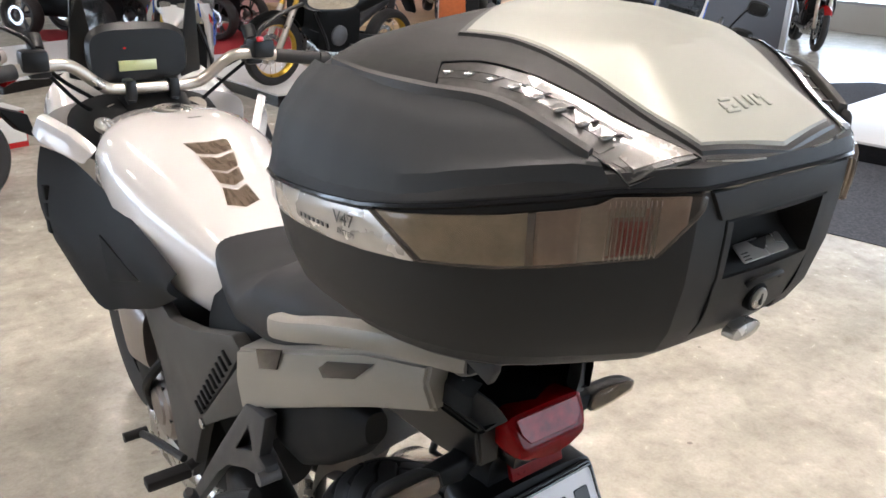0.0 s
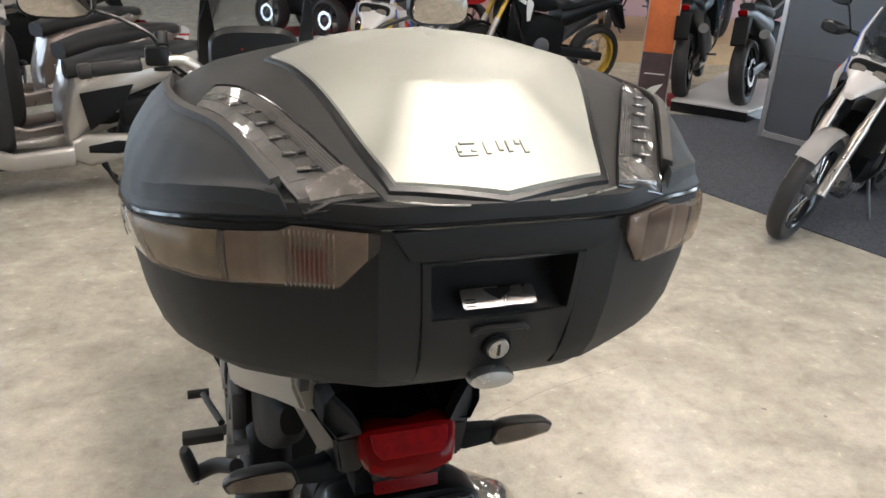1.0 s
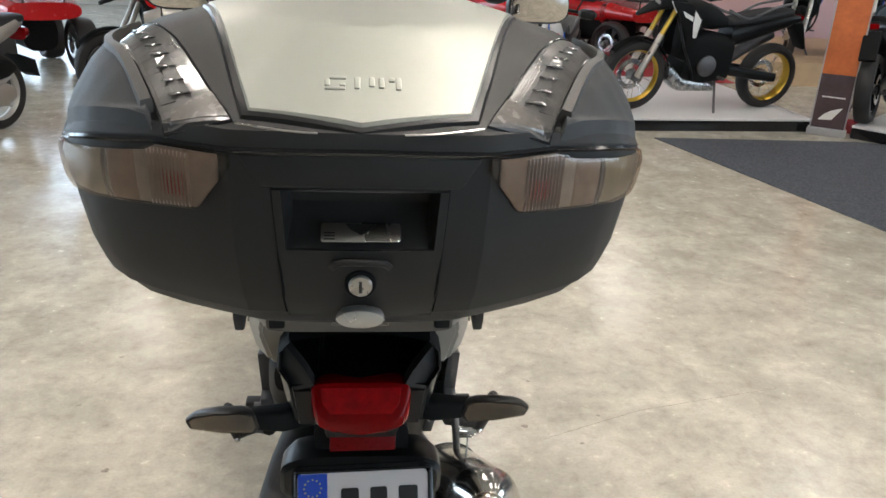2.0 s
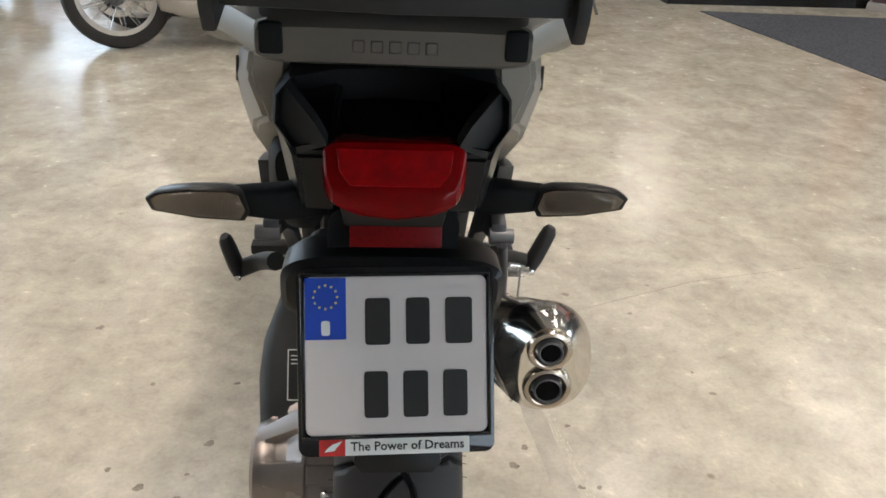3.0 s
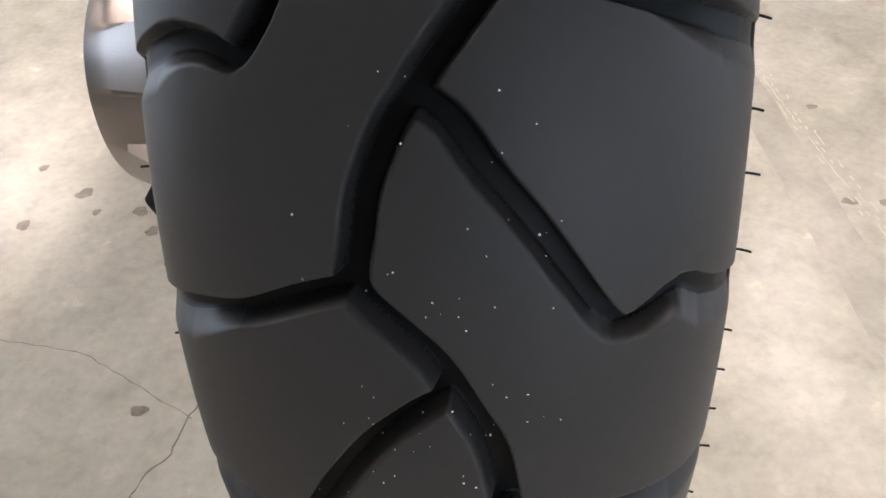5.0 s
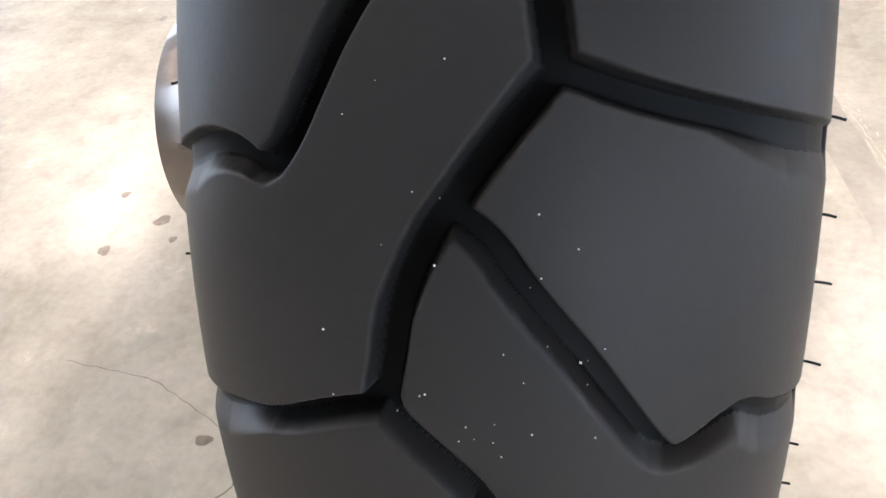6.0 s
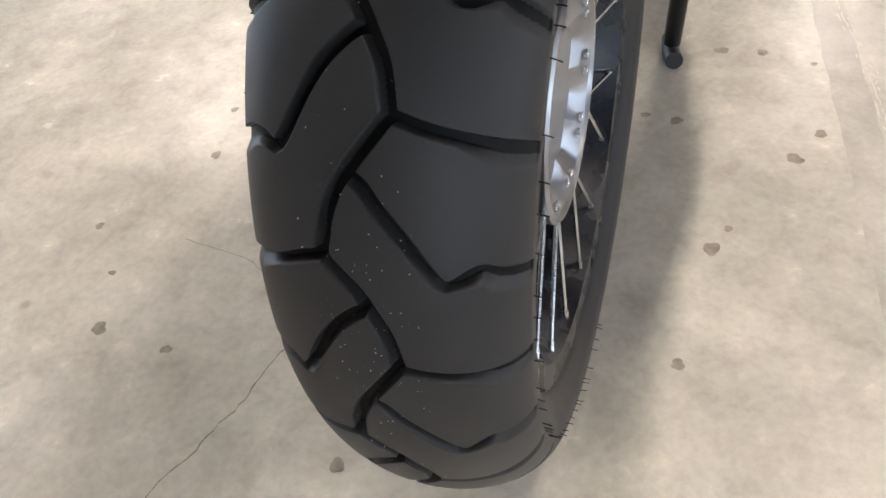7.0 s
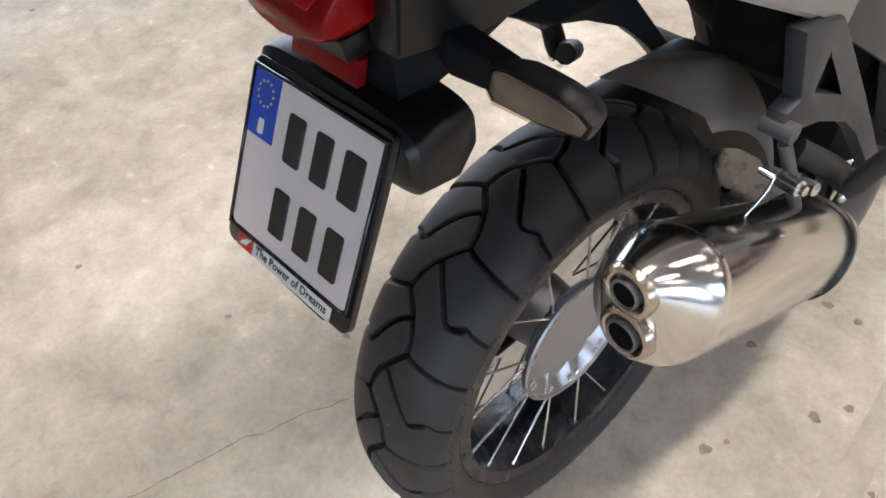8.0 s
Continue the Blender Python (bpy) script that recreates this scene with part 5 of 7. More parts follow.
    for s in (-1, 1):
        bm = bmesh.new()
        sect = [(-0.110, [(0.09, 1.076), (0.126, 1.070), (0.131, 1.045), (0.117, 1.002), (0.10, 1.0)]),
                (0.0, [(0.10, 1.06), (0.155, 1.045), (0.160, 1.005), (0.145, 0.958), (0.10, 0.95)]),
                (0.10, [(0.10, 1.02), (0.168, 1.0), (0.175, 0.955), (0.163, 0.908), (0.1, 0.90)]),
                (0.36, [(0.12, 0.895), (0.182, 0.885), (0.187, 0.83), (0.180, 0.765), (0.12, 0.77)])]
        add_loft(bm, [[V(s * x, y, z) for x, z in ring] for y, ring in sect])
        bmesh.ops.bevel(bm, geom=bm.edges[:], offset=0.005, segments=2, affect="EDGES", clamp_overlap=True)
        side = part("tail_side", bm, M_GREYPAINT, bike, "warm grey painted tail fairing")
        bm = bmesh.new()
        add_prism(bm, [V(s * x, y, z) for x, y, z in ((0.094, -0.150, 1.050), (0.101, -0.148, 1.018), (0.082, -0.166, 0.992), (0.055, -0.176, 1.004), (0.066, -0.172, 1.022))], (0, 0.02, 0.004), 0.003)
        part("tail_chevron", bm, M_DGREY, bike)
        # grab rail above it
        bm = bmesh.new()
        line = smooth_path([V(s * 0.100, -0.150, 1.090), V(s * 0.150, -0.07, 1.092), V(s * 0.180, 0.03, 1.068), V(s * 0.192, 0.10, 1.042), V(s * 0.190, 0.160, 1.020), V(s * 0.172, 0.176, 1.010)], 5)
        rings = []
        for k, p in enumerate(line):
            way = (line[min(k + 1, len(line) - 1)] - line[max(k - 1, 0)]).normalized()
            flat = way.cross(V(0, 0, 1)).normalized()
            high = flat.cross(way).normalized()
            rings.append([p + flat * x + high * z for x, z in rounded(0.034, 0.030, 0.006, 2)])
        add_loft(bm, rings)
        part("grab_rail", bm, M_GREYPAINT, bike, "warm grey painted grab rail")
        # raised gloss-black plates in place of the two recesses
        for poly in (((0.272, 0.927), (0.185, 0.965), (0.205, 0.922), (0.265, 0.895)), ((0.082, 0.985), (0.062, 1.004), (-0.030, 1.040), (0.004, 1.004), (0.072, 0.974))):
            bm = bmesh.new()
            add_prism(bm, [V(s * (interp(y, [-0.11, 0.0, 0.1, 0.36], [0.130, 0.158, 0.172, 0.184])), y, z) for y, z in poly], (s * 0.0035, 0, 0), 0.0015)
            part("recess_plate", bm, M_GLOSS, side)
        # lower black frame triangle with lock
        bm = bmesh.new()
        add_loft(bm, [[V(s * x, y, z) for x, z in ring] for y, ring in (
            (-0.158, [(0.05, 0.99), (0.088, 0.99), (0.080, 0.935), (0.05, 0.935)]),
            (-0.10, [(0.05, 1.02), (0.112, 1.012), (0.098, 0.935), (0.05, 0.925)]),
            (0.02, [(0.05, 1.01), (0.130, 0.985), (0.122, 0.952), (0.05, 0.945)]))])
        bmesh.ops.bevel(bm, geom=bm.edges[:], offset=0.004, segments=2, affect="EDGES", clamp_overlap=True)
        part("tail_bracket", bm, M_SATIN, bike)
        # turn signal on a short arm; the left one is bent back a little
        y0 = -0.128 if s > 0 else -0.148
        LENS = [(0.1385, 0.928), (0.1435, 0.9445), (0.1560, 0.9480), (0.1930, 0.9475), (0.2200, 0.9440), (0.2290, 0.9380), (0.2245, 0.9285), (0.1850, 0.9215), (0.1440, 0.9190)]
        LENS = [(x - (0.008 if s < 0 else 0.0), z) for x, z in LENS]
        mid = V(0.184 if s > 0 else 0.176, 0, 0.934)

        def outline(f, y, grow=0.0):
            return [V(s * (mid.x + (x - mid.x) * f + math.copysign(grow, x - mid.x)), y, mid.z + (z - mid.z) * f + math.copysign(grow, z - mid.z)) for x, z in LENS]

        bm = bmesh.new()
        add_loft(bm, [outline(1.0, y0 - 0.0015, 0.0010), outline(1.0, y0 + 0.004, 0.0014), outline(0.97, y0 + 0.014, 0.0006), outline(0.80, y0 + 0.024), outline(0.45, y0 + 0.029)])
        bmesh.ops.bevel(bm, geom=bm.edges[:], offset=0.0008, segments=1, affect="EDGES", clamp_overlap=True)
        stalk = part("turn_signal", bm, M_SATIN, bike, "slim black turn signal with a clear lens", sharp=30)
        bm = bmesh.new()
        add_body(bm, [(s * 0.060, y0 + 0.012 + 0.02, 0.016, 0.914, 0.950, 5), (s * 0.100, y0 + 0.013, 0.014, 0.917, 0.949, 5), (s * 0.132, y0 + 0.012, 0.012, 0.920, 0.947, 5), (s * 0.148, y0 + 0.013, 0.010, 0.922, 0.945, 5)], 24, "x")
        part("arm", bm, M_DEEP, stalk)
        bm = bmesh.new()
        add_loft(bm, [outline(0.99, y0 + 0.001), outline(0.98, y0 - 0.0035), outline(0.90, y0 - 0.0062), outline(0.5, y0 - 0.0078)])
        part("signal_lens", bm, M_CLEARSHELL, stalk, "clear signal lens", sharp=50)
        bm = bmesh.new()
        add_prism(bm, outline(0.93, y0 - 0.0020), (0, 0.002, 0))
        part("reflector_bowl", bm, M_BOWL, stalk, "rippled silver reflector")
        for k in range(22):
            x = mid.x - 0.035 + 0.0031 * k
            h = interp(x - mid.x, [-0.039, 0.006, 0.041], [0.0105, 0.0105, 0.004])
            bm = bmesh.new()
            add_prism(bm, [V(s * (x + dx), y0 - 0.0022 - dy, mid.z + dz) for dx, dy, dz in ((-0.0012, 0, -h), (0.0012, 0, -h), (0, 0.0010, -h))], (0, 0, 2 * h))
            part("lens_rib", bm, M_BOWL, stalk)
        # passenger peg hanger and peg
        bm = bmesh.new()
        shape = (((0.246, 0.815), (0.296, 0.805), (0.322, 0.755), (0.312, 0.712), (0.392, 0.668), (0.352, 0.650), (0.300, 0.668), (0.255, 0.692), (0.258, 0.712), (0.282, 0.718)),
                 ((0.296, 0.805), (0.330, 0.795), (0.480, 0.620), (0.720, 0.330), (0.675, 0.345), (0.500, 0.545), (0.440, 0.600), (0.352, 0.650), (0.392, 0.668), (0.322, 0.755)))
        merge_prisms(bm, [[V(s * 0.162, y, z) for y, z in poly] for poly in shape], (s * 0.024, 0, 0), 0.004)
        hanger = part("peg_hanger", bm, M_HANGER, bike, "cast grey passenger peg hanger", sharp=30)
        bm = bmesh.new()
        py, pz = 0.262, 0.690
        add_cyl(bm, (s * 0.160, py, pz), (s * 0.198, py, pz), 0.012, n=24)
        part("peg_pivot", bm, M_CAST, hanger)
        # passenger peg, folded up
        base, tip = (V(0.247, 0.338, 0.592), V(0.277, 0.345, 0.662)) if s > 0 else (V(-0.256, 0.402, 0.535), V(-0.276, 0.392, 0.618))
        bm = bmesh.new()
        add_tube(bm, [V(s * 0.180, 0.330, 0.618 if s > 0 else 0.600), V(s * 0.215, 0.350 if s > 0 else 0.39, 0.600 if s > 0 else 0.565), base + V(0, 0.004, 0.004)], 0.016, 10)
        arm = part("passenger_peg", bm, M_DGREY, bike, "folded passenger foot peg")
        bm = bmesh.new()
        way = (tip - base).normalized()
        side = way.cross(V(0, 1, 0)).normalized()
        fore = way.cross(side)
        add_loft(bm, [[base + way * t + side * w * math.cos(a) * 1.15 + fore * w * 1.8 * math.sin(a) for a in np.linspace(0, 2 * math.pi, 15)[:-1]] for t, w in ((-0.006, 0.006), (0.0, 0.010), (0.02, 0.0115), (0.055, 0.0110), (0.072, 0.0100), (0.080, 0.006))])
        part("peg_rubber", bm, M_DGREY, arm)
        bm = bmesh.new()
        add_lathe(bm, [(0.006, 0), (0.006, 0.006), (0.003, 0.008)], base + V(0, -0.012, -0.002), (0, -1, 0), 12)
        part("peg_bolt", bm, M_STEEL, arm)
        # rider peg
        bm = bmesh.new()
        add_tube(bm, [(s * 0.16, 0.70, 0.44), (s * 0.19, 0.69, 0.435)], 0.012, 10)
        add_box(bm, (s * 0.235, 0.685, 0.432), (0.095, 0.034, 0.024), bevel=0.006)
        part("rider_peg", bm, M_DGREY, bike)
        bm = bmesh.new()
        add_prism(bm, [V(s * 0.145, y, z) for y, z in ((1.0, 0.82), (0.88, 0.79), (0.76, 0.765), (0.60, 0.81), (0.40, 0.89), (0.36, 0.875), (0.46, 0.76), (0.57, 0.65), (0.64, 0.53), (0.685, 0.44), (0.72, 0.38), (0.80, 0.38), (0.815, 0.44), (0.86, 0.58), (0.97, 0.71))], (s * 0.03, 0, 0), 0.010)
        part("frame_cover", bm, M_COVER, bike)
        bm = bmesh.new()
        add_prism(bm, [V(s * 0.166, y, z) for y, z in ((0.619, 0.575), (0.585, 0.625), (0.381, 0.835), (0.333, 0.855), (0.329, 0.776), (0.50, 0.66))], (s * 0.012, 0, 0), 0.004)
        part("side_bracket", bm, M_COVER, bike)
        bm = bmesh.new()
        add_lathe(bm, [(0.011, 0), (0.011, 0.005), (0.006, 0.007)], (s * 0.178, 0.588, 0.605), (s, 0, 0), 14)
        part("bracket_bolt", bm, M_STEEL, bike)
        for k in range(10):
            t = k / 9
            bm = bmesh.new()
            add_box(bm, (s * 0.177, 0.425 + 0.185 * t, 0.835 - 0.205 * t), (0.007, 0.036, 0.0055), Matrix.Rotation(0.35, 3, "X"), 0.001, 1)
            part("vent_slat", bm, M_DEEP, bike)
        # side cowl of the fairing
        bm = bmesh.new()
        top = [(0.156, 0.735, 0.872), (0.182, 0.87, 0.930), (0.208, 1.07, 0.975), (0.238, 1.20, 1.012), (0.288, 1.27, 1.035)]
        low = [(0.160, 0.735, 0.818), (0.184, 0.83, 0.762), (0.215, 0.97, 0.710), (0.250, 1.07, 0.690), (0.292, 1.24, 0.800)]
        top, low = smooth_path(top, 4), smooth_path(low, 4)
        rings = []
        for a, b in zip(top, low):
            rings.append([V(s * (a.x + (b.x - a.x) * t + 0.022 * math.sin(math.pi * t)), a.y + (b.y - a.y) * t, a.z + (b.z - a.z) * t) for t in np.linspace(0, 1, 9)])
        add_loft(bm, rings, caps=False, closed=False)
        bmesh.ops.solidify(bm, geom=bm.faces[:], thickness=0.012)
        cowl = part("side_cowl", bm, M_CASE_GREY, bike, "matt charcoal fairing side panel")
        # raised dark plate that paints the shade of a three-cornered vent recess
        skin = [p for ring in rings for p in ring]
        bm = bmesh.new()
        corners = [min(skin, key=lambda p: (p.y - y) ** 2 + (p.z - z) ** 2) + V(s * 0.004, 0, 0) for y, z in ((1.04, 0.885), (0.985, 0.795), (0.845, 0.835))]
        add_prism(bm, corners, (-s * 0.008, 0, 0), 0.0015)
        part("vent_shade", bm, M_DEEP, cowl, "dark three-cornered plate standing for a shaded vent")
        bm = bmesh.new()
        for t in (0.15, 0.4, 0.65):
            add_box(bm, (s * 0.297, 1.235, 0.82 + 0.17 * t), (0.016, 0.02, 0.036), Matrix.Rotation(-s * 0.2, 3, "Z"), 0.004)
        part("cowl_slots", bm, M_DEEP, bike)
        bm = bmesh.new()
        add_prism(bm, [V(s * x, y, z) for x, y, z in ((0.205, 1.13, 1.035), (0.240, 1.18, 1.075), (0.288, 1.26, 1.105), (0.300, 1.30, 1.06), (0.292, 1.26, 1.042), (0.225, 1.14, 1.010))], (-s * 0.02, 0.01, 0.01), 0.008)
        part("cowl_cap", bm, M_PEARL, bike, "pearl white upper fairing edge")
        # fork leg, mirror, grip, lever
        bm = bmesh.new()
        add_tube(bm, [(s * 0.10, 1.28, 1.10), (s * 0.10, 1.62, 0.42)], 0.026, 14, per=1)
        part("fork_leg", bm, M_BARS, bike)
        bm = bmesh.new()
        add_tube(bm, [(s * 0.268, 1.25, 1.245), (s * 0.285, 1.262, 1.285), (s * 0.36, 1.27, 1.325), (s * 0.42, 1.27, 1.345)], 0.0055, 8)
        stem = part("mirror_stem", bm, M_SATIN, bike)
        bm = bmesh.new()
        add_body(bm, [(1.262, s * 0.50, 0.088, 1.322, 1.415, 3.2), (1.285, s * 0.50, 0.092, 1.320, 1.418, 3.0), (1.315, s * 0.50, 0.060, 1.335, 1.40, 2.4)], 28)
        part("mirror_shell", bm, M_SATIN, stem)
        bm = bmesh.new()
        add_body(bm, [(1.2600, s * 0.50, 0.080, 1.328, 1.409, 3.2), (1.2615, s * 0.50, 0.083, 1.326, 1.411, 3.2)], 28)
        for v in bm.verts:
            v.co.y += (1.369 - v.co.z) * 0.28 - 0.010
        part("mirror_glass", bm, M_MIRROR, stem)
        bm = bmesh.new()
        add_lathe(bm, [(0.016, 0), (0.018, 0.004), (0.018, 0.118), (0.016, 0.122), (0.020, 0.124), (0.020, 0.15), (0.016, 0.154)], (s * 0.315, 1.25, 1.214), V(s, -0.16, -0.11), 20)
        part("grip", bm, M_RUBBER, bike, "black rubber handlebar grip")
        bm = bmesh.new()
        add_tube(bm, [(s * 0.29, 1.29, 1.215), (s * 0.36, 1.285, 1.200), (s * 0.45, 1.262, 1.172)], 0.008, 8, flat=0.6)
        part("lever", bm, M_BARS, bike)
        bm = bmesh.new()
        add_box(bm, (s * 0.275, 1.255, 1.235), (0.06, 0.06, 0.05), bevel=0.012)
        add_box(bm, (s * 0.262, 1.285, 1.215), (0.05, 0.05, 0.05), bevel=0.012)
        add_cyl(bm, (s * 0.262, 1.28, 1.255), (s * 0.262, 1.30, 1.285), 0.018)
        part("switch_block", bm, M_SATIN, bike)
    bm = bmesh.new()
    add_box(bm, (0.262, 1.225, 1.262), (0.018, 0.012, 0.014), bevel=0.003)
    part("stop_switch", bm, M_REDPAINT, bike)
    # left side lock below the tail
    bm = bmesh.new()
    add_lathe(bm, [(0.0125, 0), (0.0125, 0.008), (0.0095, 0.0105)], (-0.082, -0.132, 0.982), (-1, -0.25, 0.1), 20)
    part("helmet_lock", bm, M_CHROME, bike)
    bm = bmesh.new()
    add_box(bm, (-0.0932, -0.1347, 0.983), (0.001, 0.0025, 0.012))
    part("lock_slot", bm, M_INK, bike)
    # rack plate below the case
    bm = bmesh.new()
    add_prism(bm, [V(x, y, 1.128) for x, y in ((-0.1275, -0.228), (0, -0.238), (0.1275, -0.228), (0.1275, -0.20), (0.120, -0.02), (-0.120, -0.02), (-0.1275, -0.20))], (0, 0, 0.052), 0.005)
    part("rack_plate", bm, M_DGREY, bike)
    for s in (-1, 1):
        bm = bmesh.new()
        add_prism(bm, [V(s * 0.1285, y, z) for y, z in ((-0.239, 1.175), (-0.238, 1.128), (-0.230, 1.110), (-0.17, 1.126), (-0.06, 1.150), (-0.06, 1.175))], (s * 0.011, 0, 0), 0.003)
        part("rack_ear", bm, M_DGREY, bike)
        # black box standing for the shade in the carrier's square recess
        bm = bmesh.new()
        add_box(bm, (s * 0.101, -0.150, 1.090), (0.020, 0.026, 0.026), bevel=0.004)
        part("socket_shade", bm, M_DEEP, bike)
    bm = bmesh.new()
    add_body(bm, [(-0.160, 0, 0.114, 1.072, 1.100, 6), (-0.152, 0, 0.118, 1.068, 1.108, 6), (-0.10, 0, 0.121, 1.066, 1.116, 6), (0.05, 0, 0.124, 1.05, 1.116, 6)], 32)
    part("carrier", bm, M_SHADED_TAUPE, bike, "warm grey painted carrier with raised marks")
    for k in range(5):
        bm = bmesh.new()
        add_box(bm, (-0.030 + 0.015 * k, -0.1605, 1.086), (0.010, 0.002, 0.010), bevel=0.0008, seg=1)
        part("raised_mark", bm, M_SHADED_TAUPE, bike)
    # seat
    bm = bmesh.new()
    add_body(bm, [(-0.02, 0, 0.10, 0.99, 1.055, 3), (0.06, 0, 0.145, 0.94, 1.07, 3.2), (0.20, 0, 0.160, 0.90, 1.065, 3.2), (0.33, 0, 0.165, 0.885, 1.035, 3), (0.42, 0, 0.158, 0.88, 0.965, 3), (0.52, 0, 0.135, 0.87, 0.94, 3), (0.62, 0, 0.11, 0.87, 0.945, 3), (0.70, 0, 0.09, 0.88, 0.965, 3)], 36)
    part("seat", bm, M_SEAT, bike, "black vinyl rider and passenger seat")
    # tank
    bm = bmesh.new()
    add_body(bm, [(0.64, 0, 0.100, 0.78, 0.942, 3.2), (0.70, 0, 0.125, 0.76, 0.972, 3), (0.78, 0, 0.153, 0.755, 1.015, 2.8), (0.88, 0, 0.182, 0.77, 1.065, 2.5), (1.0, 0, 0.205, 0.83, 1.100, 2.6), (1.12, 0, 0.205, 0.86, 1.115, 2.8), (1.22, 0, 0.17, 0.88, 1.112, 3), (1.28, 0, 0.13, 0.90, 1.085, 3)], 44)
    tank = part("fuel_tank", bm, M_PEARL, bike, "pearl white painted fuel tank")
    bm = bmesh.new()
    add_lathe(bm, [(0.048, 0), (0.048, 0.006), (0.042, 0.009), (0.030, 0.007), (0.028, 0.010), (0.005, 0.010)], (0, 1.165, 1.110), (0, -0.05, 1), 36)
    part("filler_cap", bm, M_ALU, tank)

    def tank_top(x, y):
        ys, hs, ws = [0.64, 0.70, 0.78, 0.88, 1.0, 1.12], [0.942, 0.972, 1.015, 1.065, 1.100, 1.115], [0.095, 0.118, 0.15, 0.182, 0.205, 0.205]
        w, h = interp(y, ys, ws), interp(y, ys, hs)
        lo = interp(y, ys, [0.80, 0.79, 0.79, 0.80, 0.83, 0.86])
        return (h + lo) / 2 + (h - lo) / 2 * (1 - min(abs(x) / w, 0.99) ** 2.6) ** (1 / 2.6)

    for k, (y, w0, w1, ln) in enumerate(((0.945, 0.052, 0.040, 0.05), (0.885, 0.040, 0.031, 0.042), (0.838, 0.031, 0.027, 0.036), (0.790, 0.027, 0.036, 0.046))):
        bm = bmesh.new()
        us = np.linspace(-1, 1, 9)
        rings = []
        for t in (0, 0.5, 1):
            yy = y - ln * t
            w = w0 + (w1 - w0) * t
            rings.append([V(u * w, yy - 0.013 * (1 - abs(u)) * (0.3 if k == 0 and t == 0 else 1), tank_top(u * w, yy - 0.013 * (1 - abs(u))) + 0.0025) for u in us])
        add_loft(bm, rings, caps=False, closed=False)
        bmesh.ops.solidify(bm, geom=bm.faces[:], thickness=0.002)
        part("tank_pad", bm, M_SMOKE, tank, "grey chevron tank pad")
    bm = bmesh.new()
    for k in range(3):
        add_box(bm, (0.012 + 0.011 * k, 1.075, tank_top(0.02, 1.075) + 0.001), (0.008, 0.006, 0.001))
    part("tank_print", bm, M_INK, tank)
    # handlebar with clamps, dash and screen
    bm = bmesh.new()
    add_tube(bm, [(-0.33, 1.248, 1.213), (-0.235, 1.262, 1.222), (-0.19, 1.268, 1.212), (-0.135, 1.285, 1.166), (-0.095, 1.292, 1.149), (0, 1.292, 1.147), (0.095, 1.292, 1.149), (0.135, 1.285, 1.166), (0.19, 1.268, 1.212), (0.235, 1.262, 1.222), (0.33, 1.248, 1.213)], 0.0145, 14)
    part("handlebar", bm, M_BARS, bike, "champagne tapered aluminium handlebar")
    for x in (-0.062, 0.045):
        bm = bmesh.new()
        add_box(bm, (x, 1.292, 1.146), (0.026, 0.044, 0.05), bevel=0.006)
        add_box(bm, (x, 1.295, 1.100), (0.022, 0.03, 0.06), bevel=0.004)
        part("bar_clamp", bm, M_SATIN, bike)
    bm = bmesh.new()
    add_body(bm, [(1.23, 0, 0.085, 1.00, 1.10, 4), (1.33, 0, 0.10, 1.02, 1.13, 4), (1.40, 0, 0.09, 1.0, 1.13, 4)])
    part("top_yoke", bm, M_SATIN, bike)
    # dark body added to fill the area between the bars and the dash
    bm = bmesh.new()
    add_body(bm, [(1.215, -0.02, 0.15, 0.96, 1.075, 3), (1.26, -0.02, 0.185, 0.97, 1.10, 3), (1.34, -0.02, 0.19, 0.98, 1.125, 3), (1.40, -0.02, 0.17, 1.0, 1.13, 3)])
    part("cockpit_fill", bm, M_DEEP, bike)
    bm = bmesh.new()
    add_lathe(bm, [(0.022, 0), (0.022, 0.012), (0.017, 0.014), (0.004, 0.012)], (-0.150, 1.222, 1.074), (0, -0.5, 0.8), 20)
    part("ignition_lock", bm, M_ALU, bike)
    bm = bmesh.new()
    add_body(bm, [(1.345, -0.015, 0.118, 1.155, 1.285, 4), (1.36, -0.015, 0.126, 1.148, 1.302, 3.4), (1.42, -0.015, 0.115, 1.15, 1.29, 3)], 32)
    dash = part("dash", bm, M_SATIN, bike, "black instrument panel with a greenish display")
    bm = bmesh.new()
    add_box(bm, (-0.022, 1.343, 1.196), (0.095, 0.006, 0.026), bevel=0.002)
    part("display", bm, M_LCD, dash)
    bm = bmesh.new()
    add_box(bm, (-0.05, 1.3425, 1.24), (0.006, 0.004, 0.004))
    part("warning_light", bm, M_REDPAINT, dash)
    bm = bmesh.new()
    add_body(bm, [(1.36, 0, 0.26, 0.98, 1.12, 3), (1.46, 0, 0.24, 0.86, 1.20, 2.8), (1.58, 0, 0.17, 0.86, 1.14, 2.5), (1.68, 0, 0.08, 0.88, 1.0, 2.2)], 32)
    part("front_cowl", bm, M_PEARL, bike, "pearl white front fairing")
    bm = bmesh.new()
    rings = []
    for z, y, w in ((1.17, 1.50, 0.17), (1.28, 1.46, 0.165), (1.40, 1.405, 0.150), (1.48, 1.36, 0.12), (1.51, 1.345, 0.08)):
        rings.append([V(u * w, y - 0.055 * abs(u) ** 2, z) for u in np.linspace(-1, 1, 13)])
    add_loft(bm, rings, caps=False, closed=False)
    bmesh.ops.solidify(bm, geom=bm.faces[:], thickness=0.004)
    part("windscreen", bm, M_GLASS, bike, "clear plastic windscreen")
    for s in (-1, 1):
        bm = bmesh.new()
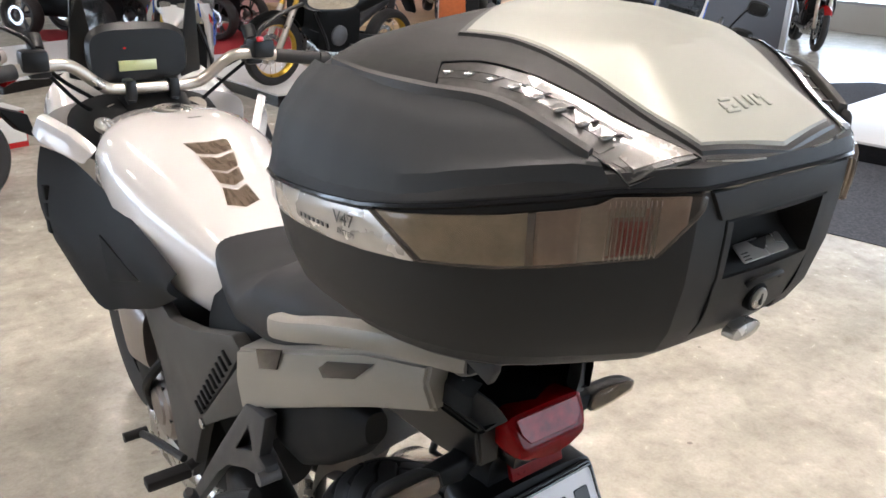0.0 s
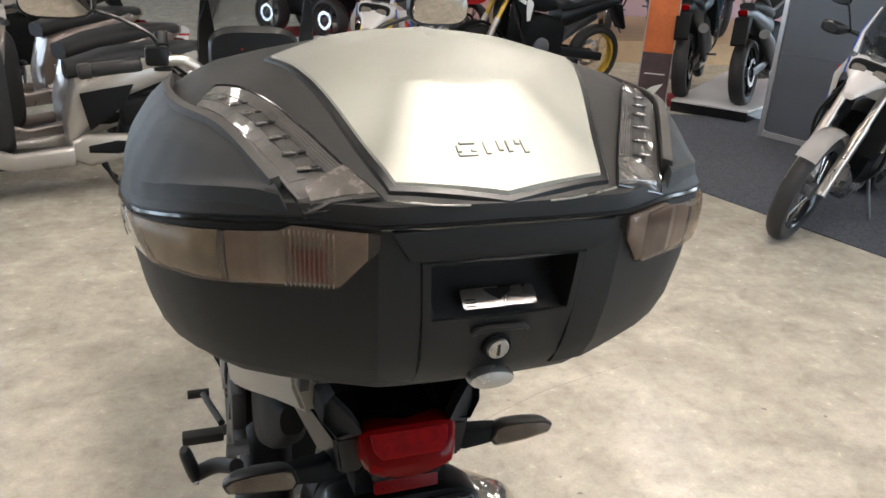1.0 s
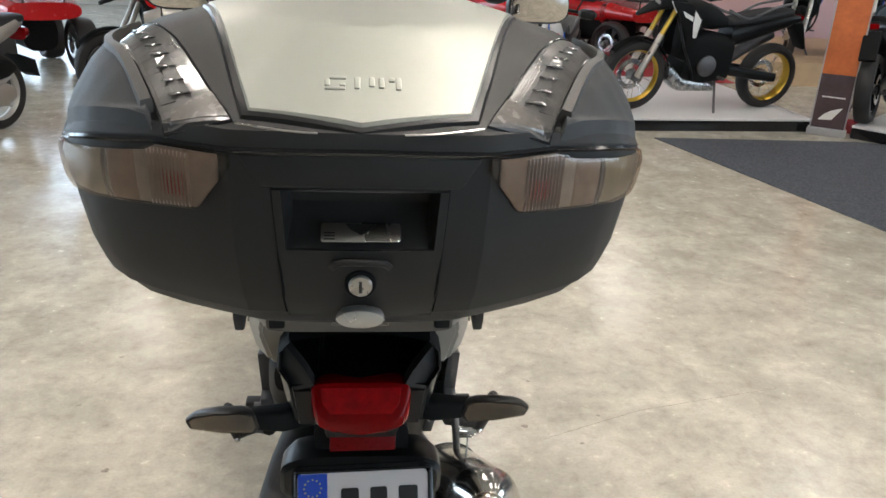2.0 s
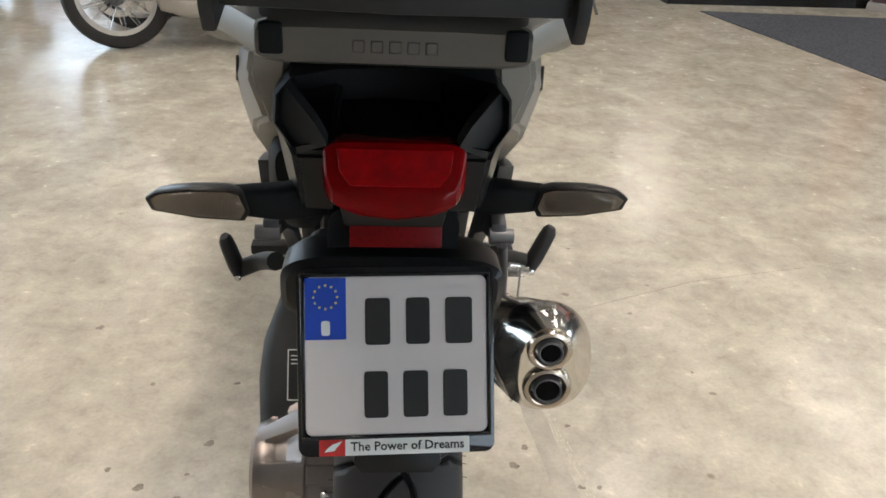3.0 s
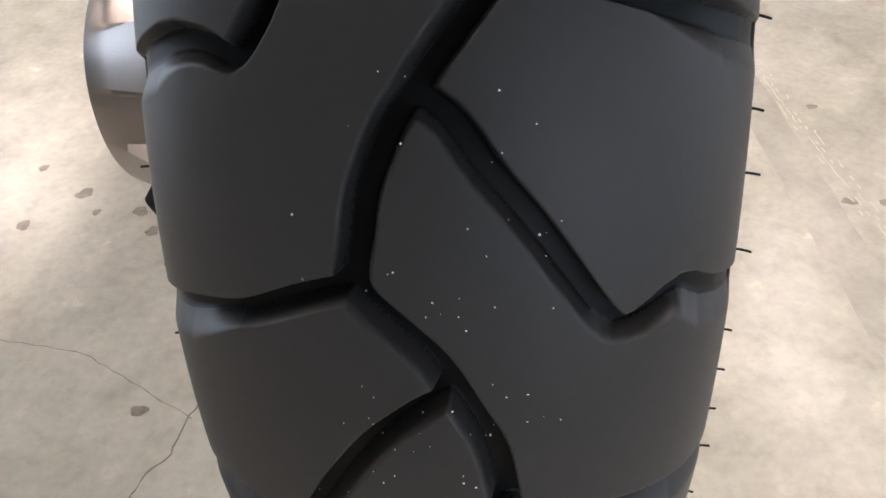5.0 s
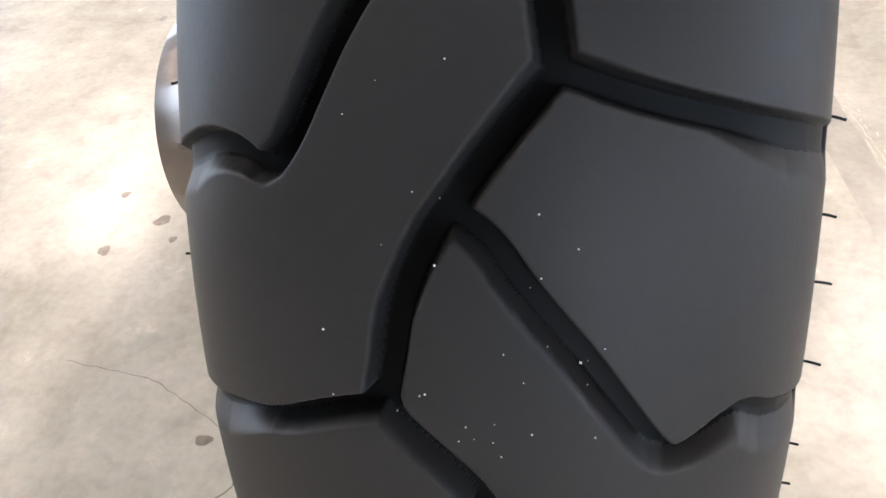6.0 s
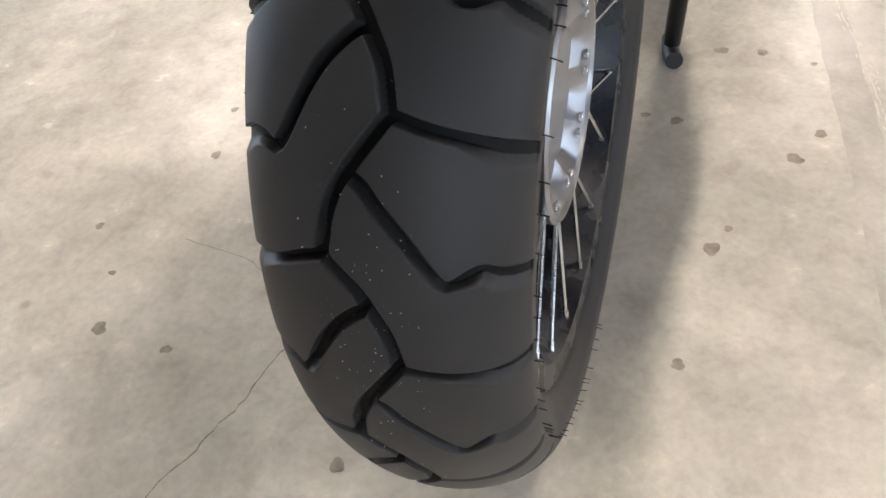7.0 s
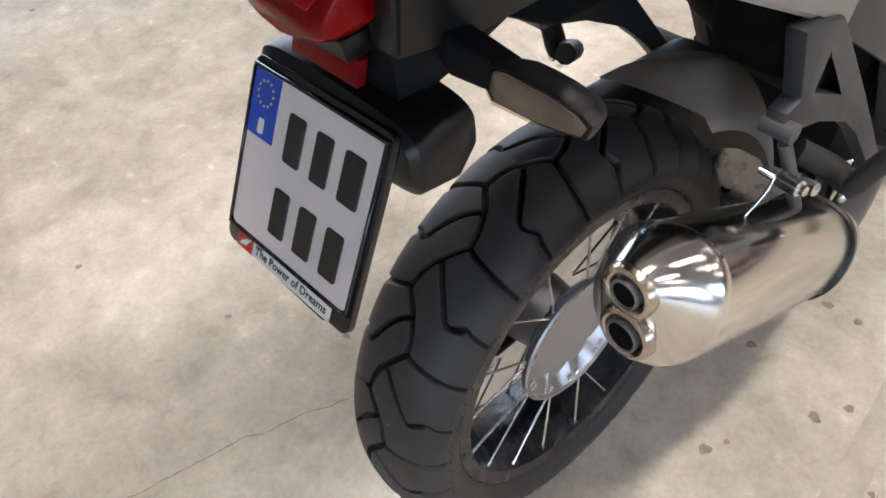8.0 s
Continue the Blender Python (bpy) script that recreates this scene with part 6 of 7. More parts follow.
        add_prism(bm, [V(s * x, y, z) for x, y, z in ((0.105, 1.40, 1.14), (0.17, 1.43, 1.16), (0.155, 1.385, 1.36), (0.135, 1.37, 1.40), (0.118, 1.38, 1.28))], (0, 0.012, 0), 0.003)
        part("screen_bracket", bm, M_SATIN, bike)
    # cables
    for pts in ([(-0.25, 1.29, 1.215), (-0.18, 1.36, 1.15), (-0.08, 1.36, 1.08)], [(-0.245, 1.28, 1.20), (-0.17, 1.30, 1.11), (-0.06, 1.31, 1.04)], [(0.25, 1.29, 1.215), (0.17, 1.37, 1.15), (0.07, 1.36, 1.07)], [(0.245, 1.28, 1.2), (0.15, 1.31, 1.12), (0.05, 1.31, 1.04)]):
        bm = bmesh.new()
        add_tube(bm, pts, 0.005, 8)
        part("cable", bm, M_DEEP, bike)
    # engine, belly, frame
    bm = bmesh.new()
    add_body(bm, [(0.66, 0, 0.11, 0.30, 0.70, 4), (0.82, 0, 0.14, 0.24, 0.74, 4), (1.05, 0, 0.16, 0.24, 0.76, 3.5), (1.22, 0, 0.15, 0.30, 0.72, 3.5)], 28)
    part("engine", bm, M_DEEP, bike, "dark grey metal engine block")
    for s in (-1, 1):
        bm = bmesh.new()
        add_lathe(bm, [(0.09, 0), (0.09, 0.012), (0.08, 0.022), (0.05, 0.025), (0.045, 0.030), (0.01, 0.031)], (s * 0.145, 0.95, 0.44), (s, 0, 0), 32)
        cover = part("crank_cover", bm, M_DRIVE, bike, "bronze-grey engine side cover")
        for k in range(6):
            a = 2 * math.pi * k / 6
            bm = bmesh.new()
            add_cyl(bm, (s * 0.158, 0.95 + 0.078 * math.cos(a), 0.44 + 0.078 * math.sin(a)), (s * 0.170, 0.95 + 0.078 * math.cos(a), 0.44 + 0.078 * math.sin(a)), 0.006, n=10)
            part("bolt", bm, M_STEEL, cover)
        bm = bmesh.new()
        add_body(bm, [(0.98, s * 0.15, 0.03, 0.52, 0.68, 3), (1.10, s * 0.16, 0.035, 0.50, 0.70, 3), (1.20, s * 0.15, 0.03, 0.54, 0.66, 3)], 18)
        part("cylinder_cover", bm, M_DRIVE, bike)
        bm = bmesh.new()
        add_tube(bm, [(s * 0.16, 0.86, 0.62), (s * 0.185, 0.92, 0.55), (s * 0.18, 1.0, 0.47), (s * 0.15, 1.08, 0.36)], 0.012, 8)
        part("hose", bm, M_DEEP, bike)
    bm = bmesh.new()
    add_body(bm, [(0.70, 0, 0.12, 0.14, 0.28, 4), (1.15, 0, 0.15, 0.16, 0.34, 4), (1.28, 0, 0.12, 0.24, 0.44, 4)])
    part("skid_plate", bm, M_ALU, bike)
    bm = bmesh.new()
    add_tube(bm, [(-0.19, 0.71, 0.445), (-0.215, 0.83, 0.43), (-0.225, 0.92, 0.40)], 0.009, 8)
    add_cyl(bm, (-0.21, 0.925, 0.40), (-0.265, 0.925, 0.40), 0.012)
    part("gear_lever", bm, M_DGREY, bike)
    # exhaust on the right
    e0, e1 = V(0.207, 0.028, 0.638), V(0.199, 0.428, 0.402)
    ax = (e1 - e0).normalized()
    up = (V(0, 0, 1) - ax * ax.z).normalized()
    rt = ax.cross(up)

    def oval(c, w, h, n=48, sq=2.3):
        out = []
        for a in np.linspace(0, 2 * math.pi, n + 1)[:-1]:
            cc, ss = math.cos(a), math.sin(a)
            out.append(c + rt * w * math.copysign(abs(cc) ** (2 / sq), cc) + up * h * math.copysign(abs(ss) ** (2 / sq), ss))
        return out

    bm = bmesh.new()
    add_loft(bm, [oval(e0 + ax * t, w, h) for t, w, h in ((-0.006, 0.056, 0.062), (0.0, 0.0635, 0.0685), (0.004, 0.065, 0.070), (0.20, 0.066, 0.071), (0.44, 0.065, 0.070), (0.50, 0.055, 0.058), (0.56, 0.030, 0.034))])
    can = part("exhaust_muffler", bm, M_CHROME, bike, "polished stainless oval exhaust muffler")
    bm = bmesh.new()
    rings = [oval(e0 + ax * 0.002, 0.0658, 0.0708), oval(e0 - ax * 0.004, 0.0664, 0.0714), oval(e0 - ax * 0.010, 0.0656, 0.0708)]
    end = V(0.204, -0.019, 0.650)
    up0, start = up.copy(), e0 - ax * 0.010
    for t, w, h in ((0.06, 0.0650, 0.0705), (0.35, 0.0570, 0.0690), (0.65, 0.0475, 0.0665), (0.90, 0.0395, 0.0640), (1.0, 0.0350, 0.0615), (1.0, 0.030, 0.057)):
        u2 = (up0 * (1 - t) + V(0, 0, 1) * t).normalized()
        r2 = (rt * (1 - t) + V(-1, 0, 0) * t * (1 if rt.x < 0 else -1)).normalized()
        c = start + (end - start) * t
        rings.append([c + r2 * w * math.copysign(abs(math.cos(a)) ** 0.87, math.cos(a)) + u2 * h * math.copysign(abs(math.sin(a)) ** 0.87, math.sin(a)) for a in np.linspace(0, 2 * math.pi, 49)[:-1]])
    add_loft(bm, rings)
    part("end_cap", bm, M_CHROME, can, sharp=50)
    for c, r in ((V(0.204, -0.025, 0.681), 0.0190), (V(0.207, -0.025, 0.622), 0.0215)):
        dirn = V(-0.04, -1, 0.05)
        bm = bmesh.new()
        add_lathe(bm, [(r + 0.0105, -0.02), (r + 0.0100, -0.001), (r + 0.0080, 0.0025), (r + 0.0035, 0.0040), (r + 0.001, 0.0030), (r - 0.0005, 0.0005), (r - 0.001, -0.004)], c, dirn, 36, caps=False)
        part("outlet_collar", bm, M_TITAN, can)
        bm = bmesh.new()
        add_lathe(bm, [(r - 0.003, -0.006), (r - 0.003, 0.007), (r - 0.0045, 0.008), (r - 0.006, 0.006), (r - 0.006, -0.006)], c, dirn, 32, caps=False)
        part("outlet_pipe", bm, M_CAST, can)
        # shallow cup; its near-black colour gives the shade of a deep bore
        bm = bmesh.new()
        add_lathe(bm, [(r - 0.0058, 0.0055), (r - 0.0062, 0.0052), (r - 0.0068, -0.003), (0.002, -0.004)], c, dirn, 28)
        part("pipe_bore", bm, M_HOLLOW, can)
    bm = bmesh.new()
    add_loft(bm, [oval(e0 + ax * t, w, h) for t, w, h in ((0.410, 0.0655, 0.0705), (0.412, 0.0690, 0.0740), (0.423, 0.0690, 0.0740), (0.425, 0.0655, 0.0705))], caps=False)
    part("muffler_strap", bm, M_SATIN, can)
    bm = bmesh.new()
    add_tube(bm, [e0 + ax * 0.30 + up * 0.070, V(0.195, 0.300, 0.600), V(0.185, 0.272, 0.668)], 0.008, 10)
    mount = part("muffler_mount", bm, M_CAST, bike)
    for p, q, r in ((V(0.196, 0.262, 0.628), V(0.222, 0.258, 0.630), 0.010), (V(0.222, 0.258, 0.630), V(0.229, 0.257, 0.631), 0.006), (V(0.205, 0.300, 0.604), V(0.226, 0.297, 0.606), 0.009), (V(0.188, 0.219, 0.664), V(0.205, 0.222, 0.660), 0.004)):
        bm = bmesh.new()
        add_cyl(bm, p, q, r, n=12)
        part("bolt", bm, M_STEEL, mount)
    bm = bmesh.new()
    add_tube(bm, [V(0.205, 0.222, 0.660), V(0.204, 0.205, 0.640), V(0.196, 0.170, 0.615), V(0.190, 0.140, 0.610)], 0.0018, 6)
    part("spring_wire", bm, M_STEEL, mount)
    bm = bmesh.new()
    add_tube(bm, [e0 + ax * 0.55, V(0.18, 0.60, 0.31), V(0.15, 0.75, 0.27), V(0.10, 0.95, 0.24)], 0.028, 14)
    part("header_pipe", bm, M_CAST, bike)
    # centre stand
    for s in (-1, 1):
        bm = bmesh.new()
        add_tube(bm, [(s * 0.12, 0.66, 0.34), (s * 0.118, 0.68, 0.18), (s * 0.110, 0.688, 0.03)], 0.014, 10)
        add_tube(bm, [(s * 0.105, 0.72, 0.016), (s * 0.110, 0.688, 0.014), (s * 0.118, 0.65, 0.022)], 0.014, 10)
        part("centre_stand_leg", bm, M_SATIN, bike)
    bm = bmesh.new()
    add_cyl(bm, (-0.115, 0.685, 0.14), (0.115, 0.685, 0.14), 0.012)
    part("centre_stand_bar", bm, M_SATIN, bike)
    # front wheel
    F = V(0, 1.69, 0.318)
    bm = bmesh.new()
    add_lathe(bm, [(0.225, -0.03), (0.262, -0.045), (0.295, -0.05), (0.312, -0.035), (0.318, 0), (0.312, 0.035), (0.295, 0.05), (0.262, 0.045), (0.225, 0.03)], F, (1, 0, 0), 64, caps=False)
    fw = part("front_wheel", bm, M_RUBBER, bike)
    bm = bmesh.new()
    add_lathe(bm, [(0.245, -0.035), (0.25, -0.04), (0.23, 0), (0.25, 0.04), (0.245, 0.035), (0.22, 0.0), (0.245, -0.035)], F, (1, 0, 0), 64, caps=False)
    part("rim", bm, M_GLOSS, fw)
    bm = bmesh.new()
    add_lathe(bm, [(0.03, -0.06), (0.06, -0.04), (0.05, 0), (0.06, 0.04), (0.03, 0.06)], F, (1, 0, 0), 24)
    part("front_hub", bm, M_CAST, fw)
    spoke_set(fw, F, 0.05, 0.235, (-0.03, 0.03), 0.015, 24, 0.002, M_STEEL)
    bm = bmesh.new()
    rings = []
    for t in np.linspace(35, 150, 14):
        q = radians(t)
        ring = [F + V(c * 0.07, (0.335 - 0.03 * c * c) * math.cos(q), (0.335 - 0.03 * c * c) * math.sin(q)) for c in np.linspace(-1, 1, 9)]
        rings.append(ring)
    add_loft(bm, rings, caps=False, closed=False)
    bmesh.ops.solidify(bm, geom=bm.faces[:], thickness=0.004)
    part("front_fender", bm, M_PEARL, bike)
    return bike


build_bike()

# ---- the hall behind: stages, panels, banner and other vehicles ----
def wheel_parts(parent, c, r, w, rim_mat, hub_mat=None, spokes=18, cast=False):
    """Tyre with rim, hub and spokes, standing across x."""
    c = Vector(c)
    bm = bmesh.new()
    t = w / 2
    add_lathe(bm, [(r * 0.74, -t * 0.75), (r * 0.84, -t), (r * 0.93, -t * 0.92), (r * 0.985, -t * 0.5), (r, 0), (r * 0.985, t * 0.5), (r * 0.93, t * 0.92), (r * 0.84, t), (r * 0.74, t * 0.75)], c, (1, 0, 0), 48, caps=False)
    wheel = part("wheel", bm, M_RUBBER, parent)
    bm = bmesh.new()
    add_lathe(bm, [(r * 0.76, -t * 0.8), (r * 0.77, -t * 0.7), (r * 0.71, 0), (r * 0.77, t * 0.7), (r * 0.76, t * 0.8), (r * 0.70, t * 0.5), (r * 0.67, 0), (r * 0.70, -t * 0.5), (r * 0.76, -t * 0.8)], c, (1, 0, 0), 48, caps=False)
    part("rim", bm, rim_mat, wheel)
    bm = bmesh.new()
    add_lathe(bm, [(r * 0.08, -t * 1.2), (r * 0.16, -t), (r * 0.12, 0), (r * 0.16, t), (r * 0.08, t * 1.2)], c, (1, 0, 0), 20)
    part("hub", bm, hub_mat or M_CAST, wheel)
    bm = bmesh.new()
    add_lathe(bm, [(r * 0.30, t * 0.95), (r * 0.44, t * 0.95), (r * 0.44, t * 1.05), (r * 0.30, t * 1.05), (r * 0.30, t * 0.95)], c, (1, 0, 0), 32, caps=False)
    part("brake_disc", bm, M_STEEL, wheel)
    if cast:
        for k in range(5):
            a = 2 * math.pi * k / 5
            bm = bmesh.new()
            for d in (-0.14, 0.14):
                p = c + V(0, r * 0.14 * math.cos(a), r * 0.14 * math.sin(a))
                q = c + V(0, r * 0.70 * math.cos(a + d), r * 0.70 * math.sin(a + d))
                add_tube(bm, [p, q], r * 0.045, 8, per=1)
            part("spoke", bm, rim_mat, wheel)
    else:
        for k in range(spokes):
            a = 2 * math.pi * k / spokes
            s = 1 if k % 2 else -1
            bm = bmesh.new()
            add_cyl(bm, c + V(s * t * 0.8, r * 0.14 * math.cos(a), r * 0.14 * math.sin(a)), c + V(0, r * 0.69 * math.cos(a + s * 0.3), r * 0.69 * math.sin(a + s * 0.3)), 0.0028, n=5)
            part("spoke", bm, M_STEEL, wheel)
    return wheel


def display_bike(label, m, main, accent, rim, panel=None, cast=False, group="motorcycles on display", stand=True):
    """Adventure motorcycle; origin on the ground below its middle, facing +y."""
    b = thing("motorcycle", label, "motorcycle", m, group)
    panel = panel or main
    wheel_parts(b, (0, -0.76, 0.325), 0.325, 0.15, rim, cast=cast)
    wheel_parts(b, (0, 0.78, 0.335), 0.335, 0.10, rim, cast=cast)
    for s in (-1, 1):
        bm = bmesh.new()
        add_tube(bm, [(s * 0.095, 0.80, 0.34), (s * 0.095, 0.62, 0.74)], 0.030, 12, per=1)
        part("fork_slider", bm, M_BARS, b)
        bm = bmesh.new()
        add_tube(bm, [(s * 0.095, 0.63, 0.72), (s * 0.095, 0.47, 1.08)], 0.023, 12, per=1)
        part("fork_tube", bm, M_GOLD if rim is M_GOLD else M_BARS, b)
        bm = bmesh.new()
        add_prism(bm, [V(s * x, y, z) for x, y, z in ((0.15, 0.62, 1.05), (0.20, 0.44, 1.04), (0.235, 0.30, 0.90), (0.225, 0.33, 0.66), (0.205, 0.40, 0.58), (0.21, 0.43, 0.76), (0.20, 0.53, 0.92))], (-s * 0.030, 0, 0), 0.010)
        part("side_fairing", bm, panel, b)
        bm = bmesh.new()
        add_prism(bm, [V(s * x, y, z) for x, y, z in ((0.222, 0.40, 0.98), (0.238, 0.33, 0.90), (0.232, 0.345, 0.74), (0.226, 0.375, 0.74), (0.226, 0.40, 0.86))], (s * 0.006, 0, 0), 0.002)
        part("accent_stripe", bm, accent, b)
        bm = bmesh.new()
        add_prism(bm, [V(s * x, y, z) for x, y, z in ((0.205, 0.52, 0.975), (0.222, 0.41, 0.925), (0.222, 0.41, 0.885), (0.208, 0.49, 0.925))], (s * 0.007, 0, 0), 0.002)
        part("second_stripe", bm, M_REDPAINT if accent is M_BLUEPAINT else accent, b)
        bm = bmesh.new()
        add_body(bm, [(0.36, s * 0.13, 0.055, 0.50, 0.86, 4), (0.47, s * 0.13, 0.060, 0.54, 0.90, 4)], 16)
        part("radiator", bm, M_DEEP, b)
        bm = bmesh.new()
        add_body(bm, [(0.34, s * 0.36, 0.070, 1.10, 1.155, 3), (0.40, s * 0.37, 0.066, 1.09, 1.165, 3), (0.43, s * 0.37, 0.04, 1.105, 1.15, 3)], 16)
        part("hand_guard", bm, M_SATIN, b)
        bm = bmesh.new()
        add_prism(bm, [V(s * x, y, z) for x, y, z in ((0.135, 0.645, 1.09), (0.150, 0.61, 1.20), (0.128, 0.555, 1.33), (0.118, 0.56, 1.33), (0.128, 0.625, 1.20), (0.105, 0.665, 1.09))], (0, 0.02, 0), 0.004)
        part("screen_frame", bm, main, b)
        bm = bmesh.new()
        add_prism(bm, [V(s * x, y, z) for x, y, z in ((0.142, 0.668, 1.10), (0.152, 0.634, 1.19), (0.140, 0.60, 1.27), (0.136, 0.605, 1.27), (0.145, 0.636, 1.19), (0.134, 0.67, 1.10))], (0, 0.003, 0.001))
        part("frame_stripe", bm, accent, b)
        bm = bmesh.new()
        add_prism(bm, [V(s * x, y, z) for x, y, z in ((0.14, 0.62, 1.05), (0.155, 0.50, 1.0), (0.165, 0.46, 0.94), (0.15, 0.56, 0.95))], (s * 0.012, 0, 0), 0.004)
        part("accent_panel", bm, accent, b)
        bm = bmesh.new()
        add_tube(bm, [(s * 0.16, -0.02, 0.98), (s * 0.115, -0.30, 0.90), (s * 0.115, -0.55, 1.0), (s * 0.09, -0.80, 1.05)], 0.013, 8)
        part("rail", bm, M_CAST, b)
        bm = bmesh.new()
        add_body(bm, [(-0.80, s * 0.085, 0.018, 0.28, 0.37, 3), (-0.45, s * 0.10, 0.022, 0.32, 0.42, 3), (-0.15, s * 0.09, 0.022, 0.36, 0.46, 3)], 12)
        part("swinging_arm", bm, M_SATIN, b)
        bm = bmesh.new()
        add_lathe(bm, [(0.016, 0), (0.018, 0.12), (0.012, 0.13)], (s * 0.30, 0.33, 1.13), V(s, -0.15, -0.05), 12)
        part("grip", bm, M_RUBBER, b)
        bm = bmesh.new()
        add_tube(bm, [(s * 0.28, 0.36, 1.14), (s * 0.33, 0.40, 1.25), (s * 0.36, 0.40, 1.28)], 0.006, 6)
        add_body(bm, [(0.385, s * 0.40, 0.065, 1.25, 1.335, 3), (0.41, s * 0.40, 0.055, 1.26, 1.325, 3)], 16)
        part("mirror", bm, M_SATIN, b)
        bm = bmesh.new()
        add_box(bm, (s * 0.215, -0.05, 0.36), (0.09, 0.035, 0.025), bevel=0.006)
        part("foot_peg", bm, M_CAST, b)
        bm = bmesh.new()
        add_lathe(bm, [(0.10, 0), (0.10, 0.03), (0.07, 0.045), (0.02, 0.046)], (s * 0.14, 0.10, 0.46), (s, 0, 0), 24)
        part("crank_cover", bm, M_CAST, b)
        bm = bmesh.new()
        add_body(bm, [(0.695, s * 0.058, 0.042, 1.00, 1.050, 2.6), (0.708, s * 0.056, 0.036, 1.005, 1.045, 2.6)], 16)
        part("headlight", bm, M_LENS, b)
        bm = bmesh.new()
        add_tube(bm, [(s * 0.13, 0.50, 0.90), (s * 0.215, 0.44, 0.66), (s * 0.20, 0.30, 0.44), (s * 0.10, 0.18, 0.30)], 0.012, 8)
        part("crash_bar", bm, M_SATIN, b)
    bm = bmesh.new()
    add_tube(bm, [(-0.33, 0.32, 1.125), (-0.20, 0.36, 1.13), (-0.10, 0.40, 1.09), (0.10, 0.40, 1.09), (0.20, 0.36, 1.13), (0.33, 0.32, 1.125)], 0.013, 10)
    part("handlebar", bm, M_SATIN, b)
    bm = bmesh.new()
    rings = []
    for t in np.linspace(40, 150, 12):
        q = radians(t)
        rings.append([V(c * 0.06, 0.78 + (0.37 - 0.02 * c * c) * math.cos(q), 0.335 + (0.37 - 0.02 * c * c) * math.sin(q)) for c in np.linspace(-1, 1, 7)])
    add_loft(bm, rings, caps=False, closed=False)
    bmesh.ops.solidify(bm, geom=bm.faces[:], thickness=0.005)
    part("front_fender", bm, main, b)
    bm = bmesh.new()
    add_body(bm, [(0.44, 0, 0.13, 0.98, 1.08, 2.8), (0.58, 0, 0.145, 0.96, 1.10, 3), (0.66, 0, 0.13, 0.95, 1.09, 3), (0.72, 0, 0.08, 0.94, 1.00, 2.6), (0.86, 0, 0.035, 0.89, 0.92, 2.4)], 24)
    part("nose_fairing", bm, main, b)
    bm = bmesh.new()
    add_body(bm, [(0.64, 0, 0.125, 0.985, 1.080, 3.4), (0.695, 0, 0.112, 0.985, 1.070, 3.0), (0.70, 0, 0.10, 0.99, 1.065, 3.0)], 24)
    part("headlight_mask", bm, M_DEEP, b)
    bm = bmesh.new()
    add_box(bm, (0, 0.52, 1.14), (0.17, 0.05, 0.10), bevel=0.01)
    part("instrument", bm, M_SATIN, b)
    bm = bmesh.new()
    add_loft(bm, [[V(u * w, y - 0.05 * u * u, z) for u in np.linspace(-1, 1, 9)] for z, y, w in ((1.08, 0.67, 0.11), (1.22, 0.62, 0.135), (1.38, 0.54, 0.12), (1.46, 0.50, 0.07))], caps=False, closed=False)
    bmesh.ops.solidify(bm, geom=bm.faces[:], thickness=0.004)
    part("windscreen", bm, M_SCREEN, b)
    bm = bmesh.new()
    add_body(bm, [(-0.10, 0, 0.09, 0.80, 0.90, 3), (0.05, 0, 0.14, 0.78, 0.99, 2.6), (0.22, 0, 0.165, 0.80, 1.05, 2.6), (0.40, 0, 0.14, 0.84, 1.04, 2.8)], 28)
    part("fuel_tank", bm, main, b)
    bm = bmesh.new()
    add_body(bm, [(-0.85, 0, 0.07, 0.93, 0.99, 3), (-0.62, 0, 0.12, 0.88, 0.985, 3), (-0.36, 0, 0.13, 0.83, 0.94, 3), (-0.15, 0, 0.11, 0.81, 0.885, 3), (0.0, 0, 0.08, 0.84, 0.92, 3)], 24)
    part("seat", bm, M_SEAT, b)
    bm = bmesh.new()
    add_body(bm, [(-0.98, 0, 0.04, 0.86, 0.92, 3), (-0.80, 0, 0.09, 0.80, 0.95, 3), (-0.40, 0, 0.11, 0.68, 0.87, 3), (-0.15, 0, 0.11, 0.60, 0.84, 3)], 20)
    part("tail", bm, M_SATIN, b)
    bm = bmesh.new()
    add_body(bm, [(-1.0, 0, 0.045, 0.88, 0.925, 4), (-0.975, 0, 0.05, 0.875, 0.93, 4)], 16)
    part("tail_light", bm, M_RED, b)
    bm = bmesh.new()
    add_prism(bm, [V(-0.07, y, z) for y, z in ((-0.86, 0.86), (-0.99, 0.86), (-1.10, 0.62), (-1.07, 0.60))], (0.14, 0, 0), 0.006)
    part("plate_holder", bm, M_DEEP, b)
    bm = bmesh.new()
    add_body(bm, [(-0.20, 0, 0.13, 0.30, 0.72, 4), (0.10, 0, 0.16, 0.26, 0.78, 3.6), (0.34, 0, 0.14, 0.30, 0.74, 3.4)], 24)
    part("engine", bm, M_DEEP, b)
    bm = bmesh.new()
    add_body(bm, [(-0.10, 0, 0.10, 0.19, 0.28, 4), (0.30, 0, 0.13, 0.20, 0.34, 4), (0.46, 0, 0.10, 0.30, 0.48, 4)], 20)
    part("skid_plate", bm, M_ALU, b)
    bm = bmesh.new()
    add_tube(bm, [(0.12, 0.30, 0.30), (0.14, -0.10, 0.30), (0.15, -0.34, 0.42)], 0.024, 10)
    part("exhaust_pipe", bm, M_CAST, b)
    bm = bmesh.new()
    add_tube(bm, [(0.155, -0.36, 0.44), (0.175, -0.62, 0.60), (0.185, -0.86, 0.70)], lambda t: 0.05 + 0.012 * math.sin(math.pi * t), 14)
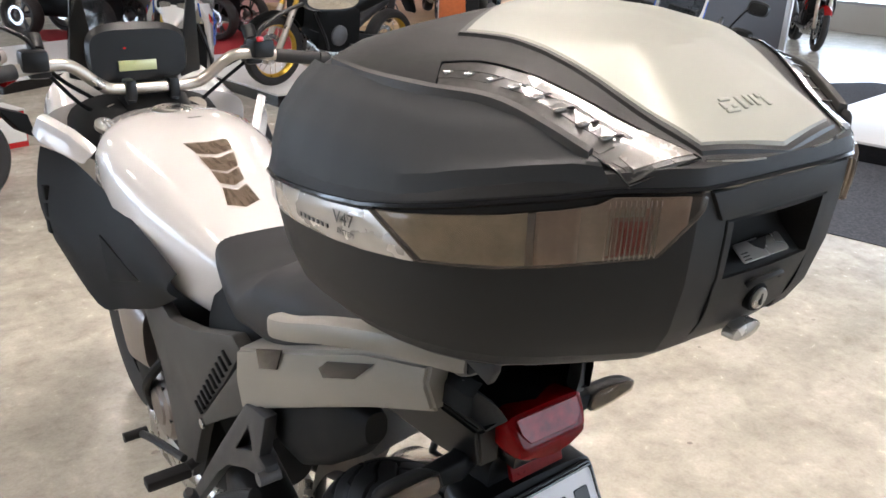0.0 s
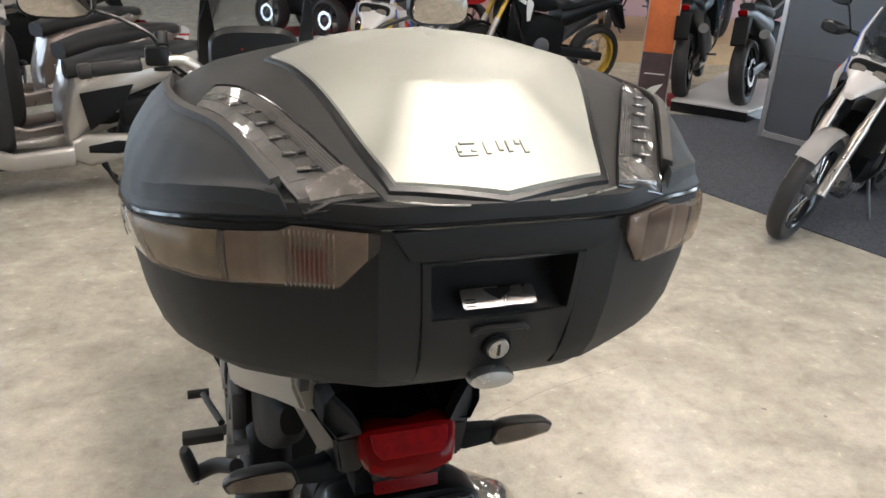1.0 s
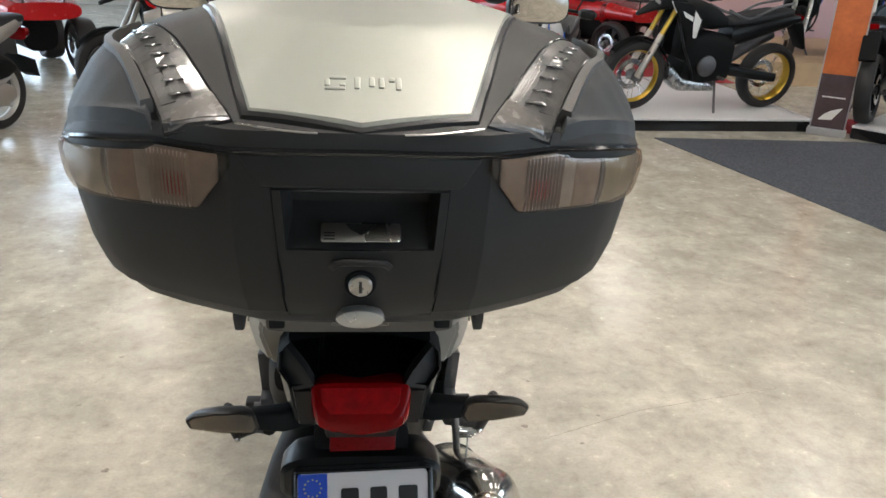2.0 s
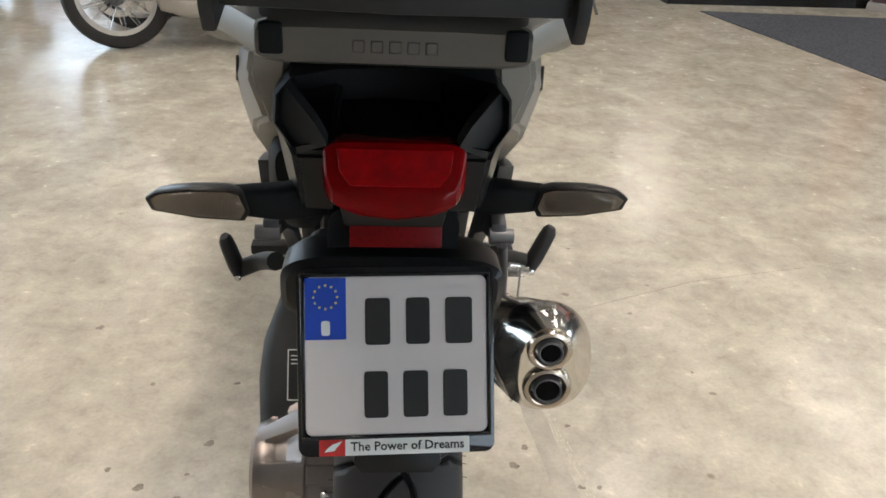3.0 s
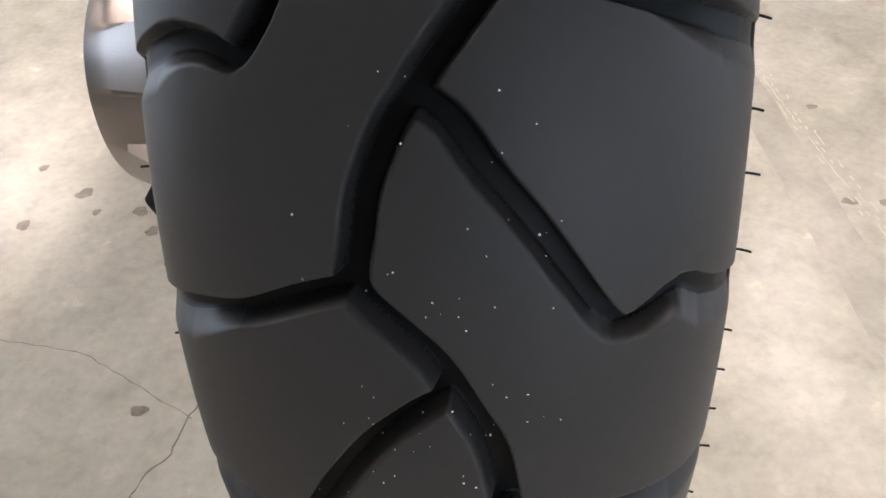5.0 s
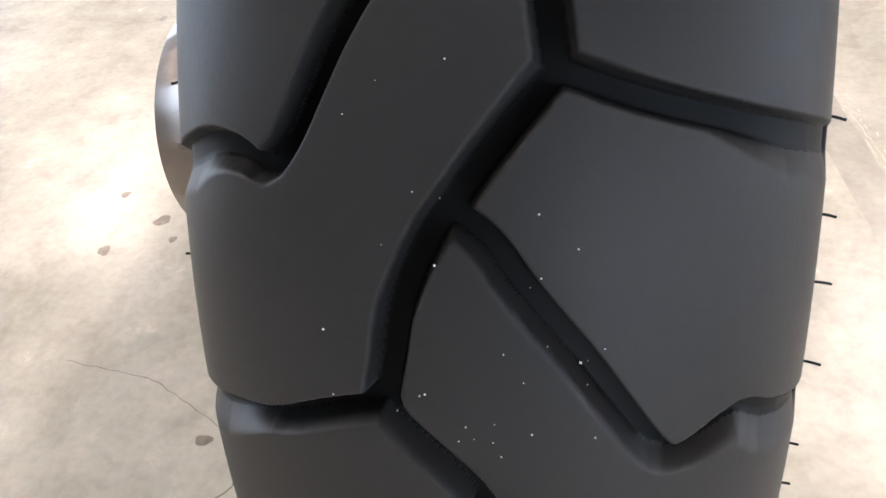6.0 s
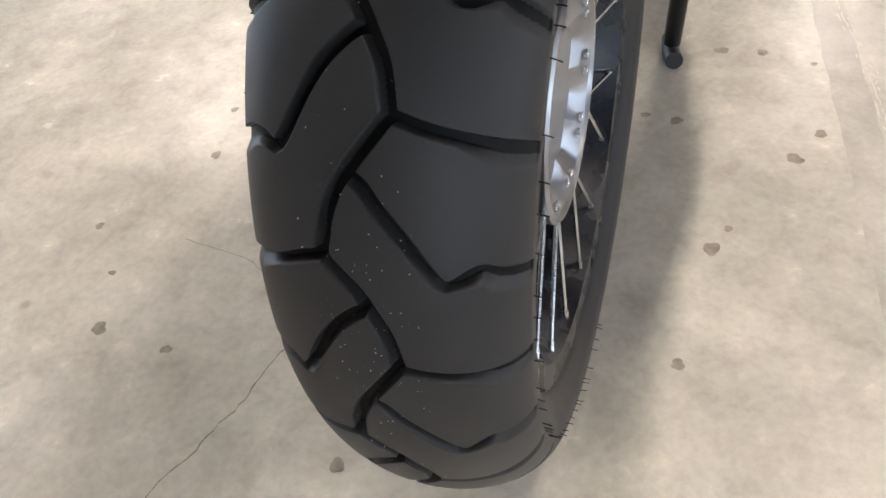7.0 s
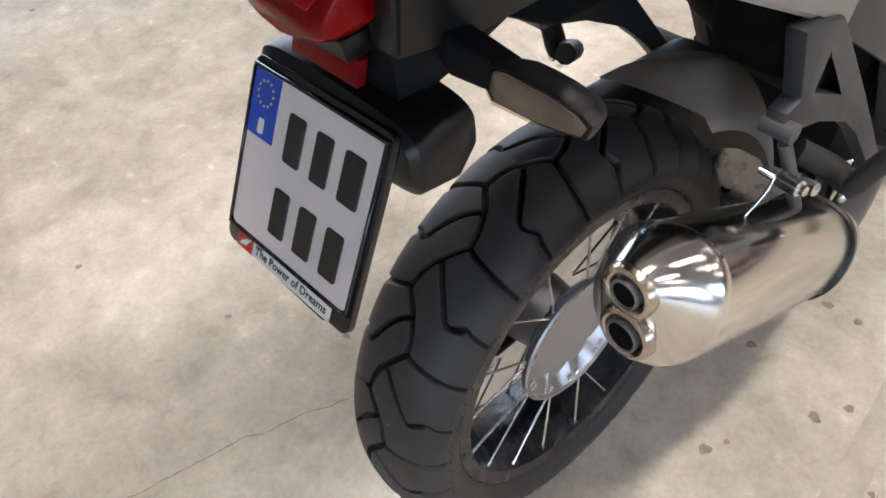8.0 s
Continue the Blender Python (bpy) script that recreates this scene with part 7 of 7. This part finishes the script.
    part("muffler", bm, M_CAST, b)
    if stand:
        bm = bmesh.new()
        add_tube(bm, [(-0.10, -0.08, 0.30), (-0.20, -0.05, 0.12), (-0.265, -0.03, 0.01)], 0.012, 8)
        add_box(bm, (-0.27, -0.03, 0.008), (0.06, 0.05, 0.016), bevel=0.004)
        part("side_stand", bm, M_CAST, b)
    return b


def scooter(label, m, main, second):
    """Step-through scooter; origin on the ground below its middle, facing +y."""
    b = thing("scooter", label, "scooter", m, "scooters in a row")
    wheel_parts(b, (0, -0.62, 0.295), 0.295, 0.10, M_PALERIM, cast=True)
    wheel_parts(b, (0, 0.63, 0.295), 0.295, 0.095, M_PALERIM, spokes=28)
    bm = bmesh.new()
    add_body(bm, [(-0.97, 0, 0.05, 0.79, 0.86, 2.4), (-0.80, 0, 0.13, 0.71, 0.87, 2.6), (-0.55, 0, 0.165, 0.63, 0.82, 2.8), (-0.30, 0, 0.165, 0.54, 0.77, 3), (-0.12, 0, 0.13, 0.34, 0.70, 3), (-0.05, 0, 0.10, 0.26, 0.50, 3)], 28)
    part("rear_body", bm, main, b)
    for s in (-1, 1):
        bm = bmesh.new()
        add_prism(bm, [V(s * 0.150, y, z) for y, z in ((-0.12, 0.62), (-0.42, 0.66), (-0.36, 0.54), (-0.16, 0.40))], (s * 0.022, 0, 0), 0.01)
        part("side_inlay", bm, second, b)
        bm = bmesh.new()
        add_body(bm, [(-0.06, s * 0.14, 0.035, 0.20, 0.32, 3), (0.25, s * 0.155, 0.03, 0.20, 0.30, 3), (0.40, s * 0.13, 0.03, 0.24, 0.36, 3)], 14)
        part("sill", bm, main, b)
        bm = bmesh.new()
        add_tube(bm, [(s * 0.12, 0.30, 1.02), (s * 0.20, 0.24, 1.04)], 0.011, 8)
        add_cyl(bm, (s * 0.20, 0.24, 1.04), (s * 0.32, 0.20, 1.03), 0.017)
        part("grip", bm, M_RUBBER, b)
        bm = bmesh.new()
        add_tube(bm, [(s * 0.16, 0.30, 1.04), (s * 0.22, 0.30, 1.18), (s * 0.26, 0.28, 1.22)], 0.005, 6)
        add_body(bm, [(0.27, s * 0.30, 0.055, 1.20, 1.28, 2.4), (0.29, s * 0.30, 0.045, 1.21, 1.27, 2.4)], 16)
        part("mirror", bm, M_SATIN, b)
        bm = bmesh.new()
        add_tube(bm, [(s * 0.075, 0.50, 0.60), (s * 0.075, 0.63, 0.265)], 0.018, 10, per=1)
        part("fork_leg", bm, M_CAST, b)
    bm = bmesh.new()
    add_body(bm, [(-0.92, 0, 0.10, 0.80, 0.87, 3), (-0.60, 0, 0.15, 0.76, 0.88, 3), (-0.30, 0, 0.15, 0.73, 0.84, 3), (-0.08, 0, 0.10, 0.68, 0.78, 3)], 24)
    part("seat", bm, M_SEAT, b)
    bm = bmesh.new()
    add_body(bm, [(-0.06, 0, 0.16, 0.20, 0.26, 4), (0.34, 0, 0.16, 0.20, 0.26, 4)], 16)
    part("foot_board", bm, M_DGREY, b)
    bm = bmesh.new()
    rings = []
    for z, y, w, d in ((0.24, 0.33, 0.16, 0.05), (0.45, 0.37, 0.20, 0.08), (0.70, 0.36, 0.21, 0.10), (0.90, 0.30, 0.15, 0.10), (0.98, 0.26, 0.09, 0.08)):
        rings.append([V(w * math.cos(a), y + d * math.sin(a) * (1.6 if math.sin(a) > 0 else 0.4), z) for a in np.linspace(0, 2 * math.pi, 25)[:-1]])
    add_loft(bm, rings)
    part("leg_shield", bm, main, b)
    bm = bmesh.new()
    add_body(bm, [(0.225, 0, 0.13, 0.30, 0.86, 3.4), (0.27, 0, 0.165, 0.27, 0.92, 3.4), (0.34, 0, 0.17, 0.26, 0.92, 3.4)], 22)
    part("inner_shield", bm, M_DGREY, b)
    bm = bmesh.new()
    add_body(bm, [(0.18, 0, 0.10, 0.98, 1.09, 3), (0.30, 0, 0.12, 0.97, 1.10, 2.8), (0.40, 0, 0.07, 0.98, 1.07, 2.4)], 20)
    part("bar_cover", bm, main, b)
    bm = bmesh.new()
    add_body(bm, [(0.47, 0, 0.07, 0.66, 0.78, 2.4), (0.52, 0, 0.05, 0.68, 0.76, 2.4)], 18)
    part("headlight", bm, M_LENS, b)
    bm = bmesh.new()
    rings = []
    for t in np.linspace(20, 150, 12):
        q = radians(t)
        rings.append([V(c * 0.065, 0.63 + (0.295 - 0.03 * c * c) * math.cos(q), 0.265 + (0.295 - 0.03 * c * c) * math.sin(q)) for c in np.linspace(-1, 1, 7)])
    add_loft(bm, rings, caps=False, closed=False)
    bmesh.ops.solidify(bm, geom=bm.faces[:], thickness=0.005)
    part("front_fender", bm, main, b)
    bm = bmesh.new()
    add_body(bm, [(-0.70, -0.10, 0.030, 0.24, 0.34, 2.6), (-0.60, -0.11, 0.040, 0.20, 0.38, 2.6), (-0.35, -0.11, 0.042, 0.22, 0.36, 3), (-0.15, -0.11, 0.042, 0.18, 0.38, 2.6), (-0.06, -0.10, 0.030, 0.22, 0.34, 2.6)], 18)
    part("drive_case", bm, M_SCOOT, b)
    bm = bmesh.new()
    add_body(bm, [(-0.72, -0.11, 0.030, 0.45, 0.51, 3), (-0.62, -0.125, 0.045, 0.42, 0.56, 3), (-0.46, -0.13, 0.050, 0.40, 0.59, 3), (-0.34, -0.115, 0.040, 0.40, 0.57, 3)], 20)
    part("air_box", bm, M_DEEP, b)
    bm = bmesh.new()
    add_body(bm, [(-0.46, -0.150, 0.010, 0.27, 0.31, 2.2), (-0.30, -0.152, 0.010, 0.25, 0.33, 2.2), (-0.14, -0.150, 0.010, 0.27, 0.31, 2.2)], 12)
    part("case_inlay", bm, M_DEEP, b)
    bm = bmesh.new()
    add_body(bm, [(-0.92, 0.14, 0.045, 0.28, 0.40, 2.4), (-0.40, 0.14, 0.05, 0.24, 0.36, 2.4)], 16)
    part("muffler", bm, M_CAST, b)
    bm = bmesh.new()
    add_body(bm, [(-0.99, 0, 0.07, 0.68, 0.76, 3), (-0.93, 0, 0.09, 0.66, 0.77, 3)], 16)
    part("tail_light", bm, M_RED, b)
    bm = bmesh.new()
    add_prism(bm, [V(-0.07, y, z) for y, z in ((-0.86, 0.56), (-1.02, 0.50), (-1.05, 0.36), (-0.98, 0.40))], (0.14, 0, 0), 0.006)
    part("mud_flap", bm, M_DEEP, b)
    for s in (-1, 1):
        bm = bmesh.new()
        add_tube(bm, [(s * 0.09, -0.22, 0.24), (s * 0.13, -0.26, 0.10), (s * 0.17, -0.33, 0.012)], 0.012, 8)
        part("stand_leg", bm, M_SATIN, b)
    return b


def quad(label, m):
    b = thing("quad_bike", label, "quad bike", m, "quad bikes in the back row")
    for x in (-0.42, 0.42):
        for y in (-0.6, 0.6):
            wheel_parts(b, (x, y, 0.3), 0.30, 0.22, M_CAST, cast=True)
    bm = bmesh.new()
    add_body(bm, [(-0.95, 0, 0.40, 0.66, 0.78, 3), (-0.55, 0, 0.46, 0.62, 0.86, 3), (-0.20, 0, 0.18, 0.50, 0.84, 3), (0.15, 0, 0.16, 0.50, 0.86, 3), (0.45, 0, 0.44, 0.58, 0.88, 3), (0.90, 0, 0.36, 0.60, 0.78, 3)], 28)
    part("body", bm, M_REDPAINT, b)
    bm = bmesh.new()
    add_body(bm, [(-0.85, 0, 0.16, 0.82, 0.92, 3), (0.0, 0, 0.14, 0.80, 0.90, 3)], 18)
    part("seat", bm, M_SEAT, b)
    bm = bmesh.new()
    add_tube(bm, [(-0.38, 0.18, 1.08), (-0.15, 0.26, 1.08), (0, 0.30, 1.02), (0.15, 0.26, 1.08), (0.38, 0.18, 1.08)], 0.015, 8)
    part("handlebar", bm, M_SATIN, b)
    bm = bmesh.new()
    add_body(bm, [(-0.6, 0, 0.18, 0.25, 0.62, 3), (0.6, 0, 0.18, 0.25, 0.62, 3)], 16)
    part("engine", bm, M_DEEP, b)
    for y in (-0.95, 0.98):
        bm = bmesh.new()
        for k in range(4):
            add_cyl(bm, (-0.3, y + 0.09 * k * (-1 if y > 0 else 1), 0.90), (0.3, y + 0.09 * k * (-1 if y > 0 else 1), 0.90), 0.011, n=8)
        add_cyl(bm, (-0.3, y, 0.90), (-0.3, y - math.copysign(0.28, y), 0.90), 0.011, n=8)
        add_cyl(bm, (0.3, y, 0.90), (0.3, y - math.copysign(0.28, y), 0.90), 0.011, n=8)
        add_cyl(bm, (-0.2, y - math.copysign(0.1, y), 0.90), (-0.2, y - math.copysign(0.1, y), 0.70), 0.011, n=8)
        add_cyl(bm, (0.2, y - math.copysign(0.1, y), 0.90), (0.2, y - math.copysign(0.1, y), 0.70), 0.011, n=8)
        part("carrier", bm, M_SATIN, b)
    return b


def facing(front, rear, z=0.0, lean=0.0):
    """Pose of a vehicle whose wheels stand at front and rear (x, y)."""
    fx, fy, rx, ry = *front, *rear
    yaw = math.degrees(math.atan2(-(fx - rx), fy - ry))
    return pose((fx + rx) / 2, (fy + ry) / 2, z, 0, 0, yaw) @ pose(0, 0, 0, 0, lean, 0)


def stage(label, poly, h, top, edge):
    st = thing("stage", label, "stage", pose(poly[0][0], poly[0][1], 0), "low display stages")
    o = Vector((*poly[0], 0))
    bm = bmesh.new()
    add_prism(bm, [V(x, y, h - 0.02) - o for x, y in poly], (0, 0, 0.02), 0.004)
    part("deck", bm, top, st)
    bm = bmesh.new()
    cx, cy = sum(p[0] for p in poly) / len(poly), sum(p[1] for p in poly) / len(poly)
    add_prism(bm, [V(cx + (x - cx) * 0.995, cy + (y - cy) * 0.995, 0) - o for x, y in poly], (0, 0, h - 0.0205))
    part("side", bm, edge, st)
    return st


stage("low white display stage with a black side", [(2.40, 5.86), (4.34, 6.03), (4.25, 8.5), (2.15, 8.3)], 0.12, M_STAGE, M_GLOSS)
stage("low white display stage with a black side", [(4.58, 5.80), (5.05, 5.20), (7.3, 6.5), (6.6, 7.5)], 0.12, M_STAGE, M_GLOSS)
stage("low pale plywood display step", [(5.0, 8.95), (10.5, 8.2), (11.5, 12.0), (5.2, 12.6)], 0.30, M_WOOD, M_WOOD)
stage("low white display stage with a black side", [(5.43, 2.16), (5.62, 1.2), (8.6, 0.6), (8.8, 3.15), (6.65, 2.85)], 0.16, M_STAGE, M_GLOSS)
stage("low white display stage with a black side", [(0.4, 7.5), (2.6, 8.9), (1.8, 10.4), (-0.6, 9.2)], 0.12, M_STAGE, M_GLOSS)

display_bike("black adventure motorcycle with gold wheels on a white stage", facing((2.62, 6.30), (4.0, 6.62), 0.12, -6), M_DEEP, M_WHITE, M_GOLD)
display_bike("white and blue adventure motorcycle parked on the carpet", facing((3.14, 2.48), (4.47, 3.16), 0.006, -13), M_PEARL, M_BLUEPAINT, M_GLOSS)
display_bike("white, blue and red adventure motorcycle facing the row", facing((1.08, 4.75), (1.75, 6.05), 0.0, -5), M_PEARL, M_BLUEPAINT, M_GOLD, cast=False)
display_bike("dark blue naked motorcycle on a small stage", facing((5.75, 7.0), (4.80, 5.95), 0.12, -5), M_TEAL, M_BLUEPAINT, M_GLOSS, cast=True)
display_bike("black motorcycle with a red tail on a small stage", facing((6.35, 6.35), (5.22, 5.50), 0.12, -6), M_DEEP, M_REDPAINT, M_GLOSS, cast=True)
display_bike("dark motorcycle on the plywood step", facing((5.7, 9.2), (6.4, 10.5), 0.30, -5), M_DEEP, M_BLUEPAINT, M_GLOSS, cast=True)
display_bike("blue and black motorcycle on the plywood step", facing((6.6, 9.2), (7.3, 10.5), 0.30, -5), M_BLUEPAINT, M_DEEP, M_GLOSS, cast=True)
display_bike("dark motorcycle on the plywood step", facing((7.7, 9.3), (8.3, 10.7), 0.30, -5), M_DEEP, M_REDPAINT, M_CAST, cast=True)
display_bike("red motorcycle by the far wall", facing((11.5, 5.9), (12.6, 6.9), 0, -4), M_REDPAINT, M_WHITE, M_GLOSS, cast=True)
scooter("taupe step-through scooter on its centre stand", facing((-1.44, 3.86), (-0.36, 4.13)), M_SCOOT, M_DEEP)
scooter("bronze step-through scooter beside the taupe one", facing((-1.50, 4.32), (-0.48, 4.98)), M_BROWN, M_SCOOT)
scooter("taupe scooter at the end of the row", facing((-3.25, 4.2), (-2.85, 5.35)), M_SCOOT, M_BROWN)
scooter("bronze scooter in the second row", facing((-1.75, 5.35), (-0.75, 6.05)), M_BROWN, M_DEEP)
display_bike("black motorcycle behind the scooters", facing((-2.2, 6.6), (-1.0, 7.2), 0, -6), M_DEEP, M_REDPAINT, M_GLOSS, cast=True)
quad("red quad bike in the back row", facing((4.0, 10.6), (3.2, 11.7)))
quad("red quad bike in the back row", facing((2.4, 10.9), (1.6, 12.0)))
quad("red quad bike by the window", facing((-3.4, 7.9), (-4.2, 9.0)))

# roll-up banner
ban = thing("banner", "tall orange printed roll-up banner with a dark foot", "banner", pose(4.40, 5.90, 0, 0, 0, -36))
bm = bmesh.new()
add_box(bm, (0, 0, 0.035), (0.34, 0.12, 0.07), bevel=0.01)
part("base", bm, M_FRAME, ban)
bm = bmesh.new()
add_box(bm, (0, 0, 1.30), (0.29, 0.012, 1.46))
part("printed_sheet", bm, M_BANNER, ban)
bm = bmesh.new()
add_box(bm, (0, 0, 0.32), (0.29, 0.012, 0.50))
part("dark_sheet", bm, M_BANNERLOW, ban)
for x in (-0.150, 0.150):
    bm = bmesh.new()
    add_box(bm, (x, 0, 1.05), (0.012, 0.016, 1.98))
    part("edge_pole", bm, M_FRAME, ban)
bm = bmesh.new()
add_prism(bm, [V(x, -0.0075, z) for x, z in ((-0.10, 0.14), (0.02, 0.15), (0.10, 0.27), (0.05, 0.255), (0.0, 0.235), (-0.05, 0.20))], (0, -0.001, 0))
part("wing_mark", bm, M_WHITE, ban)
bm = bmesh.new()
add_box(bm, (0, -0.0075, 0.36), (0.2, 0.001, 0.012))
part("print_line", bm, M_WHITE, ban)

# grey partition panels
def partition(a, b, h):
    a, b = Vector((*a, 0)), Vector((*b, 0))
    d = (b - a)
    ln = d.length
    yaw = math.degrees(math.atan2(d.y, d.x))
    p = thing("partition", "dark grey fabric partition in a light metal frame", "partition", pose(a.x, a.y, 0, 0, 0, yaw), "partitions beside the carpet")
    bm = bmesh.new()
    add_box(bm, (ln / 2, 0, h / 2 + 0.03), (ln - 0.06, 0.022, h - 0.08))
    part("sheet", bm, M_PANEL, p)
    for x in (0.02, ln - 0.02):
        bm = bmesh.new()
        add_box(bm, (x, 0, h / 2), (0.045, 0.05, h), bevel=0.006)
        part("post", bm, M_FRAME, p)
    for z in (0.03, h * 0.36, h - 0.03):
        bm = bmesh.new()
        add_box(bm, (ln / 2, -0.002, z), (ln - 0.09, 0.034, 0.045 if z != h * 0.36 else 0.012))
        part("rail", bm, M_FRAME if z != h * 0.36 else M_PANEL, p)
    for x in (0.02, ln - 0.02):
        bm = bmesh.new()
        add_tube(bm, [(x, 0.03, 0.45), (x, 0.30, 0.01)], 0.014, 8, per=1)
        part("brace", bm, M_FRAME, p)
    return p


partition((4.83, 4.74), (5.42, 2.80), 2.1)

# pink wall beyond the plywood step and red mats
slab("wall_pink", (4.9, 12.7, 0), (12.5, 12.85, 3.2), M_PINK, label="pale pink painted partition wall", category="wall")
for poly in ([(4.66, 6.02), (4.86, 5.92), (5.3, 6.6), (5.0, 6.75)], [(1.9, 9.1), (4.9, 8.9), (5.0, 12.3), (1.2, 12.4)]):
    bm = bmesh.new()
    add_prism(bm, [V(x, y, 0.0) for x, y in poly], (0, 0, 0.005))
    tagged(part("red_mat", bm, M_DARKRED, None, smooth=False), "red fabric mat on the concrete", "mat", "red display mats")
# red cartons on the floor past the handlebar
def carton(label, m, w, d, h, lid):
    bm = bmesh.new()
    add_box(bm, (0, 0, h / 2), (w, d, h), bevel=0.004)
    box = tagged(part("carton", bm, M_REDPAINT, None), label, "carton", "cartons on the floor")
    box.matrix_world = m
    bm = bmesh.new()
    add_box(bm, (w * 0.27, 0, h * 0.52), (w * 0.42, d + 0.006, h * 0.72), bevel=0.002)
    part("printed_side", bm, M_WHITE, box)
    bm = bmesh.new()
    add_box(bm, (0, 0, h + 0.006 + lid / 2), (w * 1.03, d * 1.03, 0.012 + lid), bevel=0.003)
    part("lid_flap", bm, M_STAGE, box)
    bm = bmesh.new()
    add_prism(bm, [V(-w * 0.34, -d / 2 - 0.002, h * 0.28), V(-w * 0.20, -d / 2 - 0.002, h * 0.28), V(-w * 0.12, -d / 2 - 0.002, h * 0.66), V(-w * 0.24, -d / 2 - 0.002, h * 0.52)], (0, -0.002, 0))
    part("wing_mark", bm, M_WHITE, box)
    return box


carton("red and white carton on the concrete", pose(0.02, 5.55, 0, 0, 0, 18), 0.42, 0.30, 0.26, 0.0)
carton("red carton with a white lid on the floor", pose(-0.20, 9.80, 0, 0, 0, 8), 0.38, 0.34, 0.22, 0.04)
